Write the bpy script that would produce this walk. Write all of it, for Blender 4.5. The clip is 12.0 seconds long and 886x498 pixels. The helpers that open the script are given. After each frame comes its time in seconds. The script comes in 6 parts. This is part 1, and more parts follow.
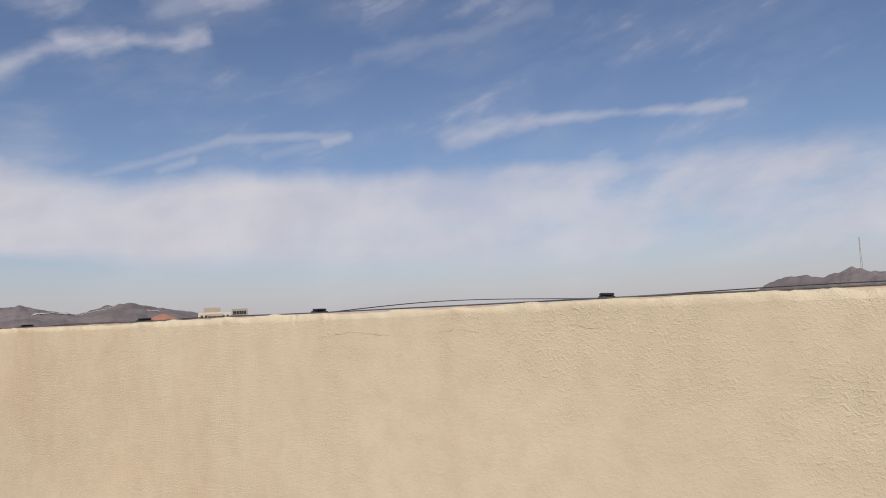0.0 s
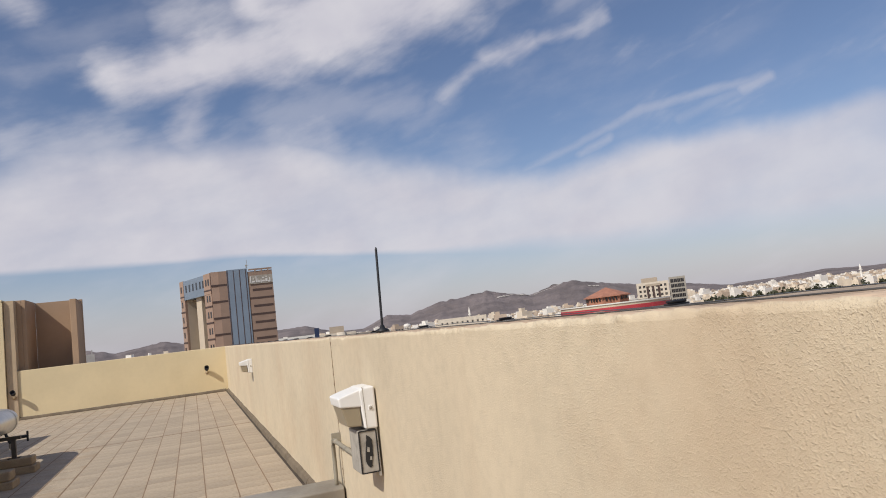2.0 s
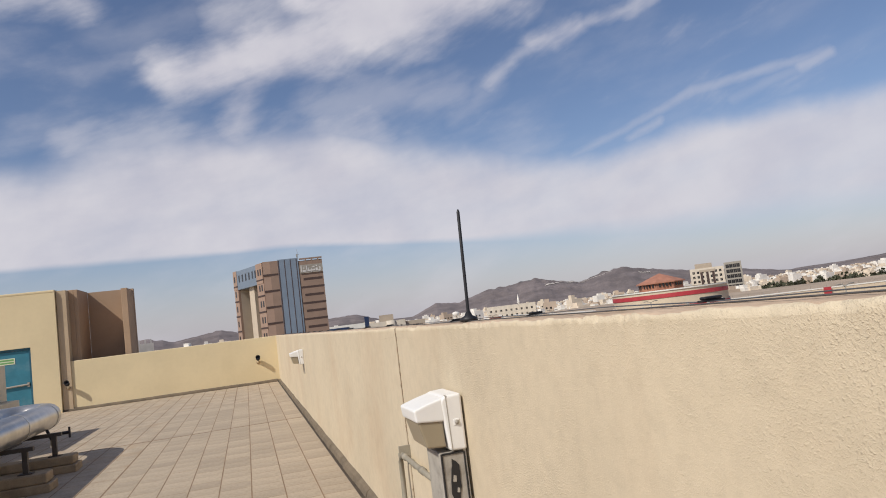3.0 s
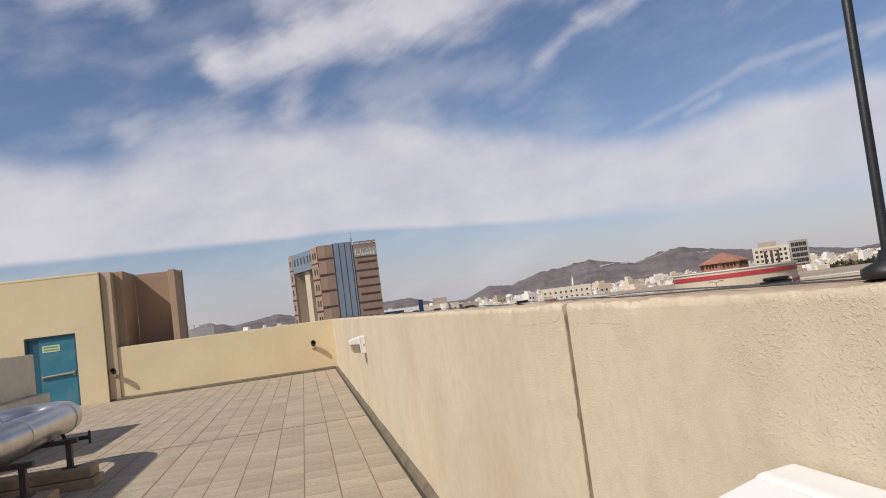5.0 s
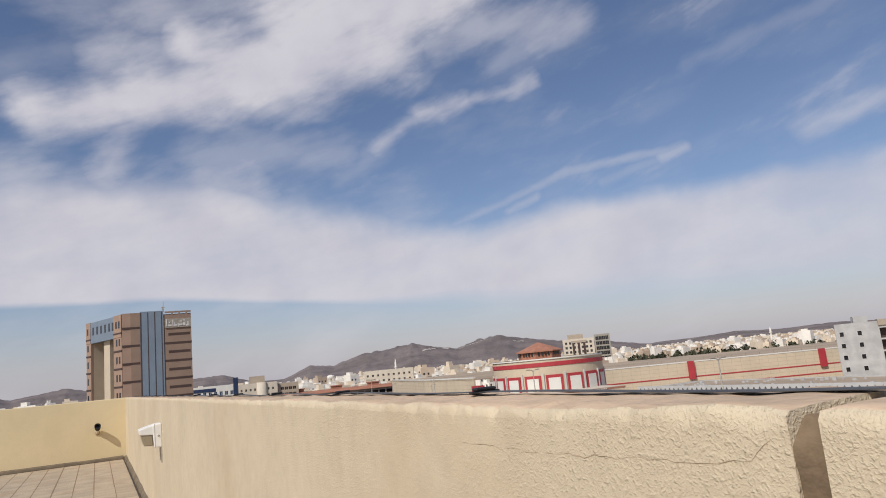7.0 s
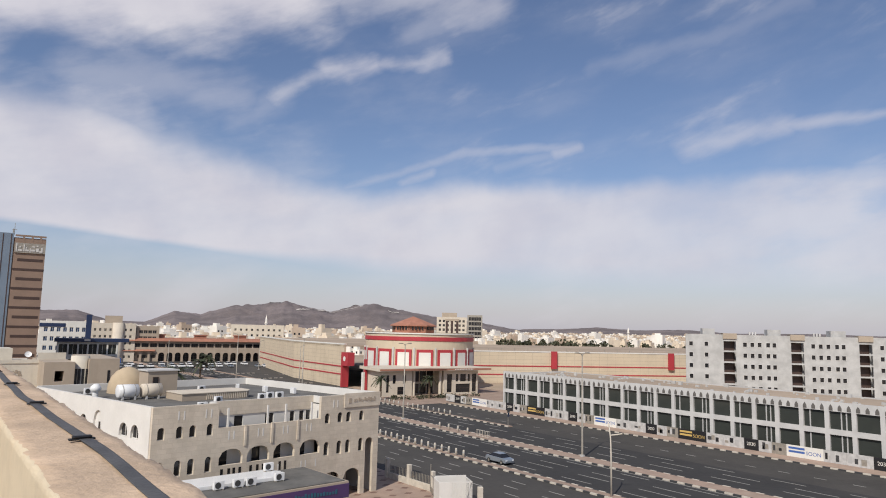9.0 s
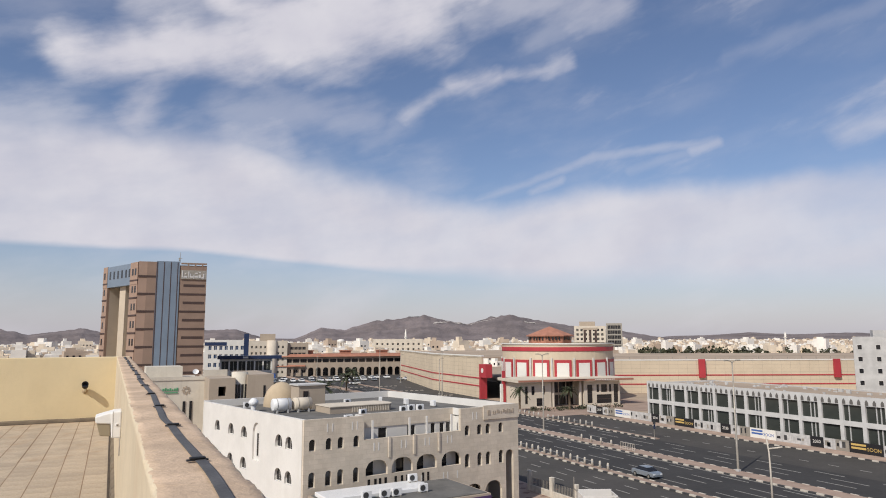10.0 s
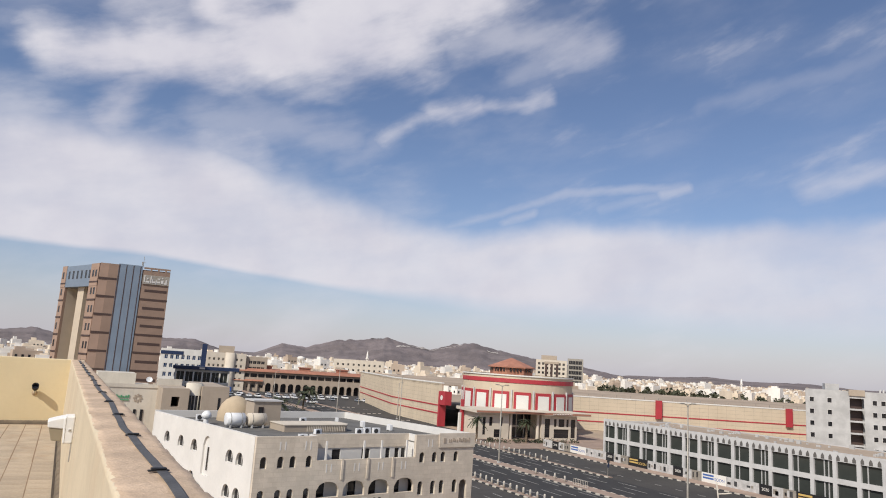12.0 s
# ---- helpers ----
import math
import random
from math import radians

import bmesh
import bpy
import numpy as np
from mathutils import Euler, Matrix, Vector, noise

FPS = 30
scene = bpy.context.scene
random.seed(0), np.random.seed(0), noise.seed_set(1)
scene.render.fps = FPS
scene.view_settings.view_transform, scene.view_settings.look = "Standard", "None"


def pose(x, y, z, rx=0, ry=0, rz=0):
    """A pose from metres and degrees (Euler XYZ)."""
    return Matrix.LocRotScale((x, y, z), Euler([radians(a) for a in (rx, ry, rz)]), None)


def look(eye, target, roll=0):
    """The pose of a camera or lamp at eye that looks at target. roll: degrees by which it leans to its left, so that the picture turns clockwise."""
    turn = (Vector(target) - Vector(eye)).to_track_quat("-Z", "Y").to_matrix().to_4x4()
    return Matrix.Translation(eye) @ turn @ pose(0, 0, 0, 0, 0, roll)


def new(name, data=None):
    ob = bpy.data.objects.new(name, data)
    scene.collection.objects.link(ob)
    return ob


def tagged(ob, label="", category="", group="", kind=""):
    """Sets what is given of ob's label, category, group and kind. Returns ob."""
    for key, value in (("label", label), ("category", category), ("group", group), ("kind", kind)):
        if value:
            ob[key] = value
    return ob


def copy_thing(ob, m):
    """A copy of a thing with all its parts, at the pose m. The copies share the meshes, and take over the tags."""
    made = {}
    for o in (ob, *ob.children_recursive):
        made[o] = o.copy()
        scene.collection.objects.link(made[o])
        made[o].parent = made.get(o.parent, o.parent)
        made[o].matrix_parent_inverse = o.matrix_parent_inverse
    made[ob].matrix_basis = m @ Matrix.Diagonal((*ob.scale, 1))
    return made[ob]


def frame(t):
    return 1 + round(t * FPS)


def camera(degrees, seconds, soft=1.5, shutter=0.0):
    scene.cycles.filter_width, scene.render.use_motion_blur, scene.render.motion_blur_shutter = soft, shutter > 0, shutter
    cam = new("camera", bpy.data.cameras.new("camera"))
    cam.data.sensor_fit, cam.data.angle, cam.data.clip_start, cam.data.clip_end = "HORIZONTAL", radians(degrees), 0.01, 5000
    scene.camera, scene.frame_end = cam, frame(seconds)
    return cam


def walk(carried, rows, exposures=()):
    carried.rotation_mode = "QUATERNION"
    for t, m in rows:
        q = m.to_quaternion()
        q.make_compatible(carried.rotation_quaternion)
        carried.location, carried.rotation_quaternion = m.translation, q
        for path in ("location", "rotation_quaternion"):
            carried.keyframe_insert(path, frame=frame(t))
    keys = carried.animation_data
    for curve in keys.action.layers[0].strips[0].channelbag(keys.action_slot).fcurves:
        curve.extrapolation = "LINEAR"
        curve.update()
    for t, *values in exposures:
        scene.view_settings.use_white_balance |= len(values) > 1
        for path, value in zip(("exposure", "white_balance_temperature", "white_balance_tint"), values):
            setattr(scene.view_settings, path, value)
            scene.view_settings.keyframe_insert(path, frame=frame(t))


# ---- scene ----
cam = camera(66.3, 12.0, soft=1.0)
PATH = [
    (0, (-1.634, -0.871, 1.499), (0.021, 0.235, 1.692), -2.4),
    (0.1, (-1.599, -0.797, 1.508), (-0.176, 0.594, 1.715), -1.5),
    (0.3, (-1.465, -0.576, 1.522), (-0.29, 1.039, 1.627), -4.6),
    (0.5, (-1.352, -0.334, 1.530), (-0.296, 1.36, 1.662), -5.1),
    (1, (-1.182, 0.266, 1.540), (-0.197, 2.001, 1.672), -4.0),
    (1.5, (-1.102, 0.92, 1.561), (-0.357, 2.761, 1.799), -6.5),
    (2, (-1.072, 1.536, 1.563), (-0.36, 3.394, 1.767), -6.8),
    (2.5, (-0.995, 2.13, 1.579), (-0.355, 4.014, 1.785), -7.4),
    (3, (-0.957, 2.682, 1.581), (-0.38, 4.588, 1.767), -7.1),
    (3.5, (-0.873, 3.23, 1.583), (-0.292, 5.135, 1.762), -7.0),
    (3.7, (-0.888, 3.441, 1.559), (-0.414, 5.377, 1.733), -6.3),
    (5.3, (-0.879, 5.235, 1.583), (-0.455, 7.184, 1.731), -7.5),
    (5.5, (-0.859, 5.396, 1.577), (-0.296, 7.312, 1.698), -7.0),
    (6, (-0.802, 5.887, 1.592), (-0.205, 7.788, 1.765), -7.4),
    (6.5, (-0.803, 6.316, 1.625), (-0.183, 8.191, 1.94), -4.8),
    (7, (-0.658, 6.690, 1.604), (0.254, 8.439, 1.936), -5.5),
    (7.2, (-0.626, 6.803, 1.61), (0.305, 8.544, 1.93), -4.6),
    (8.8, (-0.289, 7.866, 1.891), (1.002, 9.38, 2.101), 0.4),
    (9, (-0.251, 7.892, 1.893), (0.947, 9.477, 2.125), 1.3),
    (9.5, (-0.188, 7.767, 1.912), (0.851, 9.462, 2.13), 0.8),
    (10, (-0.127, 7.664, 1.953), (0.737, 9.449, 2.213), -0.2),
    (10.5, (-0.087, 7.475, 2.003), (0.598, 9.322, 2.349), -4.3),
    (11, (-0.079, 7.25, 2.033), (0.513, 9.125, 2.396), -7.0),
    (11.5, (-0.150, 7.300, 2.000), (0.503, 9.146, 2.407), -0.6),
    (12, (-0.200, 7.500, 1.980), (0.737, 9.235, 2.315), 3.7),
]
walk(cam, [(t, look(eye, target, roll)) for t, eye, target, roll in PATH], [(0, -0.08), (1.5, -0.02), (5.5, 0.0), (7.0, -0.05), (8.8, 0.05), (9.5, 0.09), (11, 0.09), (11.5, 0.1), (12, 0.15)])

# ---------------------------------------------------------------- world and sun
GROUND = -15.7
SUN_TRAVEL = Vector((1.0, 0.55, -1.06)).normalized()
sun = new("sun", bpy.data.lights.new("sun", "SUN"))
sun.data.energy, sun.data.angle, sun.data.color = 3.6, radians(0.5), (1.0, 0.95, 0.86)
sun.rotation_euler = SUN_TRAVEL.to_track_quat("-Z", "Y").to_euler()


class Nodes:
    """A short way to wire node trees."""

    def __init__(self, tree):
        self.tree = tree
        self.n, self.l = tree.nodes, tree.links

    def put(self, sock, value):
        if hasattr(value, "is_output"):
            self.l.new(value, sock)
        else:
            sock.default_value = value

    def math(self, op, a, b=0.0, c=0.0, clamp=False):
        k = self.n.new("ShaderNodeMath")
        k.operation, k.use_clamp = op, clamp
        for s, v in zip(k.inputs, (a, b, c)):
            self.put(s, v)
        return k.outputs[0]

    def noise(self, vec, scale, detail=4.0, rough=0.55, colour=False):
        k = self.n.new("ShaderNodeTexNoise")
        if vec is not None:
            self.put(k.inputs["Vector"], vec)
        self.put(k.inputs["Scale"], scale)
        k.inputs["Detail"].default_value, k.inputs["Roughness"].default_value = detail, rough
        return k.outputs["Color" if colour else "Fac"]

    def step(self, v, lo, hi, to0=0.0, to1=1.0):
        k = self.n.new("ShaderNodeMapRange")
        k.interpolation_type = "SMOOTHSTEP"
        for s, x in zip(k.inputs, (v, lo, hi, to0, to1)):
            self.put(s, x)
        return k.outputs[0]

    def mix(self, fac, a, b, blend="MIX"):
        k = self.n.new("ShaderNodeMix")
        k.data_type, k.blend_type = "RGBA", blend
        self.put(k.inputs["Factor"], fac)
        self.put(k.inputs["A"], (*a, 1) if isinstance(a, tuple) else a)
        self.put(k.inputs["B"], (*b, 1) if isinstance(b, tuple) else b)
        return next(o for o in k.outputs if o.type == "RGBA")

    def vmath(self, op, a, b):
        k = self.n.new("ShaderNodeVectorMath")
        k.operation = op
        self.put(k.inputs[0], a)
        self.put(k.inputs[1], b)
        return k.outputs[0]


def make_world():
    w = bpy.data.worlds.new("sky")
    scene.world = w
    w.use_nodes = True
    w.node_tree.nodes.clear()
    N = Nodes(w.node_tree)
    sky = N.n.new("ShaderNodeTexSky")
    sky.sky_type, sky.sun_disc = "NISHITA", False
    d = -SUN_TRAVEL
    sky.sun_elevation, sky.sun_rotation = math.asin(d.z), math.atan2(d.x, d.y)
    sky.altitude, sky.air_density, sky.dust_density, sky.ozone_density = 900, 1.1, 1.6, 2.2
    tc = N.n.new("ShaderNodeTexCoord").outputs["Generated"]
    xyz = N.n.new("ShaderNodeSeparateXYZ")
    N.put(xyz.inputs[0], tc)
    X, Y, Z = xyz.outputs
    az0 = N.math("DEGREES", N.math("ARCTAN2", X, Y))
    el0 = N.math("DEGREES", N.math("ARCSINE", Z))
    # ragged edges at two scales
    big = N.n.new("ShaderNodeSeparateXYZ")
    N.put(big.inputs[0], N.noise(tc, 9.0, 3, 0.5, True))
    fine = N.n.new("ShaderNodeSeparateXYZ")
    N.put(fine.inputs[0], N.noise(tc, 30.0, 6, 0.62, True))
    az = N.math("ADD", az0, N.math("ADD", N.math("MULTIPLY_ADD", big.outputs[0], 4.2, -2.1), N.math("MULTIPLY_ADD", fine.outputs[0], 0.9, -0.45)))
    el = N.math("ADD", el0, N.math("ADD", N.math("MULTIPLY_ADD", big.outputs[1], 2.4, -1.2), N.math("MULTIPLY_ADD", fine.outputs[1], 0.5, -0.25)))

    def curve(points):
        r = N.n.new("ShaderNodeValToRGB")
        e = r.color_ramp.elements
        for i, (a, v) in enumerate(points):
            k = e[i] if i < 2 else e.new(0.5)
            k.position, k.color = (a + 40) / 160, (v / 40, v / 40, v / 40, 1)
        N.put(r.inputs[0], N.math("MULTIPLY_ADD", az0, 1 / 160, 0.25))
        return N.math("MULTIPLY", r.outputs[0], 40.0)

    upper = curve([(-40, 14), (-14, 13.2), (-9, 14.8), (4, 16.0), (9, 15.6), (14, 13.6), (26, 11.2), (31, 10.7), (38, 12.2), (46, 13.9), (54, 14.8), (60, 15.7), (66, 15.0), (71, 12.8), (90, 11.0), (120, 12)])
    lower = curve([(-40, 6), (-14, 6.7), (5, 6.9), (16, 6.0), (25, 5.0), (35, 3.8), (65, 1.5), (120, 1.0)])
    # streaky wisps: fractal noise drawn out along the cloud band
    mp = N.n.new("ShaderNodeCombineXYZ")
    N.put(mp.inputs[0], N.math("MULTIPLY_ADD", el0, 0.05, N.math("MULTIPLY", az0, 0.16)))
    N.put(mp.inputs[1], N.math("MULTIPLY_ADD", az0, -0.09, N.math("MULTIPLY", el0, 0.40)))
    wisp = N.noise(mp.outputs[0], 0.5, 7, 0.55)
    fb = N.n.new("ShaderNodeCombineXYZ")
    N.put(fb.inputs[0], N.math("MULTIPLY_ADD", el0, 0.10, N.math("MULTIPLY", az0, 0.22)))
    N.put(fb.inputs[1], N.math("MULTIPLY_ADD", az0, -0.36, N.math("MULTIPLY", el0, 0.9)))
    fibre = N.noise(N.vmath("ADD", fb.outputs[0], N.vmath("MULTIPLY", N.noise(tc, 11.0, 3, 0.5, True), (0.9, 0.9, 0.9))), 0.8, 7, 0.56)
    puff = N.noise(tc, 10.0, 7, 0.5)
    rag = N.math("ADD", N.math("MULTIPLY_ADD", wisp, 0.9, -0.45), N.math("MULTIPLY_ADD", puff, 0.7, -0.35))
    top = N.step(N.math("SUBTRACT", upper, el), N.step(az0, 20.0, 45.0, -3.4, -1.6), N.step(az0, 20.0, 45.0, 2.6, 1.8))
    bottom = N.step(N.math("SUBTRACT", N.math("ADD", el0, N.math("MULTIPLY_ADD", wisp, 0.7, -0.35)), lower), -0.25, N.step(az0, 15.0, 40.0, 0.45, 2.6))
    band = N.math("MULTIPLY", N.step(N.math("MULTIPLY_ADD", rag, 0.42, top), 0.08, 1.0), bottom)
    total = N.math("MULTIPLY", band, N.math("MULTIPLY", N.step(wisp, 0.3, 0.62, N.step(az0, 52.0, 74.0, 0.82, 0.2), 0.96), N.step(az0, 28.0, 75.0, 1.0, 0.76)))

    def body(a0, e0, a1, e1, width, az=az, el=el):
        """1 along a line from (a0, e0) to (a1, e1), softly down to 0 about `width` off it."""
        da, de = a1 - a0, e1 - e0
        n2 = da * da + de * de
        t = N.math("MULTIPLY_ADD", az, da / n2, -(a0 * da + e0 * de) / n2)
        t = N.math("MULTIPLY_ADD", el, de / n2, t, clamp=True)
        px = N.math("SUBTRACT", az, N.math("MULTIPLY_ADD", t, da, a0))
        py = N.math("SUBTRACT", el, N.math("MULTIPLY_ADD", t, de, e0))
        dist = N.math("SQRT", N.math("ADD", N.math("MULTIPLY", px, px), N.math("MULTIPLY", py, py)))
        return N.step(dist, -width * 0.3, width * 2.0, 1.0, 0.0)

    # thin streaks waver less than the large masses
    azt = N.math("ADD", az0, N.math("ADD", N.math("MULTIPLY_ADD", big.outputs[0], 1.4, -0.7), N.math("MULTIPLY_ADD", fine.outputs[0], 0.8, -0.4)))
    elt = N.math("ADD", el0, N.math("ADD", N.math("MULTIPLY_ADD", big.outputs[1], 0.7, -0.35), N.math("MULTIPLY_ADD", fine.outputs[1], 0.35, -0.18)))
    # the large feathered cloud
    mass = None
    for line in ((-4.2, 21.0, 4, 21.9, 1.9), (3, 22.8, 13, 24.4, 2.9), (7, 26.8, 14, 25.8, 2.4), (12, 24.9, 24.5, 25.7, 3.1), (17, 26.8, 29, 33, 5.0)):
        m1 = body(*line)
        mass = m1 if mass is None else N.math("SMOOTH_MAX", mass, m1, 0.25)
    feather = N.math("SUBTRACT", N.math("MULTIPLY_ADD", wisp, 1.5, -0.75), N.math("MULTIPLY_ADD", fibre, -1.2, 0.6))
    mass = N.step(N.math("MULTIPLY_ADD", N.math("ADD", rag, feather), 0.5, mass), 0.04, 0.98)
    total = N.math("MAXIMUM", total, N.math("MULTIPLY", mass, 0.97))
    # thin streaks and rags: from, to (azimuth, elevation), width, density
    for a0, e0, a1, e1, width, dens in (
            (28, 26.4, 41, 26.9, 1.9, .5), (33, 24.2, 38, 25.8, 1.0, .3), (-17, 26.4, -10, 26.0, 1.9, .7), (22.4, 18.1, 26.4, 20.8, .8, .55), (26.2, 20.9, 31, 21.7, 1.2, .75), (31, 21.6, 36.5, 22.6, .8, .6), (19.5, 16.2, 23, 18.4, 1.2, .25),
            (27.6, 11.2, 38.6, 14.8, .45, .36), (38.4, 14.8, 48.4, 15.3, .4, .34), (41.4, 13.5, 48.6, 15.1, .42, .2), (46.6, 14.8, 48.6, 15.2, .5, .45), (33.4, 12.2, 35.9, 13.1, .5, .4),
            (50, 21.2, 66, 24.3, .8, .17), (57, 14.4, 64, 15.9, 1.1, .5), (63.5, 15.9, 81, 15.3, .5, .5), (0.6, 16.6, 2.6, 20.4, 2.3, .66), (-12, 15.0, 12, 16.0, 2.3, .55), (8, 18.0, 19, 18.6, 2.4, .34), (0, 14.5, 1.6, 17.5, 2.6, .6), (-9, 23.6, -2, 25.2, 1.8, .22), (66, 11.8, 90, 10.2, .7, .5),
            (1, 24.6, 9, 26.4, 2.8, .62), (4, 29, 16, 30, 2.6, .5)):
        k = N.step(N.math("MULTIPLY_ADD", N.math("ADD", rag, feather), 0.75, body(a0, e0, a1, e1, width, azt if width < 0.75 else az, elt if width < 0.75 else el)), 0.1, 1.25)
        total = N.math("MAXIMUM", total, N.math("MULTIPLY", k, dens))
    # thin veil everywhere, broken cloud overhead
    veil = N.math("MULTIPLY", N.step(wisp, 0.40, 0.75), N.step(az0, 10.0, 45.0, 0.34, 0.14))
    high = N.math("MULTIPLY", N.step(N.noise(tc, 2.4, 6, 0.6), 0.5, 0.7), N.step(el0, 33.0, 44.0, 0.0, 0.8))
    total = N.math("MAXIMUM", total, N.math("MAXIMUM", veil, high))
    haze = N.step(el0, -1.5, 9.0, 0.74, 0.0)
    blue = N.mix(1.0, sky.outputs[0], (0.92, 0.88, 0.95), "MULTIPLY")
    col = N.mix(haze, blue, (5.15, 4.95, 5.65))
    shade = N.mix(N.step(N.math("ADD", puff, N.math("MULTIPLY", wisp, 0.5)), 0.5, 1.0), (5.85, 5.72, 6.42), (6.75, 6.58, 7.05))
    col = N.mix(total, col, shade)
    bg = N.n.new("ShaderNodeBackground")
    bg.inputs["Strength"].default_value = 0.1
    N.put(bg.inputs["Color"], col)
    out = N.n.new("ShaderNodeOutputWorld")
    N.l.new(bg.outputs[0], out.inputs[0])


make_world()


# ---------------------------------------------------------------- materials
def surf(name, col, rough=0.85, metal=0.0, var=0.14, size=1.0, grain=0.10, bump=0.25, bump_size=None, dirt=0.0, dirt_col=(0.16, 0.12, 0.08), tint=0.0, streak=0.0, lumps=0.0):
    """A weathered surface: patches about `size` m across, grain, fine relief, optional dirt and run-off streaks."""
    m = bpy.data.materials.new(name)
    m.use_nodes = True
    N = Nodes(m.node_tree)
    b = N.n["Principled BSDF"]
    co = N.n.new("ShaderNodeTexCoord").outputs["Object"]
    dark = tuple(c * (1 - var) for c in col)
    light = tuple(min(1, c * (1 + var * 0.7)) for c in col)
    c = N.mix(N.step(N.noise(co, 1.1 / size, 5), 0.3, 0.7), dark, light)
    g = N.noise(co, 14 / size, 4, 0.65)
    c = N.mix(N.math("MULTIPLY", N.step(g, 0.35, 0.75), grain), c, tuple(x * 0.55 for x in col))
    if tint:
        r = N.n.new("ShaderNodeObjectInfo").outputs["Random"]
        k = N.n.new("ShaderNodeHueSaturation")
        N.put(k.inputs["Value"], N.math("MULTIPLY_ADD", r, tint, 1 - tint / 2))
        N.put(k.inputs["Color"], c)
        c = k.outputs[0]
    if dirt:
        c = N.mix(N.math("MULTIPLY", N.step(N.noise(co, 0.7 / size, 7, 0.68), 0.48, 0.72), dirt), c, dirt_col)
    if streak:
        mp = N.n.new("ShaderNodeMapping")
        mp.inputs["Scale"].default_value = (2.2, 2.2, 0.18)
        N.put(mp.inputs["Vector"], co)
        c = N.mix(N.math("MULTIPLY", N.step(N.noise(mp.outputs[0], 2.0 / size, 5, 0.6), 0.5, 0.78), streak), c, dirt_col)
    N.put(b.inputs["Base Color"], c)
    N.put(b.inputs["Roughness"], N.math("MULTIPLY_ADD", g, 0.2, rough - 0.1, clamp=True))
    b.inputs["Metallic"].default_value = metal
    if bump:
        k = N.n.new("ShaderNodeBump")
        k.inputs["Strength"].default_value = bump
        bs = bump_size or size * 0.05
        k.inputs["Distance"].default_value = bs * 0.5
        N.put(k.inputs["Height"], N.math("ADD", N.noise(co, 0.5 / bs, 3, 0.6), N.math("MULTIPLY", N.noise(co, 0.12 / bs, 3), 0.8)))
        if lumps:  # thrown plaster: separate grains standing proud, thicker in some places
            q = N.n.new("ShaderNodeBump")
            q.inputs["Strength"].default_value, q.inputs["Distance"].default_value = 0.72, 0.0016
            where = N.step(N.noise(co, 1.3, 4, 0.6), 0.36, 0.62, 0.12, 1.25)
            coarse = N.math("MULTIPLY", N.step(N.noise(co, lumps * 0.62, 3, 0.5), 0.48, 0.74), where)
            N.put(q.inputs["Height"], N.math("MULTIPLY_ADD", N.step(N.noise(co, lumps * 1.5, 2, 0.5), 0.48, 0.70), N.math("MULTIPLY_ADD", where, 0.45, 0.12), coarse))
            N.put(q.inputs["Normal"], k.outputs[0])
            k = q
        N.put(b.inputs["Normal"], k.outputs[0])
    return m


def glass(name, col, rough=0.06):
    m = bpy.data.materials.new(name)
    m.use_nodes = True
    N = Nodes(m.node_tree)
    b = N.n["Principled BSDF"]
    co = N.n.new("ShaderNodeTexCoord").outputs["Object"]
    N.put(b.inputs["Base Color"], N.mix(N.noise(co, 0.4, 3), tuple(c * 0.7 for c in col), tuple(c * 1.3 for c in col)))
    b.inputs["Roughness"].default_value = rough
    b.inputs["Specular IOR Level"].default_value = 0.6
    return m


STUCCO = surf("stucco", (0.63, 0.53, 0.378), 0.92, var=0.06, size=1.2, grain=0.2, bump=0.35, bump_size=0.006, dirt=0.35, dirt_col=(0.49, 0.335, 0.205), streak=0.12, lumps=190.0)
STUCCO_YELLOW = surf("stucco_yellow", (0.70, 0.58, 0.36), 0.92, var=0.05, size=1.5, grain=0.05, bump=0.5, bump_size=0.012, dirt=0.06, dirt_col=(0.5, 0.36, 0.18), streak=0.05)
COPING = surf("coping", (0.60, 0.445, 0.31), 0.95, var=0.2, size=0.4, grain=0.3, bump=0.9, bump_size=0.016, dirt=0.45, dirt_col=(0.40, 0.265, 0.155))
BROWN_WALL = surf("brown_wall", (0.40, 0.275, 0.18), 0.9, var=0.08, size=1.5, grain=0.05, bump=0.3, bump_size=0.01, dirt=0.08)
# darker tan with the half shade of the wall return in its colour
RETURN_SHADE = surf("return_shade_tan", (0.48, 0.37, 0.245), 0.9, var=0.08, size=1.2, grain=0.08, bump=0.3, bump_size=0.01, dirt=0.15, streak=0.15)
SEALANT = surf("sealant", (0.22, 0.155, 0.095), 0.9, var=0.4, size=0.15, grain=0.4, bump=0.8, bump_size=0.012, dirt=0.6, dirt_col=(0.10, 0.065, 0.035))
TILE = surf("roof_tile", (0.475, 0.385, 0.28), 0.85, var=0.16, size=0.45, grain=0.5, bump=0.5, bump_size=0.01, dirt=0.6, dirt_col=(0.37, 0.25, 0.145), tint=0.2)
GROUT = surf("tile_joint", (0.25, 0.165, 0.10), 0.95, var=0.15, size=0.4, bump=0.4, dirt=0.3)
SKIRT = surf("skirting", (0.18, 0.14, 0.095), 0.92, var=0.2, size=0.3, grain=0.25, bump=0.7, bump_size=0.01, dirt=0.6, dirt_col=(0.10, 0.08, 0.06))
SHEET = surf("sheet_metal", (0.36, 0.33, 0.28), 0.5, 0.35, var=0.15, size=0.5, grain=0.12, bump=0.15, dirt=0.3)
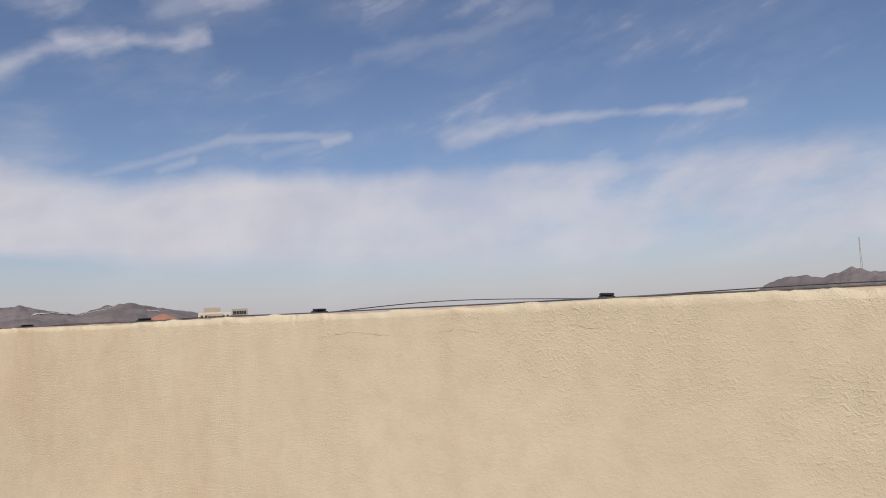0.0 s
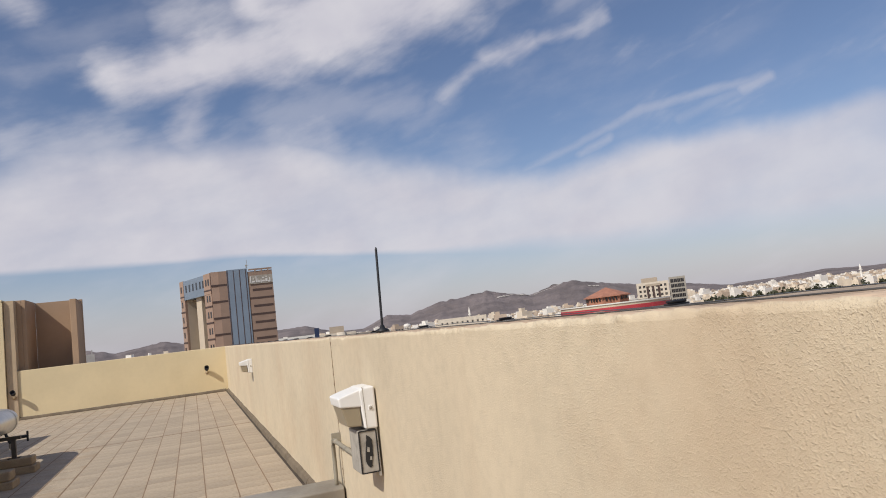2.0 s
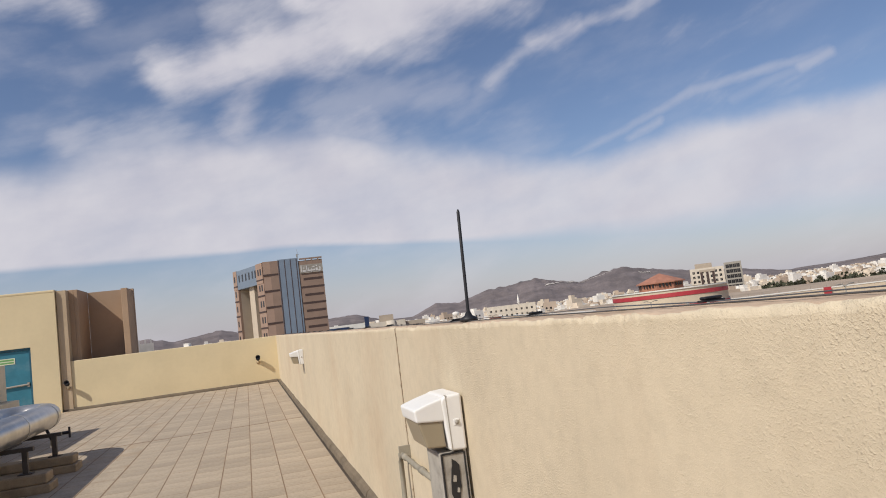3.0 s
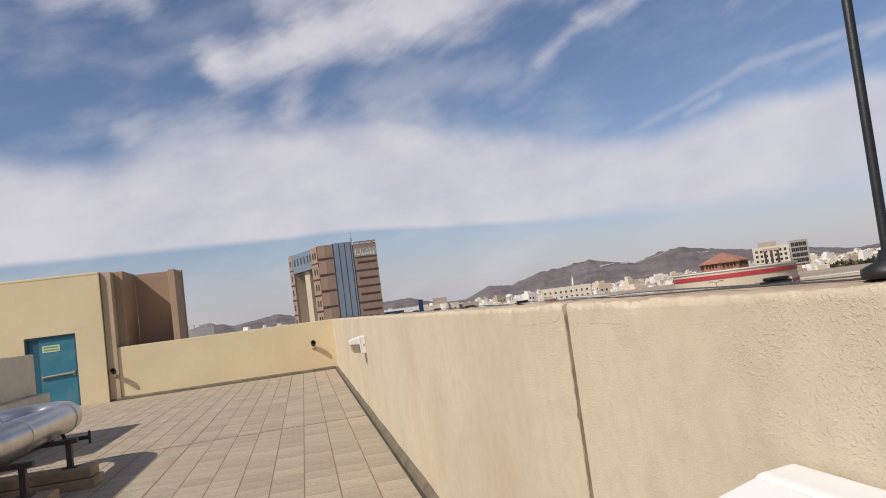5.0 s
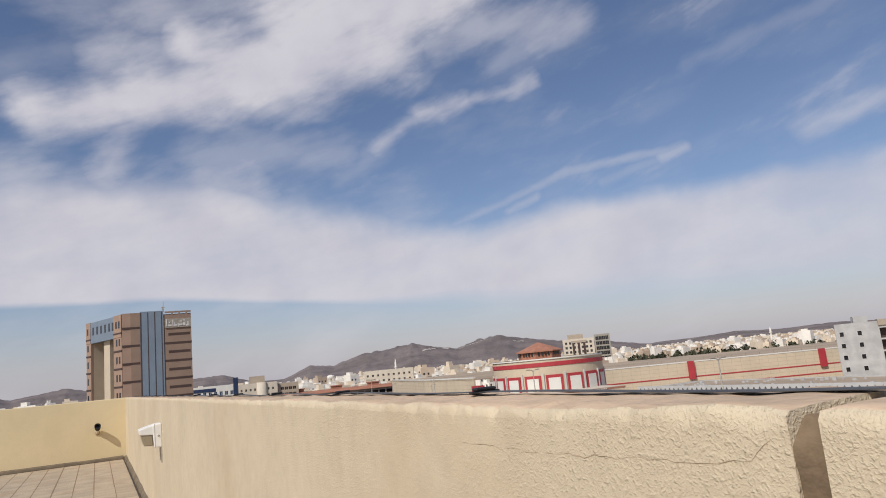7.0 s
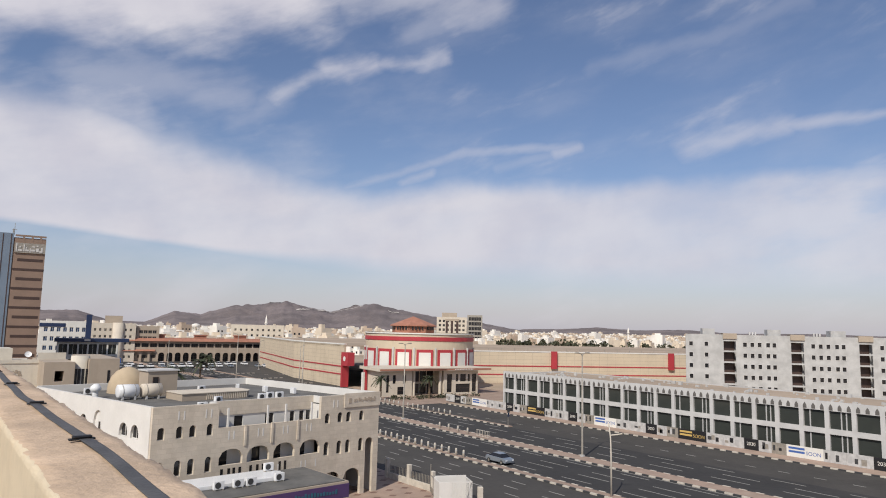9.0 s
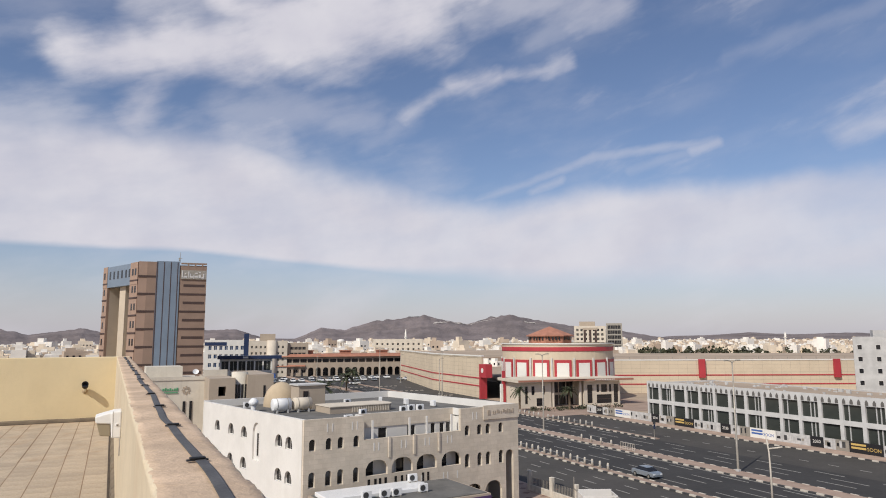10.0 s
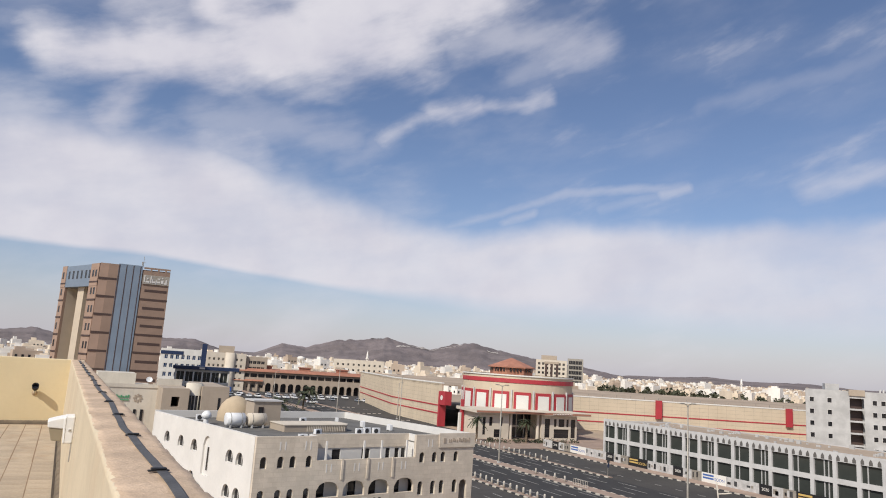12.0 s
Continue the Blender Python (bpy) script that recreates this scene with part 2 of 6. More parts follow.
FLASHING = surf("flashing", (0.50, 0.42, 0.31), 0.85, var=0.2, size=0.3, grain=0.2, bump=0.5, bump_size=0.01, dirt=0.75, dirt_col=(0.17, 0.125, 0.08))
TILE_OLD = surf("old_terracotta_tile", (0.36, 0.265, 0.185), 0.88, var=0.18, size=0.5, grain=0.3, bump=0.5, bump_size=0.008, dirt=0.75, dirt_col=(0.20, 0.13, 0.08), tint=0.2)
RUBBER = surf("dark_strap", (0.10, 0.097, 0.095), 0.55, 0.3, var=0.25, size=0.15, grain=0.2, bump=0.3, bump_size=0.01)
BLACK = surf("black_metal", (0.02, 0.02, 0.022), 0.5, 0.2, var=0.2, size=0.2)
WHITE_PLASTIC = surf("white_plastic", (0.80, 0.79, 0.76), 0.45, var=0.03, size=0.2, grain=0.03, bump=0.05, dirt=0.08, dirt_col=(0.5, 0.42, 0.32))
GREY_BOX = surf("grey_casting", (0.40, 0.37, 0.32), 0.7, var=0.15, size=0.1, grain=0.2, bump=0.4, bump_size=0.006, dirt=0.4, dirt_col=(0.12, 0.1, 0.08))
LENS = glass("dusty_lens", (0.30, 0.25, 0.17), 0.35)
CONDUIT = surf("conduit", (0.30, 0.27, 0.21), 0.7, var=0.15, size=0.1, bump=0.2, dirt=0.3)
BLUE_DOOR = surf("blue_paint", (0.035, 0.19, 0.26), 0.5, var=0.12, size=0.4, grain=0.1, bump=0.1, dirt=0.25, dirt_col=(0.22, 0.32, 0.34))
BLUE_FRAME = surf("dark_blue_paint", (0.02, 0.10, 0.15), 0.5, var=0.12, size=0.4)
GREEN_SIGN = surf("green_sign", (0.16, 0.36, 0.12), 0.5, var=0.05, size=0.2, bump=0)
SIGN_PALE = surf("sign_pale", (0.68, 0.70, 0.50), 0.5, var=0.05, size=0.2, bump=0)
STEEL = surf("galvanised", (0.62, 0.60, 0.56), 0.32, 0.85, var=0.12, size=0.3, grain=0.1, bump=0.12, bump_size=0.02)
DARK_STEEL = surf("dark_steel", (0.10, 0.085, 0.07), 0.6, 0.5, var=0.2, size=0.2, dirt=0.3)
NICHE = surf("niche_shadow_stone", (0.13, 0.12, 0.11), 0.9, var=0.2, size=1)
NAVY = surf("navy_paint", (0.016, 0.032, 0.085), 0.5, var=0.1, size=2)
GREIGE = surf("grey_cream_render", (0.60, 0.55, 0.46), 0.9, var=0.08, size=3, grain=0.08, bump=0.2, dirt=0.15, streak=0.12)
# near-black colour that paints the shade in the gap below the skirting
GAP_SHADE = surf("painted_gap_shade", (0.07, 0.052, 0.036), 0.95, var=0.3, size=0.2, bump=0.4, bump_size=0.01)
CRACK = surf("crack_line", (0.42, 0.32, 0.21), 0.95, var=0.2, size=0.1, bump=0)
TIMBER = surf("weathered_timber", (0.42, 0.31, 0.19), 0.85, var=0.2, size=0.25, grain=0.3, bump=0.6, bump_size=0.012, dirt=0.3, tint=0.15)
UNIT_CREAM = surf("unit_cream", (0.66, 0.58, 0.43), 0.6, 0.1, var=0.08, size=0.5, bump=0.05, dirt=0.15)
LIME = surf("white_limewash", (0.66, 0.64, 0.60), 0.9, var=0.06, size=3, grain=0.08, bump=0.3, bump_size=0.03, dirt=0.08, dirt_col=(0.5, 0.44, 0.36), streak=0.08)
def coursed(m, along, block, course, depth):
    """Adds weathered stone courses to a surface: blocks that differ a little in tone, with faint joints."""
    N = Nodes(m.node_tree)
    b = N.n["Principled BSDF"]
    was = b.inputs["Base Color"].links[0].from_socket
    sep = N.n.new("ShaderNodeSeparateXYZ")
    N.put(sep.inputs[0], N.n.new("ShaderNodeTexCoord").outputs["Object"])
    flat_ = N.n.new("ShaderNodeCombineXYZ")
    N.put(flat_.inputs[0], N.math("ADD", N.math("MULTIPLY", sep.outputs[0], along[0]), N.math("MULTIPLY", sep.outputs[1], along[1])))
    N.put(flat_.inputs[1], sep.outputs[2])
    k = N.n.new("ShaderNodeTexBrick")
    N.put(k.inputs["Vector"], flat_.outputs[0])
    for name, v in (("Scale", 1.0), ("Mortar Size", 0.016), ("Brick Width", block), ("Row Height", course), ("Bias", 0.0)):
        k.inputs[name].default_value = v
    k.inputs["Color1"].default_value, k.inputs["Color2"].default_value, k.inputs["Mortar"].default_value = (1 + depth, 1 + depth, 1 + depth, 1), (1 - depth, 1 - depth, 1 - depth * 1.15, 1), (0.9, 0.88, 0.85, 1)
    N.put(b.inputs["Base Color"], N.mix(1.0, was, k.outputs["Color"], "MULTIPLY"))
    return m


BEIGE_STONE = surf("beige_stone", (0.61, 0.535, 0.435), 0.9, var=0.10, size=1.6, grain=0.14, bump=0.35, bump_size=0.05, dirt=0.22, dirt_col=(0.33, 0.26, 0.19), tint=0.12)
coursed(BEIGE_STONE, (1.0, 0.15), 0.9, 0.42, 0.05)
ROOF_FELT = surf("roof_felt", (0.13, 0.125, 0.115), 0.95, var=0.22, size=2.5, grain=0.2, bump=0.3, dirt=0.35, dirt_col=(0.24, 0.22, 0.19))
ARCADE_STONE = surf("arcade_stone", (0.43, 0.345, 0.265), 0.9, var=0.08, size=3, grain=0.1, bump=0.2, dirt=0.2, streak=0.1)
CREAM = surf("cream_render", (0.60, 0.53, 0.43), 0.9, var=0.06, size=3, grain=0.06, bump=0.2, dirt=0.1, streak=0.08)
TAN = surf("tan_render", (0.40, 0.33, 0.255), 0.9, var=0.06, size=3, grain=0.06, bump=0.2, dirt=0.12, streak=0.1)
DARK_OPENING = glass("dark_glass", (0.018, 0.018, 0.02), 0.12)
TINTED = glass("green_glass", (0.042, 0.047, 0.042), 0.08)
BLUE_GLASS = glass("blue_glass", (0.03, 0.06, 0.13), 0.08)
ASPHALT = surf("asphalt", (0.036, 0.034, 0.032), 0.9, var=0.16, size=9, grain=0.15, bump=0.25, bump_size=0.03, dirt=0.35, dirt_col=(0.065, 0.06, 0.055))
ASPHALT_OLD = surf("asphalt_old", (0.057, 0.052, 0.046), 0.9, var=0.14, size=9, grain=0.15, bump=0.25, bump_size=0.03, dirt=0.4, dirt_col=(0.095, 0.085, 0.075))
ROAD_PAINT = surf("road_paint", (0.30, 0.29, 0.27), 0.8, var=0.15, size=1, grain=0.25, bump=0)
KERB_WHITE = surf("kerb_white", (0.56, 0.51, 0.43), 0.85, var=0.12, size=0.6, dirt=0.25)
KERB_BLACK = surf("kerb_black", (0.05, 0.05, 0.05), 0.8, var=0.2, size=0.6)
PAVER = surf("pink_paver", (0.36, 0.26, 0.20), 0.9, var=0.14, size=2, grain=0.2, bump=0.3, dirt=0.2, dirt_col=(0.42, 0.36, 0.28), tint=0.2)
PAVER_DARK = surf("dark_paver", (0.20, 0.12, 0.09), 0.9, var=0.14, size=2, grain=0.2)
SAND = surf("sandy_ground", (0.40, 0.31, 0.225), 0.95, var=0.16, size=40, grain=0.2, bump=0.2, bump_size=0.3, dirt=0.4, dirt_col=(0.28, 0.21, 0.15))
MALL = surf("mall_panel", (0.60, 0.50, 0.365), 0.85, var=0.05, size=6, grain=0.05, bump=0.15, dirt=0.12, tint=0.06)
RED = surf("red_cladding", (0.42, 0.04, 0.05), 0.55, var=0.08, size=3, grain=0.05, bump=0.05)
WHITE_PANEL = surf("white_panel", (0.72, 0.70, 0.64), 0.8, var=0.05, size=3)
TERRACOTTA = surf("terracotta", (0.38, 0.17, 0.11), 0.85, var=0.14, size=2, grain=0.2, tint=0.1)
CONCRETE = surf("raw_concrete", (0.46, 0.455, 0.44), 0.92, var=0.16, size=3, grain=0.12, bump=0.3, dirt=0.3, dirt_col=(0.34, 0.33, 0.31), streak=0.25)
CONCRETE_WHITE = surf("pale_concrete", (0.55, 0.54, 0.52), 0.9, var=0.10, size=2, grain=0.1, bump=0.2, dirt=0.2, dirt_col=(0.42, 0.40, 0.36), streak=0.2)
TOWER_BROWN = surf("tower_brown_stone", (0.25, 0.172, 0.128), 0.75, var=0.08, size=3, grain=0.08, bump=0.1, dirt=0.1)
TOWER_PINK = surf("tower_pink_stone", (0.325, 0.222, 0.165), 0.75, var=0.08, size=3, grain=0.08, bump=0.1)
TOWER_BEIGE = surf("tower_beige_stone", (0.52, 0.44, 0.335), 0.75, var=0.06, size=3, grain=0.06, bump=0.1)
TOWER_BLUE = surf("tower_blue_panel", (0.185, 0.235, 0.295), 0.45, 0.15, var=0.07, size=3, grain=0.05, bump=0)
TOWER_DARK = surf("tower_dark_band", (0.06, 0.035, 0.028), 0.5, var=0.1, size=3, bump=0)
PURPLE = surf("purple_cladding", (0.07, 0.035, 0.12), 0.5, var=0.08, size=2, bump=0)
FROND = surf("palm_frond", (0.055, 0.066, 0.03), 0.7, var=0.25, size=0.6, bump=0, tint=0.2)
BARK = surf("palm_bark", (0.16, 0.115, 0.075), 0.95, var=0.25, size=0.3, bump=0.8, bump_size=0.04)
SHRUB = surf("shrub_leaf", (0.055, 0.058, 0.03), 0.8, var=0.25, size=1, bump=0)
# rock colour greyed and cooled: distance haze is mixed into the base
HILL = surf("rocky_hill", (0.18, 0.148, 0.142), 0.95, var=0.30, size=140, grain=0.25, bump=0.9, bump_size=20, dirt=0.55, dirt_col=(0.165, 0.132, 0.118))
CAR_SILVER = surf("silver_paint", (0.32, 0.36, 0.40), 0.3, 0.5, var=0.03, size=1, grain=0, bump=0)
CAR_WHITE = surf("white_paint", (0.75, 0.75, 0.74), 0.3, 0.0, var=0.03, size=1, grain=0, bump=0)
TYRE = surf("tyre", (0.02, 0.02, 0.02), 0.85, var=0.2, size=0.3, bump=0)


# ---------------------------------------------------------------- mesh helpers
class Geo:
    """Collects solids into one mesh."""

    def __init__(self):
        self.v, self.f = [], []

    def add(self, verts, faces):
        k = len(self.v)
        self.v += [tuple(p) for p in verts]
        self.f += [tuple(i + k for i in f) for f in faces]
        return self

    def box(self, x0, x1, y0, y1, z0, z1, m=None):
        p = [Vector((x, y, z)) for x in (x0, x1) for y in (y0, y1) for z in (z0, z1)]
        if m is not None:
            p = [m @ q for q in p]
        return self.add(p, ((0, 1, 3, 2), (4, 6, 7, 5), (0, 4, 5, 1), (2, 3, 7, 6), (0, 2, 6, 4), (1, 5, 7, 3)))

    def prism(self, poly, z0, z1, m=None):
        n = len(poly)
        p = [Vector((x, y, z0)) for x, y in poly] + [Vector((x, y, z1)) for x, y in poly]
        if m is not None:
            p = [m @ q for q in p]
        return self.add(p, [tuple(range(n))[::-1], tuple(range(n, 2 * n))] + [(i, (i + 1) % n, n + (i + 1) % n, n + i) for i in range(n)])

    def lathe(self, prof, n=24, at=(0, 0, 0), a0=0.0, a1=2 * math.pi):
        full = a1 - a0 > 6.28
        k = n if full else n + 1
        p = [(at[0] + r * math.cos(a0 + (a1 - a0) * i / n), at[1] + r * math.sin(a0 + (a1 - a0) * i / n), at[2] + z) for r, z in prof for i in range(k)]
        f = [(j * k + i, j * k + (i + 1) % k, (j + 1) * k + (i + 1) % k, (j + 1) * k + i) for j in range(len(prof) - 1) for i in range(n)]
        return self.add(p, f)

    def tube(self, path, r, n=10, flat=1.0):
        path = [Vector(p) for p in path]
        ring = []
        for i, p in enumerate(path):
            d = (path[min(i + 1, len(path) - 1)] - path[max(i - 1, 0)]).normalized()
            up = Vector((0, 0, 1)) if abs(d.z) < 0.9 else Vector((1, 0, 0))
            s = d.cross(up).normalized()
            u = s.cross(d)
            rr = r[i] if isinstance(r, (list, tuple)) else r
            ring += [p + s * rr * math.cos(2 * math.pi * k / n) + u * rr * flat * math.sin(2 * math.pi * k / n) for k in range(n)]
        f = [(j * n + i, j * n + (i + 1) % n, (j + 1) * n + (i + 1) % n, (j + 1) * n + i) for j in range(len(path) - 1) for i in range(n)]
        e = (len(path) - 1) * n
        return self.add(ring, f + [tuple(range(n))[::-1], tuple(range(e, e + n))])

    def mesh(self, name, mat, smooth=False):
        me = bpy.data.meshes.new(name)
        me.from_pydata(self.v, [], self.f)
        b = bmesh.new()
        b.from_mesh(me)
        bmesh.ops.recalc_face_normals(b, faces=b.faces)
        b.to_mesh(me)
        b.free()
        me.materials.append(mat)
        if smooth:
            me.shade_smooth()
        return me


def bevel(ob, w, seg=2):
    k = ob.modifiers.new("bevel", "BEVEL")
    k.width, k.segments, k.limit_method = w, seg, "ANGLE"
    return ob


def part(name, geo, mat, parent=None, label="", smooth=False, edge=0.0, m=None):
    ob = new(name, geo if isinstance(geo, bpy.types.Mesh) else geo.mesh(name, mat, smooth))
    if parent is not None:
        ob.parent = parent
    if m is not None:
        ob.matrix_basis = m
    if edge:
        bevel(ob, edge)
    return tagged(ob, label) if label else ob


def thing(name, label, category, m=None, group="", kind=""):
    ob = new(name)
    if m is not None:
        ob.matrix_basis = m
    return tagged(ob, label, category, group, kind)


def facing(p0, p1, z=GROUND):
    """A frame at p0 with x along the wall towards p1, z up, and y into the building (the outside on the right of the way from p0 to p1)."""
    a = math.atan2(p1[1] - p0[1], p1[0] - p0[0])
    return Matrix.Translation((p0[0], p0[1], z)) @ Matrix.Rotation(a, 4, "Z")


def wall_geo(length, z0, z1, thick, holes, m=None, geo=None, seg=8):
    """A wall with its outer face at y=0; holes are (u0, u1, v0, v1, arched)."""
    g = geo or Geo()
    us = sorted({0.0, length, *[h[0] for h in holes], *[h[1] for h in holes]})
    for a, b in zip(us, us[1:]):
        if b - a < 1e-4:
            continue
        mid = (a + b) / 2
        cut = sorted((h[2], h[3]) for h in holes if h[0] < mid < h[1])
        z = z0
        for c, d in cut + [(z1, z1)]:
            if c - z > 1e-3:
                g.box(a, b, 0, thick, z, c, m)
            z = max(z, d)
    for u0, u1, v0, v1, arched in holes:
        if not arched:
            continue
        r = (u1 - u0) / 2
        rise = min(r, (v1 - v0) * 0.6) if arched is True else arched
        for i in range(seg):
            a, b = u0 + 2 * r * i / seg, u0 + 2 * r * (i + 1) / seg
            ha, hb = (v1 - rise + rise * math.sqrt(max(0, 1 - ((q - u0 - r) / r) ** 2)) for q in (a, b))
            p = [Vector(q) for y in (0.0, thick) for q in ((a, y, ha), (b, y, hb), (b, y, v1), (a, y, v1))]
            g.add([m @ q for q in p] if m is not None else p, ((0, 1, 2, 3), (7, 6, 5, 4), (0, 4, 5, 1), (1, 5, 6, 2), (2, 6, 7, 3), (3, 7, 4, 0)))
    return g


PANES = {}


def window(parent, m, u0, u1, v0, v1, depth=0.18, glass_mat=None, frame_mat=None, bars=(1, 1), bar=0.05, name="window"):
    """A window set `depth` behind the face: frame bars and pane, shared between windows of one size."""
    w, h = round(u1 - u0, 3), round(v1 - v0, 3)
    glass_mat, frame_mat = glass_mat or DARK_OPENING, frame_mat or TOWER_DARK
    key = (w, h, bars, bar, glass_mat.name, frame_mat.name)
    if key not in PANES:
        g = Geo()
        for i in range(bars[0] + 1):
            x = (w - bar) * i / bars[0]
            g.box(x, x + bar, 0, 0.06, 0, h)
        for j in range(bars[1] + 1):
            z = (h - bar) * j / bars[1]
            g.box(0, w, 0.004, 0.056, z, z + bar)
        PANES[key] = (g.mesh("window_frame", frame_mat), Geo().box(0, w, 0.02, 0.04, 0, h).mesh("pane", glass_mat))
    fr = new(name, PANES[key][0])
    fr.parent, fr.matrix_basis = parent, m @ Matrix.Translation((u0, depth, v0))
    pane = new("pane", PANES[key][1])
    pane.parent = fr
    return fr


# ---------------------------------------------------------------- the roof: floor and walls
WALL_TOP = 1.52
FAR = 26.43
JOINT = 7.16


def parapet(name, y0, y1, label, step=0.009):
    """A rendered parapet along y: flat faces, a lumpy rounded top edge."""
    prof = [(0, -0.3), (0, 1.479), (0.0, 1.497), (0.002, 1.511), (0.009, 1.519), (0.05, 1.5185), (0.15, 1.522), (0.24, 1.52), (0.278, 1.514), (0.294, 1.495), (0.30, 1.45), (0.30, -3.0)]
    n = max(2, int((y1 - y0) / step))
    g = Geo()
    vs = []
    for i in range(n + 1):
        y = y0 + (y1 - y0) * i / n
        for j, (x, z) in enumerate(prof):
            w = (0, 0.0, 0.12, 1, 1, 0.7, 0.5, 0.7, 1, 1, 0, 0)[j]
            a = noise.noise((x * 9, y * 6.0, z * 5)) * 0.008 * w + noise.noise((x * 20, y * 19.0, 3)) * 0.009 * w * (1 if j < 5 else 0.6) + (max(0, noise.noise((y * 34, j * 0.4, 6)) - 0.12) * 0.022 * w * max(0, noise.noise((y * 2.3, 1, 9)) + 0.35) if j in (3, 4) else 0)
            b = noise.noise((y * 5.0, j * 1.7, 8)) * 0.007 * w + noise.noise((y * 1.2, 4, 1)) * 0.004 * w + noise.noise((y * 17, j * 2.1, 3)) * 0.006 * w
            if j in (2, 3, 4):  # bits broken off the lip
                bit = (max(0, noise.noise((y * 34, 2.5, 4)) - 0.2) * 1.3 + max(0, noise.noise((y * 71, 6.5, 1)) - 0.2)) * (0.22 + max(0, noise.noise((y * 1.7, 3, 3))) * 0.9)
                a, b = a + 0.014 * bit * (j - 1.4) / 2.6, b - 0.018 * bit * (0.2 if j == 2 else 1.0)
            vs.append((x + a, y, z + b))
    k = len(prof)
    g.add(vs, [(i * k + j, i * k + j + 1, (i + 1) * k + j + 1, (i + 1) * k + j) for i in range(n) for j in range(k - 1)]
          )
    for e in (0, n * k):
        g.add(vs[e:e + k], [tuple(range(k))])
    me = g.mesh(name, STUCCO)
    me.materials.append(COPING)
    for q, p in enumerate(me.polygons):
        if q < n * (k - 1) and 4 <= q % (k - 1) <= 7:
            p.material_index = 1
        p.use_smooth = q < n * (k - 1) and 2 <= q % (k - 1) <= 8
    return tagged(new(name, me), label, "parapet wall", kind="structure")


parapet("wall_east_1", -9.0, JOINT, "cream stuccoed parapet wall with a cracked, dusty top")
parapet("wall_east_2", JOINT + 0.036, FAR, "cream stuccoed parapet wall running on to the roof corner")
seal = Geo()
rows, cols = 120, 7
vs = []
for i in range(rows + 1):
    z = -0.3 + 1.812 * i / rows
    for j in range(cols):
        f = (0, 0.1, 0.3, 0.5, 0.7, 0.9, 1.0)[j]
        sag = 0.030 * (-0.02, 0.12, 0.26, 0.34, 0.4, 0.6, 1.2)[cols - 1 - j]
        vs.append((0.001 + sag + 0.009 * max(-0.1, noise.noise((f * 2.2, z * 11, 2))) + 0.004 * noise.noise((f * 5, z * 34, 5)) + (0.03 * (i / rows - 0.985) / 0.015 if i > rows * 0.985 else 0), JOINT - 0.005 + 0.043 * f, z))
top = len(vs)
vs += [(0.29, JOINT - 0.005 + 0.043 * j / (cols - 1), 1.508) for j in range(cols)]
seal.add(vs, [(i * cols + j, i * cols + j + 1, (i + 1) * cols + j + 1, (i + 1) * cols + j) for i in range(rows + 1) for j in range(cols - 1)])
tagged(part("joint_sealant", seal, SEALANT, smooth=True), "dirty brown sealant in the wall's expansion joint", "joint", kind="structure")

g = Geo().box(-6.518, 0.298, FAR, FAR + 0.28, -3.0, WALL_TOP)
tagged(part("wall_north", g, STUCCO_YELLOW, edge=0.015), "low yellow-cream rendered parapet wall", "parapet wall", kind="structure")
g = Geo().box(-14.25, -14.0, -9.0, FAR + 0.25, -3.0, WALL_TOP)
tagged(part("wall_west", g, STUCCO_YELLOW, edge=0.015), "cream rendered parapet wall", "parapet wall", kind="structure")
g = Geo().box(-14.25, 0.25, -9.25, -9.0, -3.0, WALL_TOP)
tagged(part("wall_south", g, STUCCO_YELLOW, edge=0.015), "cream rendered parapet wall", "parapet wall", kind="structure")

# the building under the roof
g = Geo().box(-14.2, 0.2, -9.2, FAR + 0.2, GROUND, -0.3)
tagged(part("building_below", g, STUCCO_YELLOW), "cream rendered building under the roof terrace", "building", kind="structure")

# floor bed and skirting
TP = 0.328
floor = tagged(part("floor", Geo().box(-14.0, 0.0, -9.0, FAR, -0.3, -0.0012), GROUT), "roof floor of square buff tiles with dirty joints", "floor", kind="structure")
sk = Geo()
for x0, x1, y0, y1 in ((-0.058, 0.004, JOINT + 0.36, FAR), (-0.065, 0.004, -9.0, JOINT - 0.12), (-6.5, -0.075, FAR - 0.075, FAR + 0.004)):
    n = int(max(x1 - x0, y1 - y0) / 0.25)
    for i in range(n):
        h = 0.060 + 0.012 * noise.noise((x0 * 3, i * 0.37, y0))
        o = 0.012 * noise.noise((i * 0.51, y0, 5))
        if y1 - y0 > x1 - x0:
            a, b = y0 + (y1 - y0) * i / n, y0 + (y1 - y0) * (i + 1) / n
            sk.prism([(x0 + o, 0), (x1, 0), (x1, h + 0.03), (x0 + o + 0.02, h)], a, b, Matrix(((1, 0, 0, 0), (0, 0, 1, 0), (0, 1, 0, -0.004), (0, 0, 0, 1))))
        else:
            a, b = x0 + (x1 - x0) * i / n, x0 + (x1 - x0) * (i + 1) / n
            sk.prism([(y0 + o, 0), (y1, 0), (y1, h + 0.03), (y0 + o + 0.02, h)], a, b, Matrix(((0, 0, 1, 0), (1, 0, 0, 0), (0, 1, 0, -0.004), (0, 0, 0, 1))))
tagged(part("baseboard", sk, SKIRT), "grimy mortar skirting along the foot of the parapets", "skirting", kind="structure")

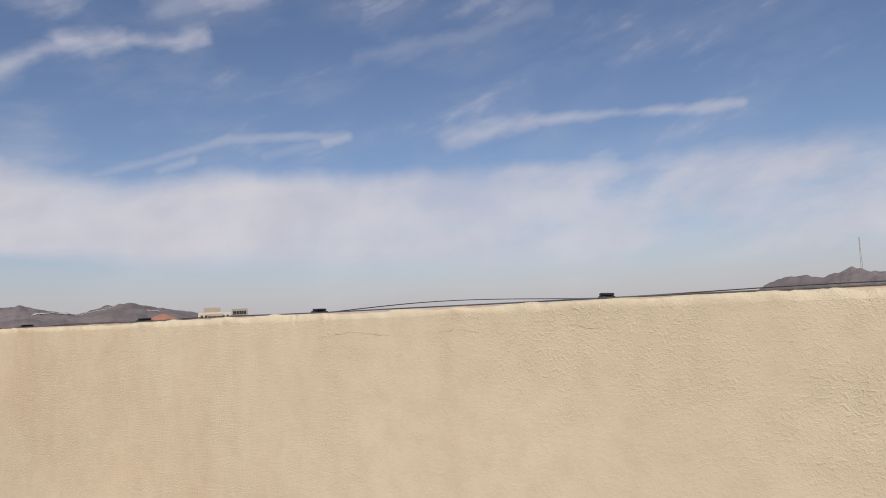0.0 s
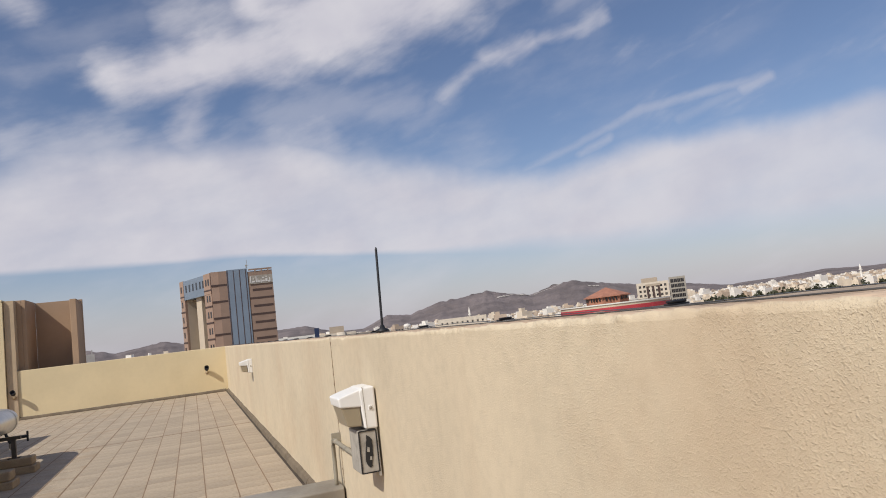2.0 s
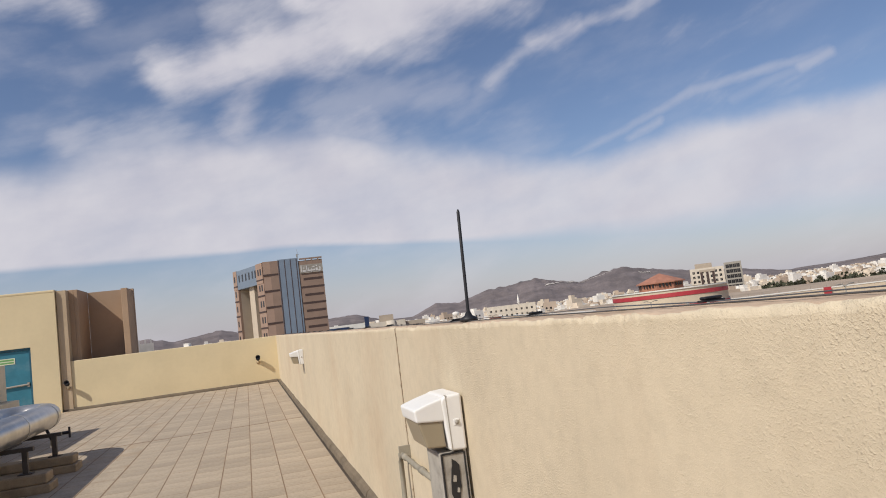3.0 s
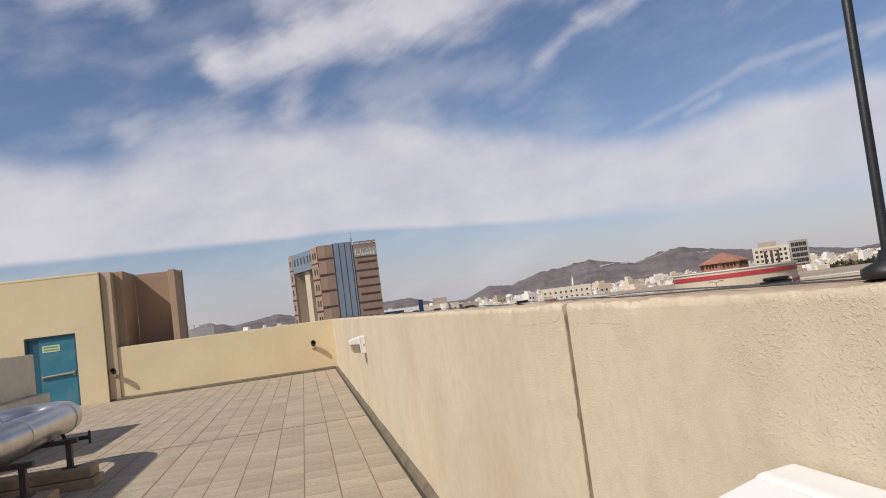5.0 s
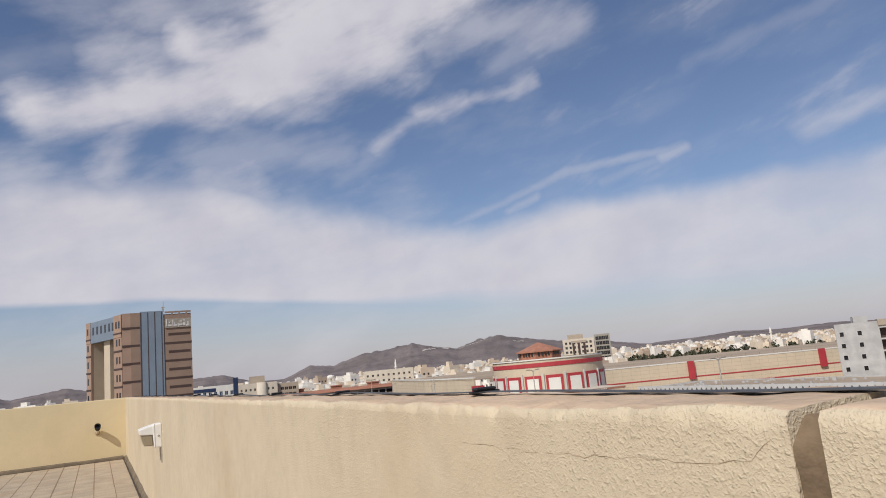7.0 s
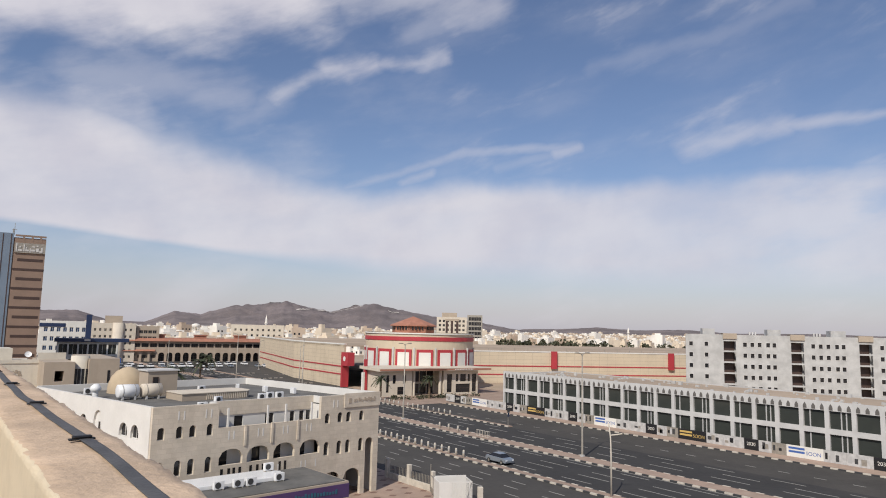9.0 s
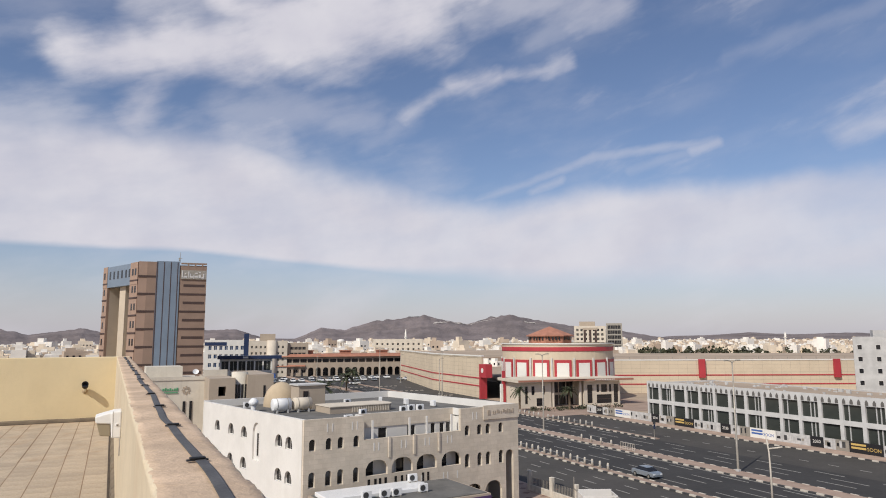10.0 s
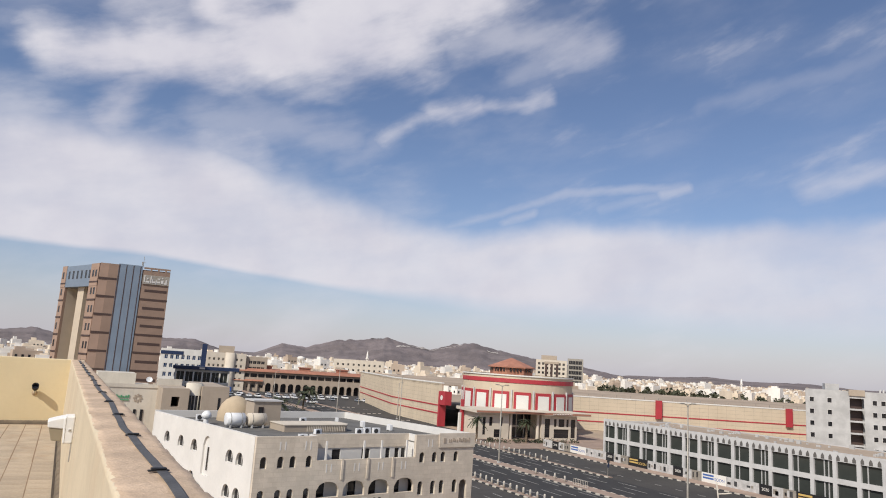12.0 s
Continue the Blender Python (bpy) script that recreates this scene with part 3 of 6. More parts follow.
# shadow line under the skirting, laid on the floor as dark strips
tagged(part("trim", Geo().box(-0.085, -0.054, JOINT + 0.36, FAR - 0.09, -0.005, 0.007).box(-6.5, -0.07, FAR - 0.10, FAR - 0.07, -0.005, 0.007), GAP_SHADE), "dark strip painted as the shadow gap at the foot of the skirting", "joint", kind="structure")

tagged(part("movement_joint", Geo().box(-13.9, -0.07, JOINT + 0.36 + 25 * TP + 0.006, JOINT + 0.36 + 25 * TP + 0.04, -0.0065, 0.002), GROUT), "dark open movement joint across the roof tiles", "joint", kind="structure")

# expansion upstand across the roof
up = thing("roof_upstand", "grey sheet-metal capped upstand over a whitewashed kerb across the roof", "upstand", kind="structure")
part("kerb", Geo().box(-13.9, -0.004, JOINT - 0.13, JOINT + 0.34, -0.004, 0.085), FLASHING, up, "flaking whitewashed kerb", edge=0.012)
part("ledge", Geo().box(-13.9, -0.012, JOINT - 0.085, JOINT + 0.30, 0.085, 0.15), FLASHING, up, edge=0.008)
part("capping", Geo().prism([(JOINT - 0.03, 0.15), (JOINT - 0.045, 0.315), (JOINT - 0.02, 0.335), (JOINT + 0.25, 0.345), (JOINT + 0.27, 0.32), (JOINT + 0.27, 0.15)], -13.9, -0.016,
     Matrix(((0, 0, 1, 0), (1, 0, 0, 0), (0, 1, 0, 0), (0, 0, 0, 1)))), SHEET, up, "grey sheet-metal capping", edge=0.008)

foot = Geo()
for i in range(110):
    x = -13.8 + i * 0.125
    foot.box(x, x + 0.13, JOINT - 0.15 - 0.022 * (1 + noise.noise((i * 0.6, 2, 5))), JOINT - 0.128, -0.005, 0.006 + 0.004 * noise.noise((i * 0.9, 7, 1)))
part("bitumen_seam", foot, NICHE, up, "cracked dark bitumen seam")
# shade under the capping's overhang, put in as a dark strip
part("painted_shadow_gap", Geo().box(-13.9, -0.014, JOINT - 0.06, JOINT - 0.02, 0.148, 0.166), NICHE, up)

# strap along the coping with its saddle clips
g = Geo()
pts = []
for i in range(int(34.6 / 0.07)):
    y = -8.6 + i * 0.07
    s = 0.5 + 0.5 * math.cos(2 * math.pi * (y - 0.883) / 1.085)
    pts.append((0.165 + 0.03 * noise.noise((y * 0.55, 2, 7)) + 0.02 * (1 - s) * noise.noise((y * 0.9, 3, 1)), y, 1.526 + (0.012 * math.sin(math.pi * (y + 0.17) / 1.0) if -0.17 < y < 0.83 else 0) + 0.005 * (1 - s) + 0.004 * noise.noise((y * 0.7, 1, 1)) + 0.004 * max(0, noise.noise((y * 0.33, 9, 4)))))
g.tube(pts, 0.0195, 10, 0.07)
strap = tagged(part("lightning_conductor", g, RUBBER, smooth=True), "flat dark lightning conductor tape lying along the parapet top", "cable")
wire = [(0.10 + 0.02 * noise.noise((y * 0.8, 5, 2)), y, 1.525 + 0.002 * noise.noise((y * 2.1, 1, 6))) for y in [-8.6 + 0.09 * i for i in range(174)]]
tagged(part("thin_cable", Geo().tube(wire, 0.0024, 6), RUBBER, smooth=True), "thin black cable lying along the dusty parapet top", "cable")
clip = thing("tape_clip", "dark saddle clip holding the conductor tape on the parapet", "clip", group="conductor clips")
part("base", Geo().box(-0.038, 0.038, -0.010, 0.010, 0, 0.006), BLACK, clip, edge=0.003)
part("saddle", Geo().box(-0.028, 0.028, -0.012, 0.012, 0.006, 0.014), BLACK, clip, edge=0.004)
spots = [0.883 + k * 1.085 for k in range(-8, 6)] + [10.27 + k * 1.07 for k in range(-2, 15)]
clip.matrix_basis = pose(0.167, spots[0], 1.526)
for y in spots[1:]:
    copy_thing(clip, pose(0.167, y, 1.526, 0, 0, 6 * math.sin(y * 2.1)))

# air terminal
rod = thing("air_terminal", "thin black lightning rod standing on the parapet", "lightning rod", pose(0.125, 5.96, 1.522, 0, 1.5, 0))
part("base", Geo().lathe([(0.0, 0), (0.045, 0), (0.045, 0.018), (0.02, 0.03), (0.012, 0.05), (0, 0.05)], 16), BLACK, rod, smooth=True)
part("rod", Geo().lathe([(0.0085, 0.03), (0.0085, 0.56), (0.004, 0.575), (0, 0.576)], 10), BLACK, rod, smooth=True)

# ---------------------------------------------------------------- wall lights
SWAP = Matrix(((1, 0, 0, 0), (0, 0, 1, 0), (0, 1, 0, 0), (0, 0, 0, 1)))  # profile in x-z, extruded along y


def wall_light(m, box):
    t = thing("wall_light", "white hooded wall light" + (" over a broken grey control box" if box else " with a dusty lens"), "wall light", m, group="parapet wall lights")
    bevel(part("back_case", Geo().prism([(0, -0.13), (-0.085, -0.125), (-0.105, 0.11), (-0.085, 0.13), (0, 0.135)], 0, 0.30, SWAP), WHITE_PLASTIC, t), 0.012, 3)
    bevel(part("hood", Geo().prism([(-0.085, 0.012), (-0.23, 0.024), (-0.238, 0.084), (-0.165, 0.106), (-0.085, 0.126)], 0.004, 0.296, SWAP), WHITE_PLASTIC, t), 0.01, 3)
    part("lens", Geo().prism([(-0.096, -0.108), (-0.188, -0.10), (-0.222, 0.026), (-0.1, 0.016)], 0.014, 0.286, SWAP), LENS, t, "dusty prismatic lens", edge=0.008)
    part("seam", Geo().prism([(-0.070, -0.128), (-0.074, -0.128), (-0.080, 0.134), (-0.076, 0.134)], -0.0015, 0.02, SWAP), GREY_BOX, t)
    part("bezel", Geo().box(-0.052, -0.022, -0.003, 0.004, -0.012, 0.018), WHITE_PLASTIC, t, edge=0.003)
    k = part("screw", Geo().lathe([(0, 0), (0.011, 0), (0.010, 0.005), (0, 0.006)], 14), GREY_BOX, t, "dull grey screw", smooth=True)
    k.matrix_basis = pose(-0.037, -0.003, 0.003, 90, 0, 0)
    if box:
        b = part("control_box", Geo().box(-0.135, -0.012, 0.02, 0.26, -0.40, -0.132), GREY_BOX, t, "grey metal control box, its label peeled", edge=0.008)
        part("cover", Geo().box(-0.125, -0.02, 0.008, 0.02, -0.39, -0.14), GREY_BOX, b)
        for x0, x1, z0, z1 in ((-0.131, -0.124, -0.396, -0.136), (-0.021, -0.013, -0.396, -0.136), (-0.124, -0.021, -0.398, -0.391), (-0.124, -0.021, -0.141, -0.134)):
            part("cover_edge", Geo().box(x0, x1, 0.004, 0.018, z0, z1), BLACK, b)
        random.seed(8)
        rim = []
        for i in range(22):  # a ragged hole where the label and paint have gone
            a = 2 * math.pi * i / 22
            rim.append((-0.073 + math.cos(a) * (0.020 + 0.012 * random.random()) + 0.006 * math.sin(3 * a), -0.265 + math.sin(a) * (0.090 + 0.018 * random.random())))
        part("peeled_patch", Geo().prism(rim, 0.0045, 0.0085, SWAP), BLACK, b, "ragged black peeled patch")
        for x, z, w, h in ((-0.078, -0.25, 0.018, 0.03), (-0.066, -0.305, 0.014, 0.022)):
            part("torn_label", Geo().prism([(x - w / 2, z - h / 2), (x + w * .4, z - h * .6), (x + w / 2, z + h * .3), (x - w * .2, z + h / 2)], 0.002, 0.0046, SWAP), GREY_BOX, b)
        part("bracket", Geo().box(-0.012, 0.0, 0.03, 0.06, -0.43, -0.13), WHITE_PLASTIC, t)
    else:
        part("bracket", Geo().box(-0.012, 0.0, 0.0, 0.02, -0.30, -0.13), GREY_BOX, t)
    return t


wall_light(pose(-0.01, 5.815, 1.062), True)
wall_light(pose(0.0, 15.3, 1.105), False)
con = thing("conduit", "grey steel conduit elbowing along the parapet into the control box", "conduit")
part("pipe", Geo().tube([(-0.06, 5.98, 0.70), (-0.06, 6.5, 0.695), (-0.055, 7.14, 0.70), (-0.052, 7.21, 0.69), (-0.05, 7.24, 0.64), (-0.05, 7.24, 0.50), (-0.055, 7.22, 0.40), (-0.06, 7.2, 0.335)], 0.017, 12), CONDUIT, con, smooth=True)
for y, z in ((7.05, 0.70), (6.6, 0.695)):
    part("coupling", Geo().tube([(-0.057, y - 0.03, z), (-0.057, y + 0.03, z)], 0.022, 12), CONDUIT, con, smooth=True)
part("strap", Geo().box(-0.075, 0.0, 7.13, 7.15, 0.68, 0.755), CONDUIT, con)


def bullet_spot(m, label):
    """A small bulkhead lamp on a short arm that points out along -y."""
    t = thing("spot_light", label, "spot light", m, group="corner spot lights")
    part("plate", Geo().lathe([(0, 0), (0.06, 0), (0.06, 0.018), (0, 0.02)], 16), TIMBER, t, "cream-brown wall plate", smooth=True).matrix_basis = pose(0, 0, -0.16, 90)
    part("arm", Geo().tube([(0, -0.01, -0.16), (0, -0.06, -0.15), (0, -0.12, -0.08)], 0.024, 10), UNIT_CREAM, t, smooth=True)
    shade = part("shade", Geo().lathe([(0.0, -0.11), (0.05, -0.10), (0.068, -0.04), (0.075, 0.09), (0.066, 0.09), (0.06, 0.0), (0, -0.02)], 18), BLACK, t, "black tubular shade tilted upward", smooth=True)
    shade.matrix_basis = pose(0, -0.16, -0.02, 62, 0, 0)
    part("lens", Geo().lathe([(0, 0.0), (0.058, 0.0), (0.058, 0.006), (0, 0.01)], 16), DARK_OPENING, shade)
    return t


bullet_spot(pose(-0.65, FAR, 0.87), "small dark spot light on the yellow parapet near the corner")
bullet_spot(pose(-6.33, FAR - 0.05, 0.87), "small dark spot light on the parapet beside the stair house")

# ---------------------------------------------------------------- stair house with the blue door
STAIR_Y = 26.28
house = thing("stair_house", "yellow-cream rendered stair house with a blue steel door", "stair house")
part("front_wall", wall_geo(7.48, -0.3, 3.70, 0.22, [(5.39, 6.73, 0.02, 2.09, False)], Matrix.Translation((-14.0, STAIR_Y, 0))), STUCCO_YELLOW, house)
part("side_wall", Geo().box(-6.74, -6.52, STAIR_Y + 0.222, 30.5, -3.0, 3.70), STUCCO_YELLOW, house)
part("rear_wall", Geo().box(-14.0, -6.74, 30.3, 30.5, -3.0, 3.70), STUCCO_YELLOW, house)
part("roof", Geo().box(-14.0, -6.52, STAIR_Y + 0.002, 30.5, 3.702, 3.78), STUCCO_YELLOW, house, edge=0.02)
part("floor_inside", Geo().box(-14.0, -6.74, STAIR_Y + 0.22, 30.3, -0.3, 0.0), GROUT, house)
door = thing("door_1", "closed blue steel fire door with push bar and green sign", "door", pose(-8.61, STAIR_Y, 0.02) @ Matrix.Diagonal((1.08, 1, 1.025, 1)), kind="structure")
part("door_frame", Geo().box(0.0, 0.06, 0.05, 0.2, 0, 2.02).box(1.18, 1.24, 0.05, 0.2, 0, 2.02).box(0.06, 1.18, 0.05, 0.2, 1.95, 2.02), BLUE_FRAME, door, edge=0.004)
part("side_leaf", Geo().box(0.064, 0.31, 0.10, 0.15, 0.01, 1.946), BLUE_FRAME, door, "narrow dark blue side leaf", edge=0.003)
leaf = part("leaf", Geo().box(0.314, 1.176, 0.085, 0.145, 0.01, 1.946), BLUE_DOOR, door, "blue door leaf with scuffed paint", edge=0.004)
part("push_bar", Geo().tube([(0.36, 0.05, 0.90), (1.14, 0.05, 0.94)], 0.03, 10), SHEET, leaf, "dull grey push bar")
part("bar_bracket", Geo().box(1.10, 1.16, 0.04, 0.086, 0.87, 1.0).box(0.34, 0.38, 0.04, 0.086, 0.85, 0.95), SHEET, leaf)
sgn = part("sign", Geo().box(0.40, 0.82, 0.077, 0.084, 1.58, 1.76), SIGN_PALE, leaf, "pale green notice")
part("sign_print", Geo().box(0.43, 0.79, 0.0735, 0.0775, 1.685, 1.735).box(0.43, 0.79, 0.0735, 0.0775, 1.61, 1.655), GREEN_SIGN, sgn)

# brown fins behind the north parapet
fin = thing("brown_fin_screen", "tan rendered fin screen standing behind the parapet", "fin wall")
part("wide_fin", Geo().box(-6.08, -5.97, 26.72, 28.2, -3.0, 3.76).box(-6.5, -6.08, 26.72, 26.95, -3.0, 3.76), BROWN_WALL, fin, edge=0.012)
# added strip: paints the dimmer return between stair house and parapet
part("corner_upright", Geo().box(-6.50, -6.23, FAR - 0.05, FAR - 0.003, 0.0, 3.74).box(-6.50, -6.23, FAR - 0.003, 26.715, WALL_TOP + 0.004, 3.74), RETURN_SHADE, fin, "added tan strip for the half-shaded wall return, running down to the floor")
part("back_panel", Geo().box(-5.97, -4.54, 28.2, 28.4, -3.0, 3.74), BROWN_WALL, fin)
part("end_fin", Geo().box(-4.74, -4.55, 26.95, 28.2, -3.0, 3.68), BROWN_WALL, fin, edge=0.012)

# ---------------------------------------------------------------- pipework and plant on the roof
ducts = thing("insulated_pipe", "silver clad U-bend pipe on steel trestles over the roof", "pipe")
bend = [(-4.0, 8.0, 0.75), (-4.0, 14.6, 0.75)] + [(-4.42 + 0.42 * math.cos(a), 14.6 + 0.62 * math.sin(a), 0.75) for a in [math.pi * i / 12 for i in range(1, 12)]] + [(-4.84, 14.6, 0.75), (-4.84, 8.0, 0.75)]
part("cladding", Geo().tube(bend, 0.19, 20), STEEL, ducts, smooth=True)
for x, y in ((-4.0, 13.1), (-4.0, 11.3), (-4.84, 13.1), (-4.84, 11.3), (-4.0, 14.55), (-4.84, 14.55)):
    part("seam_band", Geo().tube([(x, y - 0.015, 0.75), (x, y + 0.015, 0.75)], 0.197, 20), STEEL, ducts)
valve = part("drain_valve", Geo().tube([(-3.93, 14.3, 0.60), (-3.86, 14.3, 0.42)], 0.022, 8).tube([(-3.95, 14.3, 0.50), (-3.62, 14.3, 0.50)], 0.025, 8), BLACK, ducts, "black drain valve")
part("handwheel", Geo().tube([(-3.62, 14.3, 0.42), (-3.62, 14.3, 0.58)], 0.016, 8), BLACK, valve)
part("spout", Geo().tube([(-3.86, 14.3, 0.42), (-3.86, 14.3, 0.32)], 0.026, 10), SHEET, valve)
for y in (12.5, 13.85):
    tr = thing("pipe_trestle", "dark steel trestle carrying the pipes on timber sleepers", "trestle", group="pipe trestles")
    for x in (-3.72, -5.1):
        part("leg", Geo().box(x - 0.03, x + 0.03, y - 0.03, y + 0.03, 0.24, 0.56), DARK_STEEL, tr)
        part("foot", Geo().box(x - 0.08, x + 0.08, y - 0.06, y + 0.06, 0.232, 0.245), DARK_STEEL, tr)
    part("crossbar", Geo().box(-5.2, -3.62, y - 0.035, y + 0.035, 0.51, 0.562), DARK_STEEL, tr)
    sl = thing("timber_sleeper", "weathered stack of two timber sleepers under a trestle", "sleeper", group="sleepers")
    part("lower_beam", Geo().box(-6.6, -3.42, y - 0.20, y + 0.20, -0.002, 0.105), TIMBER, sl, edge=0.014)
    part("upper_beam", Geo().box(-6.55, -3.46, y - 0.16, y + 0.17, 0.108, 0.232), TIMBER, sl, edge=0.018)


def plant_unit(m, w, d, h, inset):
    t = thing("air_conditioner", "cream rooftop air-conditioning unit on a low plinth", "air conditioner", m, group="rooftop units")
    part("plinth", Geo().box(0, w, 0, d, 0, 0.12), DARK_STEEL, t)
    part("casing", Geo().box(0, w, 0, d, 0.12, h * 0.55), UNIT_CREAM, t, edge=0.015)
    part("top_casing", Geo().box(0, w - inset, 0, d, h * 0.55, h), UNIT_CREAM, t, edge=0.015)
    for i in range(int(d / 0.9)):
        lv = Geo()
        for k in range(8):
            z = 0.2 + k * 0.075 * h / 1.6
            lv.box(w, w + 0.015, 0.12 + i * 0.9, 0.12 + i * 0.9 + 0.66, z, z + 0.03)
        part("louvre", lv, SHEET, t)
    part("fan_guard", Geo().lathe([(0.42, 0), (0.42, 0.08), (0.38, 0.08), (0.38, 0)], 20, ((w - inset) / 2, d / 2, h)), DARK_STEEL, t)


plant_unit(pose(-8.0, 15.6, 0), 2.5, 3.1, 1.62, 0.22)
plant_unit(pose(-8.2, 8.6, 0), 3.25, 4.8, 1.95, 0.0)

# hairline cracks in the render
def crack(pts, seed, w=0.0007):
    random.seed(seed)
    path = []
    for (y0, z0), (y1, z1) in zip(pts, pts[1:]):
        n = max(2, int(math.hypot(y1 - y0, z1 - z0) / 0.012))
        path += [(-0.0006, y0 + (y1 - y0) * i / n, z0 + (z1 - z0) * i / n + random.uniform(-0.0018, 0.0018) + 0.006 * noise.noise((y0 + i * 0.3, seed, 1))) for i in range(n)]
    tagged(part("wall_crack", Geo().tube(path, [w * max(0.1, random.uniform(0.1, 1) * (0.6 + noise.noise((i * 0.22, seed, 3)))) for i, _ in enumerate(path)], 4), CRACK), "hairline crack in the stucco parapet", "crack", group="cracks")


for k, (y0, y1, z) in enumerate(((0.43, 0.74, 1.444), (0.11, 0.28, 1.446), (-0.24, -0.09, 1.447))):
    crack([(y0, z), ((y0 + y1) / 2, z + 0.012), (y1, z - 0.006)], k)
crack([(JOINT + 0.06, 1.49), (JOINT + 0.09, 1.464), (JOINT + 0.15, 1.456), (JOINT + 0.27, 1.452), (JOINT + 0.52, 1.442), (JOINT + 0.8, 1.445)], 21, 0.0009)
crack([(JOINT - 0.05, 1.457), (JOINT - 0.2, 1.455), (JOINT - 0.45, 1.45)], 22)

# loose roof tiles: the strip beside the parapet singly, the rest as one sheet of pieces
def tile_mesh(g, x, y, w, d, dz=0.0):
    e = 0.0034
    p = [(x + e, y + e, -0.006), (x + w - e, y + e, -0.006), (x + w - e, y + d - e, -0.006), (x + e, y + d - e, -0.006)]
    q = [(x + 2 * e, y + 2 * e, dz), (x + w - 2 * e, y + 2 * e, dz), (x + w - 2 * e, y + d - 2 * e, dz), (x + 2 * e, y + d - 2 * e, dz)]
    g.add(p + q, ((4, 5, 6, 7), (0, 1, 5, 4), (1, 2, 6, 5), (2, 3, 7, 6), (3, 0, 4, 7)))


COLS = 42
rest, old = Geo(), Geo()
singles = []
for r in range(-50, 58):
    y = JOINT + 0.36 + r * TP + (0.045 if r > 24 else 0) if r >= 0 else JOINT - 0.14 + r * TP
    if y < -8.9 or y + TP > FAR - 0.05:
        continue
    for c in range(COLS):
        x = -0.062 - (c + 1) * TP
        if y > STAIR_Y - TP and x < -6.5:
            continue
        if c < 8 and 9.0 < y < 20.6:
            singles.append((x, y))
        else:
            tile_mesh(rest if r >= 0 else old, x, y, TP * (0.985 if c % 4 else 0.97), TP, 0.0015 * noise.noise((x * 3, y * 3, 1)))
part("roof_tiles", rest, TILE, floor)["kind"] = "stuff"
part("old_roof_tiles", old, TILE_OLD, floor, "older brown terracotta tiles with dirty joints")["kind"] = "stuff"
g = Geo()
tile_mesh(g, 0, 0, TP, TP)
TILE_ME = g.mesh("tile", TILE)
for x, y in singles:
    t = new("tile", TILE_ME)
    t.parent = floor
    t.matrix_basis = pose(x, y, 0.0015 * noise.noise((x * 3, y * 3, 1)))


# ---------------------------------------------------------------- ground, roads
G = GROUND


def flat(name, x0, x1, y0, y1, z, mat, label, category, thick=0.05, kind="structure"):
    return tagged(part(name, Geo().box(x0, x1, y0, y1, z - thick, z), mat), label, category, kind=kind)


tagged(part("ground", Geo().add([(-4500, -4500, G - 0.06), (4500, -4500, G - 0.06), (4500, 4500, G - 0.06), (-4500, 4500, G - 0.06)], [(0, 1, 2, 3)]), SAND), "dry sandy ground reaching to the horizon", "ground", kind="structure")
flat("road_service_near", 46.5, 59.2, -300, 420, G - 0.02, ASPHALT_OLD, "worn grey asphalt service road with dashed lanes", "road")
flat("road_main_near", 60.9, 72.4, -300, 420, G - 0.016, ASPHALT, "dark asphalt carriageway with white dashed lanes", "road")
flat("road_main_far", 75.6, 86.0, -300, 420, G - 0.018, ASPHALT, "dark asphalt carriageway with white dashed lanes", "road")
flat("road_service_far", 86.0, 98.4, -300, 420, G - 0.022, ASPHALT_OLD, "worn asphalt service road beside the shops", "road")
flat("road_cross", 20, 98.5, 170, 186, G - 0.012, ASPHALT_OLD, "asphalt side street", "road")
flat("road_parking", 30, 140, 186, 330, G - 0.026, ASPHALT_OLD, "large asphalt car park", "car park")
flat("pavement_shops", 98.6, 104.5, -60, 128, G + 0.14, PAVER, "pinkish paved footway along the shops", "pavement", 0.3)
flat("pavement_mall", 88.0, 135, 138, 168, G + 0.005, PAVER, "paved forecourt of the mall", "pavement")
flat("median_main", 72.6, 75.4, -300, 330, G + 0.14, PAVER, "pinkish paved central reservation", "median", 0.3)
flat("median_near", 59.4, 60.7, -300, 330, G + 0.14, PAVER, "narrow paved verge between carriageways", "median", 0.3)
flat("median_far", 86.0, 87.0, 101, 330, G + 0.14, PAVER, "narrow paved verge ending in a tip", "median", 0.3)
fore = flat("pavement_forecourt", 33, 46.5, 50, 92, G + 0.02, PAVER, "brown paved forecourt with dark diamond inlays", "pavement")
dia = Geo()
for i in range(7):
    for j in range(14):
        x, y = 34.5 + i * 2.0 + (j % 2), 52 + j * 2.2
        dia.prism([(x - 0.55, y), (x, y - 0.4), (x + 0.55, y), (x, y + 0.4)], G + 0.02, G + 0.026)
part("diamond_inlay", dia, PAVER_DARK, fore)["kind"] = "stuff"

# painted kerb stones
KW, KB = (Geo().box(-0.12, 0.12, 0, 0.98, -0.2, 0.17).mesh("kerb_stone", mt) for mt in (KERB_WHITE, KERB_BLACK))
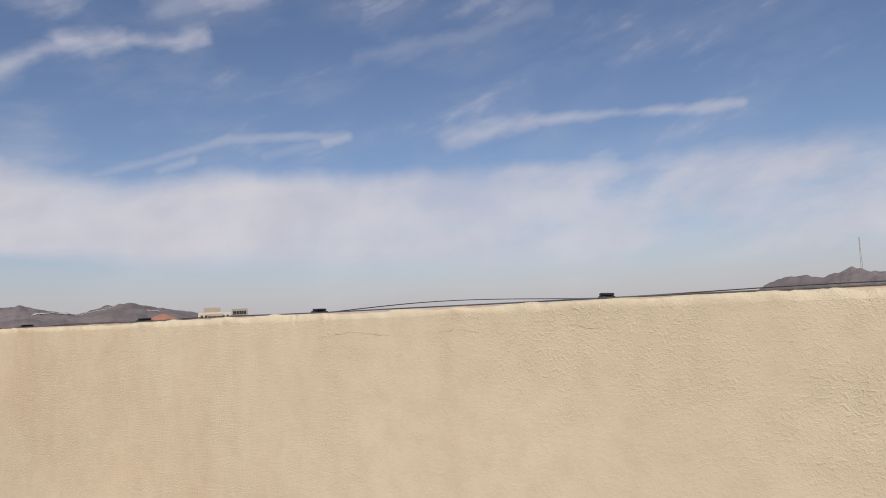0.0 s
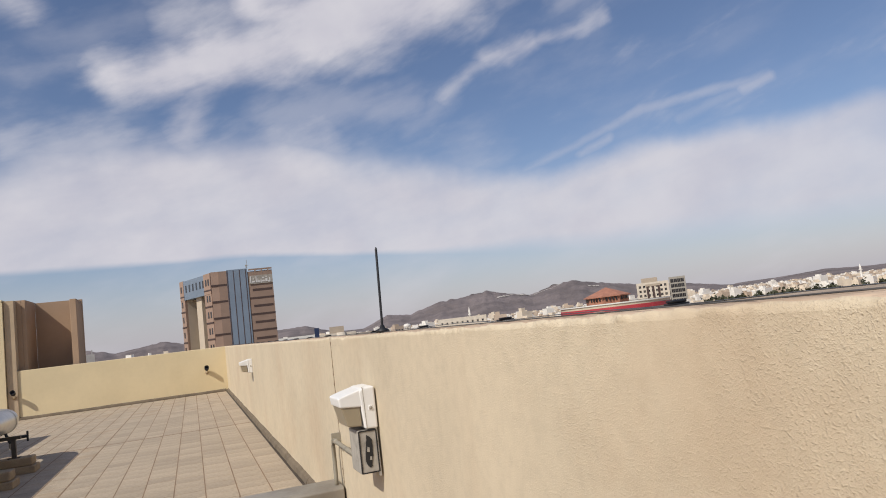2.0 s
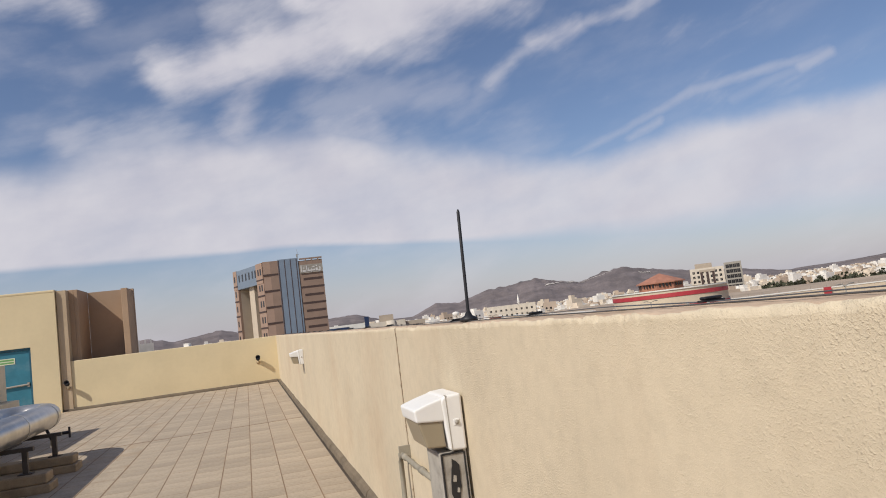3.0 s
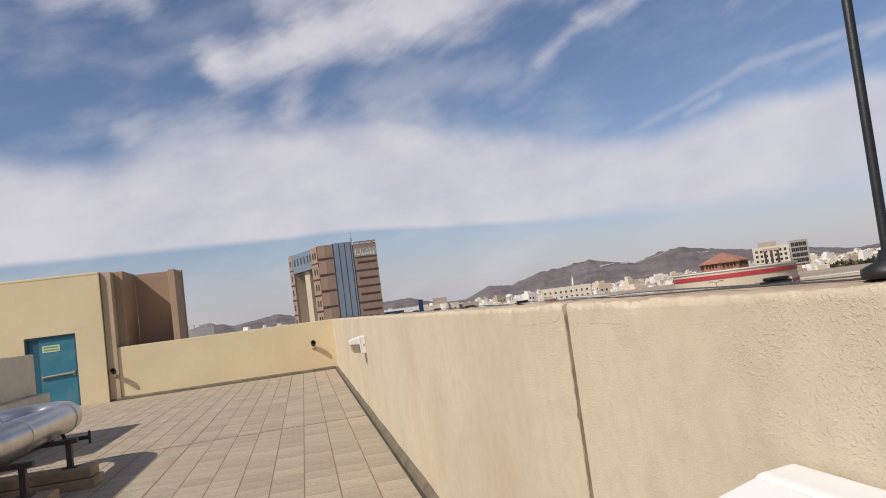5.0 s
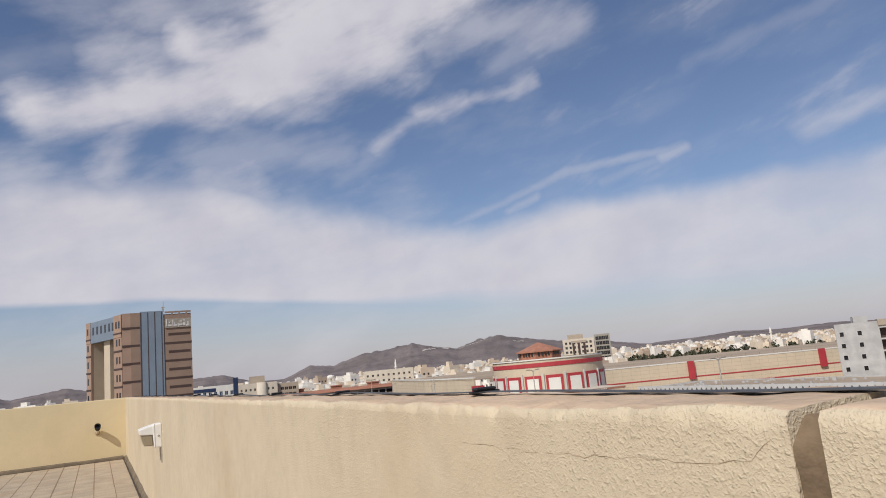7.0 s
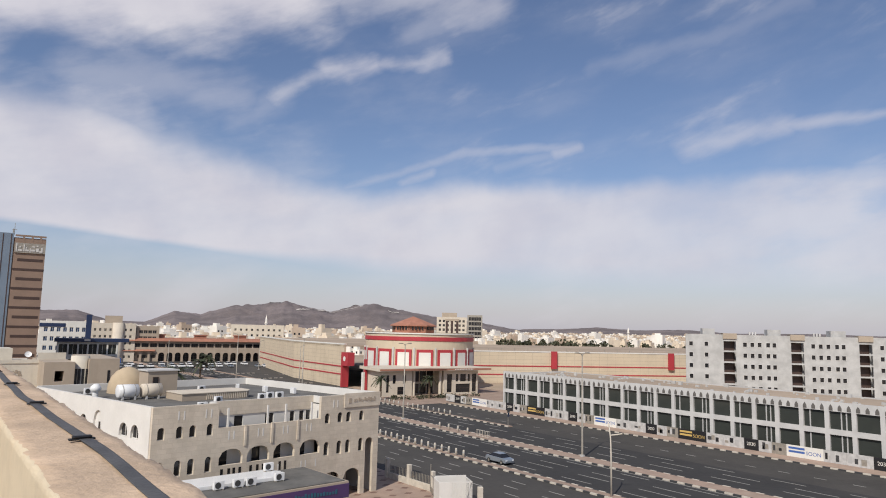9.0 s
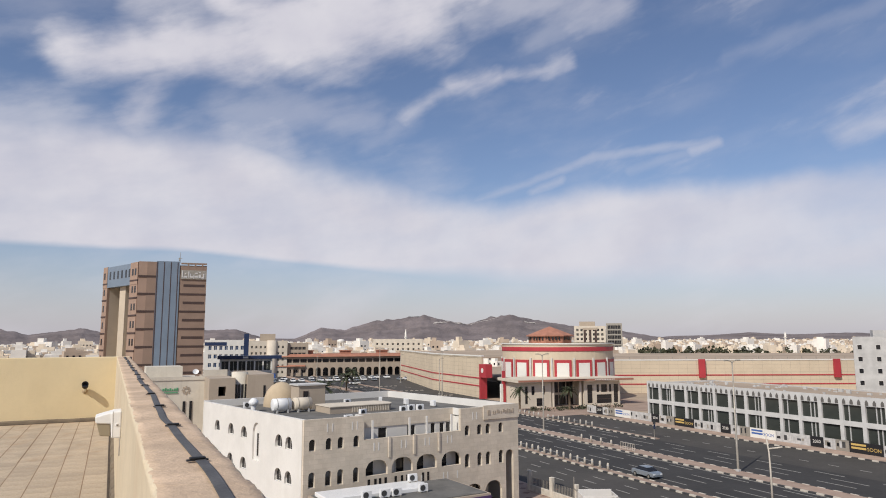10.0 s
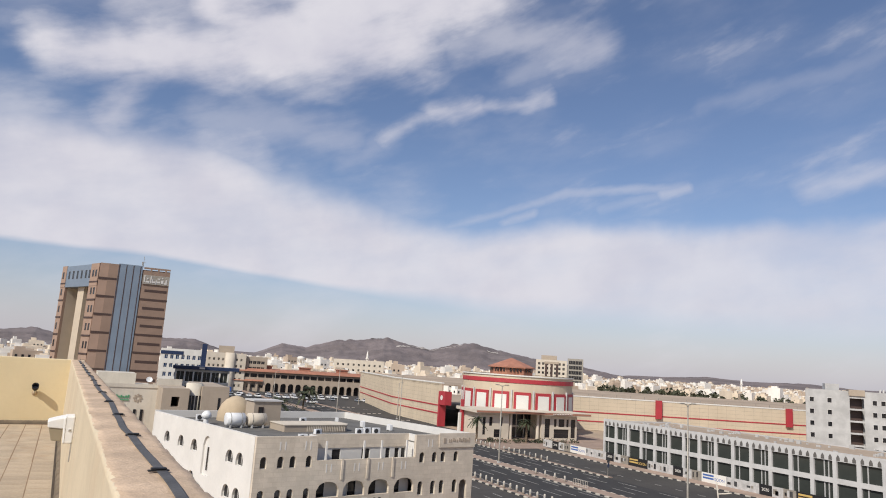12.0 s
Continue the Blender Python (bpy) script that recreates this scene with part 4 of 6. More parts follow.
for name, x, y0, y1, near in (("kerb_near", 59.32, 40, 170, 1), ("kerb_near_far_side", 60.78, 40, 170, 1), ("kerb_median", 72.52, 40, 170, 1), ("kerb_median_far_side", 75.48, 40, 170, 0), ("kerb_island", 86.0, 101, 170, 0), ("kerb_shops", 98.5, 20, 136, 1)):
    line = thing(name, "black and white painted kerb stones along the road", "kerb", pose(x, y0, G), kind="structure")
    rest = {0: Geo(), 1: Geo()}
    for i in range(int(y1 - y0)):
        if near and 12 < i < 62:
            st = new("kerb_stone", (KW, KB)[i % 2])
            st.parent, st.matrix_basis = line, pose(0, i, 0)
        else:
            rest[i % 2].box(-0.12, 0.12, i, i + 0.98, -0.2, 0.17)
    part("white_stones", rest[0], KERB_WHITE, line)["kind"] = "stuff"
    part("black_stones", rest[1], KERB_BLACK, line)["kind"] = "stuff"

# lane dashes
dash = Geo()
for x, y0, gap, run in ((51.5, 2, 6, 2.3), (53.9, 4.7, 6, 2.3), (56.2, 5.9, 6, 2.3), (63.1, 8.1, 9, 4.6), (65.9, 7.8, 9, 4.8), (68.3, 7.5, 9, 4.9), (70.9, 5.8, 9, 4.2), (79.3, 6.8, 9, 5), (82.0, 7, 9, 4.8), (84.5, 2.7, 9, 4.2), (90.4, 3, 4.5, 1.5)):
    for k in range(-6, 44):
        y = k * gap + y0
        dash.box(x - 0.06, x + 0.06, y, y + run, G - 0.02, G + 0.006)
for x in (61.3, 72.1, 75.9):
    dash.box(x - 0.07, x + 0.07, -300, 420, G - 0.02, G + 0.004)
tagged(part("lane_markings", dash, ROAD_PAINT), "white dashed lane markings on the roads", "road marking", kind="stuff")

# bollards
bol = thing("bollard", "white painted concrete bollard on the verge", "bollard", group="bollards")
part("post", Geo().lathe([(0, 0), (0.17, 0), (0.15, 0.85), (0.11, 0.95), (0, 0.98)], 10), KERB_WHITE, bol, smooth=True)
part("collar", Geo().lathe([(0.165, 0.55), (0.175, 0.57), (0.172, 0.67), (0.16, 0.69)], 10), CONCRETE, bol)
spots = [(60.1, 82 + 1.65 * i) for i in range(14)] + [(86.5, 119 + 1.9 * i) for i in range(16)] + [(73.9, 98 + 2.6 * i) for i in range(4)]
bol.matrix_basis = pose(*spots[0], G + 0.14)
for x, y in spots[1:]:
    copy_thing(bol, pose(x, y, G + 0.14))
bar = thing("crowd_barrier", "pale steel crowd barrier on the central reservation", "barrier", pose(73.6, 92.2, G + 0.14))
for i in range(9):
    part("upright", Geo().box(-0.02, 0.02, i * 0.4 - 0.02, i * 0.4 + 0.02, 0, 1.05), KERB_WHITE, bar)
for z in (0.1, 1.02):
    part("rail", Geo().box(-0.024, 0.024, -0.02, 3.22, z, z + 0.05), KERB_WHITE, bar)


def street_lamp(x, y, h, arms=2, lean=0.0):
    t = thing("street_lamp", "tall grey steel street lamp on the verge", "street lamp", pose(x, y, G + 0.12, 0, lean, 0), group="street lamps")
    part("base", Geo().box(-0.25, 0.25, -0.25, 0.25, 0, 0.3), CONCRETE, t, edge=0.03)
    part("pole", Geo().lathe([(0.16, 0.3), (0.08, h), (0, h)], 10), SHEET, t, smooth=True)
    for k in range(arms):
        s = 1 if k == 0 else -1
        part("arm", Geo().tube([(0, 0, h - 0.3), (s * 0.3, 0, h), (s * 0.8, 0, h + 0.08)], 0.05, 6), SHEET, t)
        part("lantern", Geo().prism([(s * 0.75, -0.16), (s * 1.5, -0.12), (s * 1.5, 0.12), (s * 0.75, 0.16)], h + 0.04, h + 0.2), SHEET, t, edge=0.03)


for y in (29.0, 73.8, 117.8, 162.0, 206.0):
    street_lamp(74.2 if y > 80 else 74.9, y, 14.3)
for x, y in ((93, 203), (70, 262), (104, 262)):
    street_lamp(x, y, 11.0, 1)
# white lantern pole on the near verge
wl = thing("verge_lamp", "slim white curved street lamp beside the service road", "street lamp", pose(59.9, 56.6, G + 0.12))
part("pole", Geo().tube([(0, 0, 0), (0, 0, 4.2), (0.05, 0.1, 6.0), (0.25, 0.5, 7.6)], [0.10, 0.09, 0.075, 0.06], 8), KERB_WHITE, wl, smooth=True)
part("lantern", Geo().tube([(0.1, 0.2, 6.35), (0.5, -0.5, 6.5), (0.8, -0.9, 6.62)], 0.07, 6), KERB_WHITE, wl)
# direction sign at the island tip
sg = thing("road_sign", "blue round traffic sign on a pole at the island tip", "traffic sign", pose(86.6, 101.8, G + 0.12))
part("pole", Geo().lathe([(0.05, 0), (0.05, 3.0), (0, 3.0)], 8), SHEET, sg)
part("disc", Geo().lathe([(0, 0), (0.42, 0), (0.42, 0.04), (0, 0.04)], 20), BLUE_GLASS, sg).matrix_basis = pose(0, -0.08, 1.9, 90, 0, 20)
part("board", Geo().box(-0.3, 0.3, -0.1, -0.06, 2.35, 3.1), KERB_BLACK, sg)

# ---------------------------------------------------------------- white building with arched windows
W0, W1, WS = (15.7, 68.9), (40.2, 72.4), (10.9, 88.7)
WL, WSL, WH = math.dist(W0, W1), 24.6, 10.4
fm = facing(W0, W1)
side_dir = Vector((WS[0] - W0[0], WS[1] - W0[1])).normalized()
SB = (W0[0] + side_dir.x * WSL, W0[1] + side_dir.y * WSL)
BR = (W1[0] + side_dir.x * WSL, W1[1] + side_dir.y * WSL)
wb = thing("white_building", "pale stone three-storey building with arched windows and roof terrace", "building")
front_holes = []
for u0, u1 in ((0.5, 1.12), (2.12, 2.72), (3.3, 3.9), (4.9, 5.5), (17.62, 18.24), (19.22, 19.84), (20.34, 20.96), (22.06, 22.68)):
    front_holes += [(u0, u1, 7.62, 8.66, True), (u0, u1, 4.45, 5.8, True)]
for u0 in (6.2, 9.0, 11.8, 14.75):
    front_holes.append((u0, u0 + 2.35, 4.85, 6.25, 0.75))
front_holes += [(6.0, 17.1, 8.2, WH + 1, False), (17.6, 19.8, 0, 2.75, 0.9), (20.2, 22.45, 0, 2.8, 0.95), (23.0, 24.05, 0, 5.75, 0.5)]
part("front_wall", wall_geo(WL, 0, WH, 0.35, front_holes, fm), BEIGE_STONE, wb, "beige stone front with arches")
sm = facing(SB, W0)
side_holes = [(WSL - b, WSL - a, 7.5, 8.68, True) for a, b in ((2.2, 3.6), (4.2, 5.7), (12.2, 13.7), (15.6, 17.1), (19.4, 20.9))]
side_holes += [(WSL - b, WSL - a, 4.4, 5.6, True) for a, b in ((2.2, 3.6), (4.2, 5.7), (12.2, 13.7), (15.6, 17.1), (19.4, 20.9))]
side_holes += [(WSL - 10.8, WSL - 9.0, 5.6, 9.3, True)]
part("side_wall", wall_geo(WSL - 0.36, 0, WH, 0.35, side_holes, sm), LIME, wb, "whitewashed side wall")
bm_ = facing(BR, SB)
part("back_wall", Geo().box(0, WL, 0, 0.3, 0, WH + 0.1, bm_), LIME, wb)
rm = facing(W1, BR)
part("right_wall", Geo().box(0.36, WSL, 0, 0.3, 0, WH + 0.1, rm), LIME, wb)
roof = Geo()
q = [fm @ Vector(p) for p in ((0.3, 1.8, 0), (WL - 0.3, 1.8, 0))]
inner = [(q[0].x, q[0].y), (q[1].x, q[1].y), (BR[0], BR[1]), (SB[0], SB[1])]
roof.prism(inner, G + 9.6, G + 9.72)
roof.box(0.3, 6.0, 0.36, 1.8, 9.6, 9.72, fm).box(17.1, WL - 0.3, 0.36, 1.8, 9.6, 9.72, fm)
part("roof", roof, ROOF_FELT, wb, "dark grey felt roof")
part("terrace_floor", Geo().box(6.0, 17.1, 0.36, 1.5, 7.1, 7.2, fm), ROOF_FELT, wb)
thole = [(u, u + 0.95, 7.2, 9.0, False) for u in (2.3, 5.6)] + [(u, u + 0.55, 7.9, 9.0, False) for u in (8.4, 9.5, 10.3)]
part("terrace_wall", wall_geo(11.1, 7.2, WH, 0.25, thole, fm @ Matrix.Translation((6.0, 1.5, 0))), LIME, wb)
part("terrace_cap", Geo().box(6.0, 17.1, 1.42, 1.498, 9.1, WH + 0.01, fm), BEIGE_STONE, wb)
for u in (5.8, 17.1):
    part("terrace_cheek", Geo().box(u, u + 0.2, 0.36, 1.6, 7.2, WH, fm), LIME, wb)
for u in (6.9, 11.0, 13.0, 16.0):
    part("terrace_post", Geo().box(u, u + 0.16, 0.1, 0.26, 8.2, 9.9, fm), LIME, wb)
slot = Geo().box(0, 0.12, -0.02, 0.02, 0, 0.75).mesh("slot", LIME)
for u, v in [(u, 9.2) for u in (2.2, 2.7, 4.7, 5.2, 18.6, 19.1)] + [(u, 7.1) for u in (7.0, 7.5, 10.0, 10.5, 12.7, 13.2, 15.4, 15.9)] + [(u, 3.55) for u in (11.3, 11.8, 12.3, 14.9, 15.4, 16.6)]:
    s = part("wall_slot", slot, None, wb)
    s.matrix_basis = fm @ Matrix.Translation((u, 0, v))
dslot = Geo().box(0, 0.26, -0.015, 0.02, 0, 0.95).mesh("balcony_slot", DARK_OPENING)
for u in (6.4, 7.1, 7.6, 8.2, 9.3, 10.0, 10.6, 11.2, 12.4, 13.0):
    part("balcony_slot", dslot, None, wb).matrix_basis = fm @ Matrix.Translation((u, 0, 3.6))
for u in (8.6, 11.4, 14.3):
    part("pilaster", Geo().box(u, u + 0.22, -0.1, 0, 6.4, 8.3, fm), BEIGE_STONE, wb)
for u0, u1, v0, v1, arched in front_holes[:16]:
    window(wb, fm, u0, u1, v0, v1, 0.22, bars=(1, 1), frame_mat=LIME, bar=0.04)
for u0, u1, v0, v1, arched in side_holes[:10]:
    window(wb, sm, u0, u1, v0, v1, 0.22, bars=(2, 1), frame_mat=LIME, bar=0.05)
part("niche_back", Geo().box(side_holes[10][0], side_holes[10][1], 0.2, 0.3, 5.6, 9.3, sm), LIME, wb)
window(wb, sm, side_holes[10][0] + 0.65, side_holes[10][1] - 0.65, 6.0, 8.3, 0.17, frame_mat=LIME)
part("loggia_back", Geo().box(6.0, 17.3, 1.25, 1.35, 3.4, 6.9, fm), LIME, wb)
part("loggia_floor", Geo().box(6.0, 17.3, 0.36, 1.25, 4.0, 4.15, fm).box(6.0, 17.3, 0.36, 1.25, 6.9, 7.09, fm), BEIGE_STONE, wb)
for u in (6.7, 10.1, 12.4, 15.2):
    window(wb, fm, u, u + 0.95, 4.15, 6.0, 1.19, frame_mat=LIME)
for u0, u1, v0, v1, arched in thole:
    window(wb, fm, u0 + 6, u1 + 6, v0, v1, 1.56, frame_mat=LIME)
part("arcade_back", Geo().box(17.3, 22.6, 2.6, 2.7, 0, 3.4, fm), BEIGE_STONE, wb)
window(wb, fm, 20.6, 22.2, 0.1, 2.5, 2.5, bars=(2, 1))
sb = part("sign_board", Geo().box(20.0, WL + 0.05, -0.12, -0.01, 9.1, 10.55, fm), BEIGE_STONE, wb, "stone name board")
lt = Geo()
random.seed(4)
for i in range(11):
    u = 21.2 + i * 0.27
    lt.box(u, u + random.uniform(0.1, 0.22), -0.16, -0.12, 9.7 + random.uniform(-0.1, 0.05), 9.85 + random.uniform(0, 0.25), fm)
part("lettering", lt, TAN, sb)
part("emblem", Geo().box(20.5, 20.85, -0.16, -0.12, 9.55, 10.05, fm), TAN, sb)
# what stands on its roof
def on_roof(u, d, z=9.72):
    p = fm @ Vector((u, d, z))
    return Matrix.Translation(p) @ Matrix.Rotation(math.atan2(W1[1] - W0[1], W1[0] - W0[0]), 4, "Z")


DOME = surf("ochre_plaster", (0.47, 0.37, 0.25), 0.9, var=0.08, size=1.5, grain=0.08, bump=0.2)
dome = thing("roof_dome", "sand-coloured plaster dome on the white building's roof", "dome", on_roof(5.6, 20.6))
part("drum", Geo().lathe([(2.05, 0), (2.05, 0.35)], 24), DOME, dome)
part("shell", Geo().lathe([(2.05, 0.35), (1.98, 1.0), (1.7, 1.75), (1.2, 2.35), (0.6, 2.7), (0, 2.85)], 24), DOME, dome, smooth=True)
hut = thing("stair_hut", "small tan stair hut on the white building's roof", "roof hut", on_roof(5.7, 15.4))
part("wall", wall_geo(3.2, 0, 2.6, 2.4, []), TAN, hut)
part("roof_slab", Geo().box(-0.15, 3.35, -0.15, 2.55, 2.6, 2.75), CONCRETE_WHITE, hut)
window(hut, Matrix.Identity(4), 0.5, 1.1, 1.3, 2.0, -0.07)
for i, (u, d) in enumerate(((1.9, 13.4), (4.2, 13.2))):
    tank = thing("water_tank", "white horizontal water tank on the white building's roof", "water tank", on_roof(u, d), group="roof tanks")
    part("barrel", Geo().tube([(0, 0, 0.85), (0.05, 0, 0.85), (1.95, 0, 0.85), (2.0, 0, 0.85)], [0.5, 0.68, 0.68, 0.5], 18), CAR_WHITE if i == 0 else CREAM, tank, smooth=True)
    for x in (0.4, 1.6):
        part("cradle", Geo().box(x - 0.08, x + 0.08, -0.55, 0.55, 0, 0.35), CONCRETE, tank)
        part("band", Geo().tube([(x - 0.03, 0, 0.85), (x + 0.03, 0, 0.85)], 0.70, 18), SHEET, tank)
vt = thing("roof_ventilator", "white turbine ventilator on the white building's roof", "ventilator", on_roof(0.9, 16.5) @ Matrix.Diagonal((0.8, 0.8, 1, 1)))
part("stem", Geo().lathe([(0.35, 0), (0.35, 0.7)], 14), CAR_WHITE, vt)
part("cap", Geo().lathe([(0.45, 0.65), (0.7, 0.85), (0.62, 1.15), (0.3, 1.4), (0, 1.45)], 14), CAR_WHITE, vt, smooth=True)
sky_l = thing("skylight", "long ochre rooflight with fluted sides on the white building", "rooflight", on_roof(6.6, 9.0) @ Matrix.Diagonal((0.76, 0.9, 0.8, 1)))
part("box", Geo().prism([(0, 0), (9.5, 0), (10.4, 1.0), (10.4, 3.2), (9.5, 4.2), (0, 4.2)], 0, 0.85), TAN, sky_l)
part("cap", Geo().prism([(-0.1, -0.1), (9.55, -0.1), (10.5, 0.95), (10.5, 3.25), (9.55, 4.3), (-0.1, 4.3)], 0.85, 0.95), CREAM, sky_l)
for i in range(22):
    part("flute", Geo().box(3.4 + i * 0.28, 3.5 + i * 0.28, -0.06, 0, 0.05, 0.82), CREAM, sky_l)


def ac_unit(m, mat=None):
    t = thing("condenser", "white split air-conditioner condenser", "air conditioner", m, group="condensers")
    part("case", Geo().box(0, 0.85, 0, 0.35, 0.08, 0.72), mat or CAR_WHITE, t, edge=0.02)
    part("fan_grille", Geo().lathe([(0, 0), (0.25, 0), (0.25, 0.02), (0, 0.02)], 16), KERB_BLACK, t).matrix_basis = pose(0.32, 0.0, 0.4, 90)
    for x in (0.06, 0.72):
        part("foot", Geo().box(x, x + 0.08, -0.03, 0.38, 0, 0.08), SHEET, t)
    return t


ac_unit(on_roof(4.6, 1.2))
for k, (u, d) in enumerate(((8.2, 5.0), (13.2, 5.5), (14.6, 6.2), (15.6, 6.0), (17.0, 16.5), (18.4, 12.5), (20.0, 9.0), (12.0, 16.5), (1.0, 20.0))):
    ac_unit(on_roof(u, d) @ Matrix.Rotation((0.3, 0, 0.1, 0, 1.2, 1.4, 1.5, 0.2, 0)[k], 4, "Z"))

# ---------------------------------------------------------------- purple shop in front
shop = thing("purple_shop", "low shop with dark purple fascia and brown flat roof", "shop", facing((16.5, 60.0), (30.4, 61.2)))
part("body", Geo().box(0, 13.6, 0.1, 7.0, 0, 3.9), CREAM, shop)
part("roof_edge", Geo().box(-0.1, 13.9, 0.0, 7.3, 4.05, 4.22), TAN, shop)
part("roof_deck", Geo().box(0.1, 13.6, 0.2, 7.1, 4.225, 4.3), ROOF_FELT, shop)
part("fascia", Geo().box(0, 13.9, -0.08, 0.06, 2.9, 4.05), PURPLE, shop)
part("side_fascia", Geo().box(13.62, 13.9, 0.07, 7.2, 2.9, 4.05), PURPLE, shop)
lt = Geo()
for i in range(14):
    lt.box(8.6 + i * 0.3, 8.78 + i * 0.3, -0.12, -0.08, 3.35, 3.5 + 0.25 * random.random())
part("lettering", lt, BLUE_FRAME, shop)
for i in range(4):
    window(shop, Matrix.Identity(4), 0.6 + i * 3.3, 3.2 + i * 3.3, 0.3, 2.7, -0.02)
aw = thing("roof_canopy", "white insulated canopy lying on the shop roof", "canopy", facing((16.5, 60.0), (30.4, 61.2), G + 4.3))
part("sheet", Geo().prism([(0.2, 3.6), (8.6, 3.4), (10.2, 5.2), (9.4, 6.6), (0.2, 6.6)], 0, 0.35), CAR_WHITE, aw, edge=0.05)
for u, d in ((3.0, 2.9), (4.6, 2.75), (5.7, 2.7), (8.4, 2.9)):
    ac_unit(facing((16.5, 60.0), (30.4, 61.2), G + 4.3) @ Matrix.Translation((u, d, 0)))
ac_unit(facing((16.5, 60.0), (30.4, 61.2), G + 4.65) @ Matrix.Translation((8.8, 5.6, 0)))
# gatehouse and gate by the forecourt
gh = thing("gatehouse", "white open-topped steel guard cabin with barred sides beside the road", "guard cabin", facing((41.6, 63.0), (44.8, 61.6)))
part("side_panel", Geo().box(0, 0.08, 0, 2.4, 0, 2.45), LIME, gh, edge=0.02)
part("front_panel", Geo().box(0.08, 1.3, 0, 0.08, 0, 2.45), LIME, gh, edge=0.02)
part("back_panel", Geo().box(0.08, 3.4, 2.32, 2.4, 0, 2.6), LIME, gh, edge=0.02)
part("top_rail", Geo().box(1.3, 3.4, 0, 0.08, 2.35, 2.45).box(3.32, 3.4, 0.08, 2.32, 2.35, 2.45), LIME, gh)
for k in range(8):
    part("upright", Geo().box(1.4 + k * 0.28, 1.45 + k * 0.28, 0.01, 0.06, 0.05, 2.35), LIME, gh)
for k in range(8):
    part("upright", Geo().box(3.33, 3.38, 0.2 + k * 0.28, 0.25 + k * 0.28, 0.05, 2.35), LIME, gh)
part("bottom_rail", Geo().box(1.3, 3.4, 0, 0.08, 0.02, 0.1), LIME, gh)
part("gate_leaf", Geo().box(0.3, 0.36, 2.4, 5.4, 2.0, 2.1).box(0.3, 0.36, 2.4, 5.4, 0.4, 0.5).box(0.3, 0.36, 5.3, 5.4, 0.4, 3.2).box(0.31, 0.35, 2.4, 5.3, 0.5, 0.9), SHEET, gh, "grey steel gate leaf")
part("gate_post", Geo().box(4.0, 4.5, -0.2, 0.3, 0, 1.9), KERB_WHITE, gh, edge=0.05)
fence = thing("garden_fence", "low beige wall with pale railings and pillars", "fence", facing((44.6, 77.5), (44.9, 68.5)))
part("low_wall", Geo().box(0, 9, 0, 0.25, 0, 0.7), KERB_WHITE, fence, edge=0.03)
for u in (0, 4.3, 8.6):
    part("pillar", Geo().box(u, u + 0.45, -0.1, 0.35, 0, 2.2), KERB_WHITE, fence, edge=0.05)
for i in range(30):
    part("railing_bar", Geo().box(0.5 + i * 0.27, 0.55 + i * 0.27, 0.1, 0.15, 0.7, 1.6), SHEET, fence)

# ---------------------------------------------------------------- the long concrete shop strip
SX, SY0, PITCH, BAYS = 103.7, 122.0, 3.6, 30
strip = thing("shop_strip", "long unfinished two-storey pale concrete shop strip with glazed bays", "building", facing((SX, SY0), (SX, SY0 - 10)))
holes = []
for i in range(BAYS):
    u = i * PITCH + 0.42
    holes += [(u, u + PITCH - 0.62, 0.6, 3.85, False), (u, u + PITCH - 0.62, 4.6, 7.1, False)]
SL = BAYS * PITCH + 0.4
part("frame_wall", wall_geo(SL, 0, 8.4, 0.5, holes), CONCRETE_WHITE, strip, "pale concrete frame")
part("roof", Geo().box(0, SL, 0.3, 20, 7.5, 7.7), SAND, strip, "sand-strewn concrete roof")
part("back_wall", Geo().box(0, SL, 20, 20.3, 0, 7.9), CONCRETE, strip)
part("end_wall", Geo().box(-0.05, 0.25, 0.5, 20, 0, 8.0).box(SL - 0.25, SL, 0.5, 20, 0, 8.0), CONCRETE_WHITE, strip)
part("floor_slab", Geo().box(0.3, SL - 0.3, 0.5, 19.9, 3.9, 4.5), CONCRETE, strip)
part("inner_wall", Geo().box(0.3, SL - 0.3, 4.0, 4.2, 0, 7.5), CONCRETE, strip)
SG = Geo().box(0, PITCH - 0.62, 0, 0.03, 0, 3.25).mesh("pane", TINTED), Geo().box(0, PITCH - 0.62, 0, 0.03, 0, 2.5).mesh("pane", TINTED)
MU = Geo().box(0, 0.16, 0, 0.1, 0, 3.25).mesh("mullion", CONCRETE), Geo().box(0, 0.16, 0, 0.1, 0, 2.5).mesh("mullion", CONCRETE)
# flat dark plates that paint the shade inside the pointed niches
GOTH = Geo().prism([(-0.26, 0), (0.26, 0), (0.26, 0.42), (0.14, 0.68), (0, 0.86), (-0.14, 0.68), (-0.26, 0.42)], 0, 0.03, Matrix(((1, 0, 0, 0), (0, 0, -1, 0), (0, 1, 0, 0), (0, 0, 0, 1)))).mesh("niche", NICHE)
for i in range(BAYS):
    for k, z in ((0, 0.6), (1, 4.6)):
        p = part("pane", SG[k], None, strip)
        p.matrix_basis = Matrix.Translation((i * PITCH + 0.42, 0.36, z))
        for f in (0.3, 0.55, 0.8):
            if (i * 7 + int(f * 10)) % 3 == 0:
                mu = part("mullion", MU[k], None, strip)
                mu.matrix_basis = Matrix.Translation((i * PITCH + 0.42 + f * 2.7, 0.22, z))
    for j in range(3):
        nn = part("niche", GOTH, None, strip)
        nn.matrix_basis = Matrix.Translation((i * PITCH + 0.7 + j * 1.2, 0.0, 7.2))
ro = Geo()
random.seed(9)
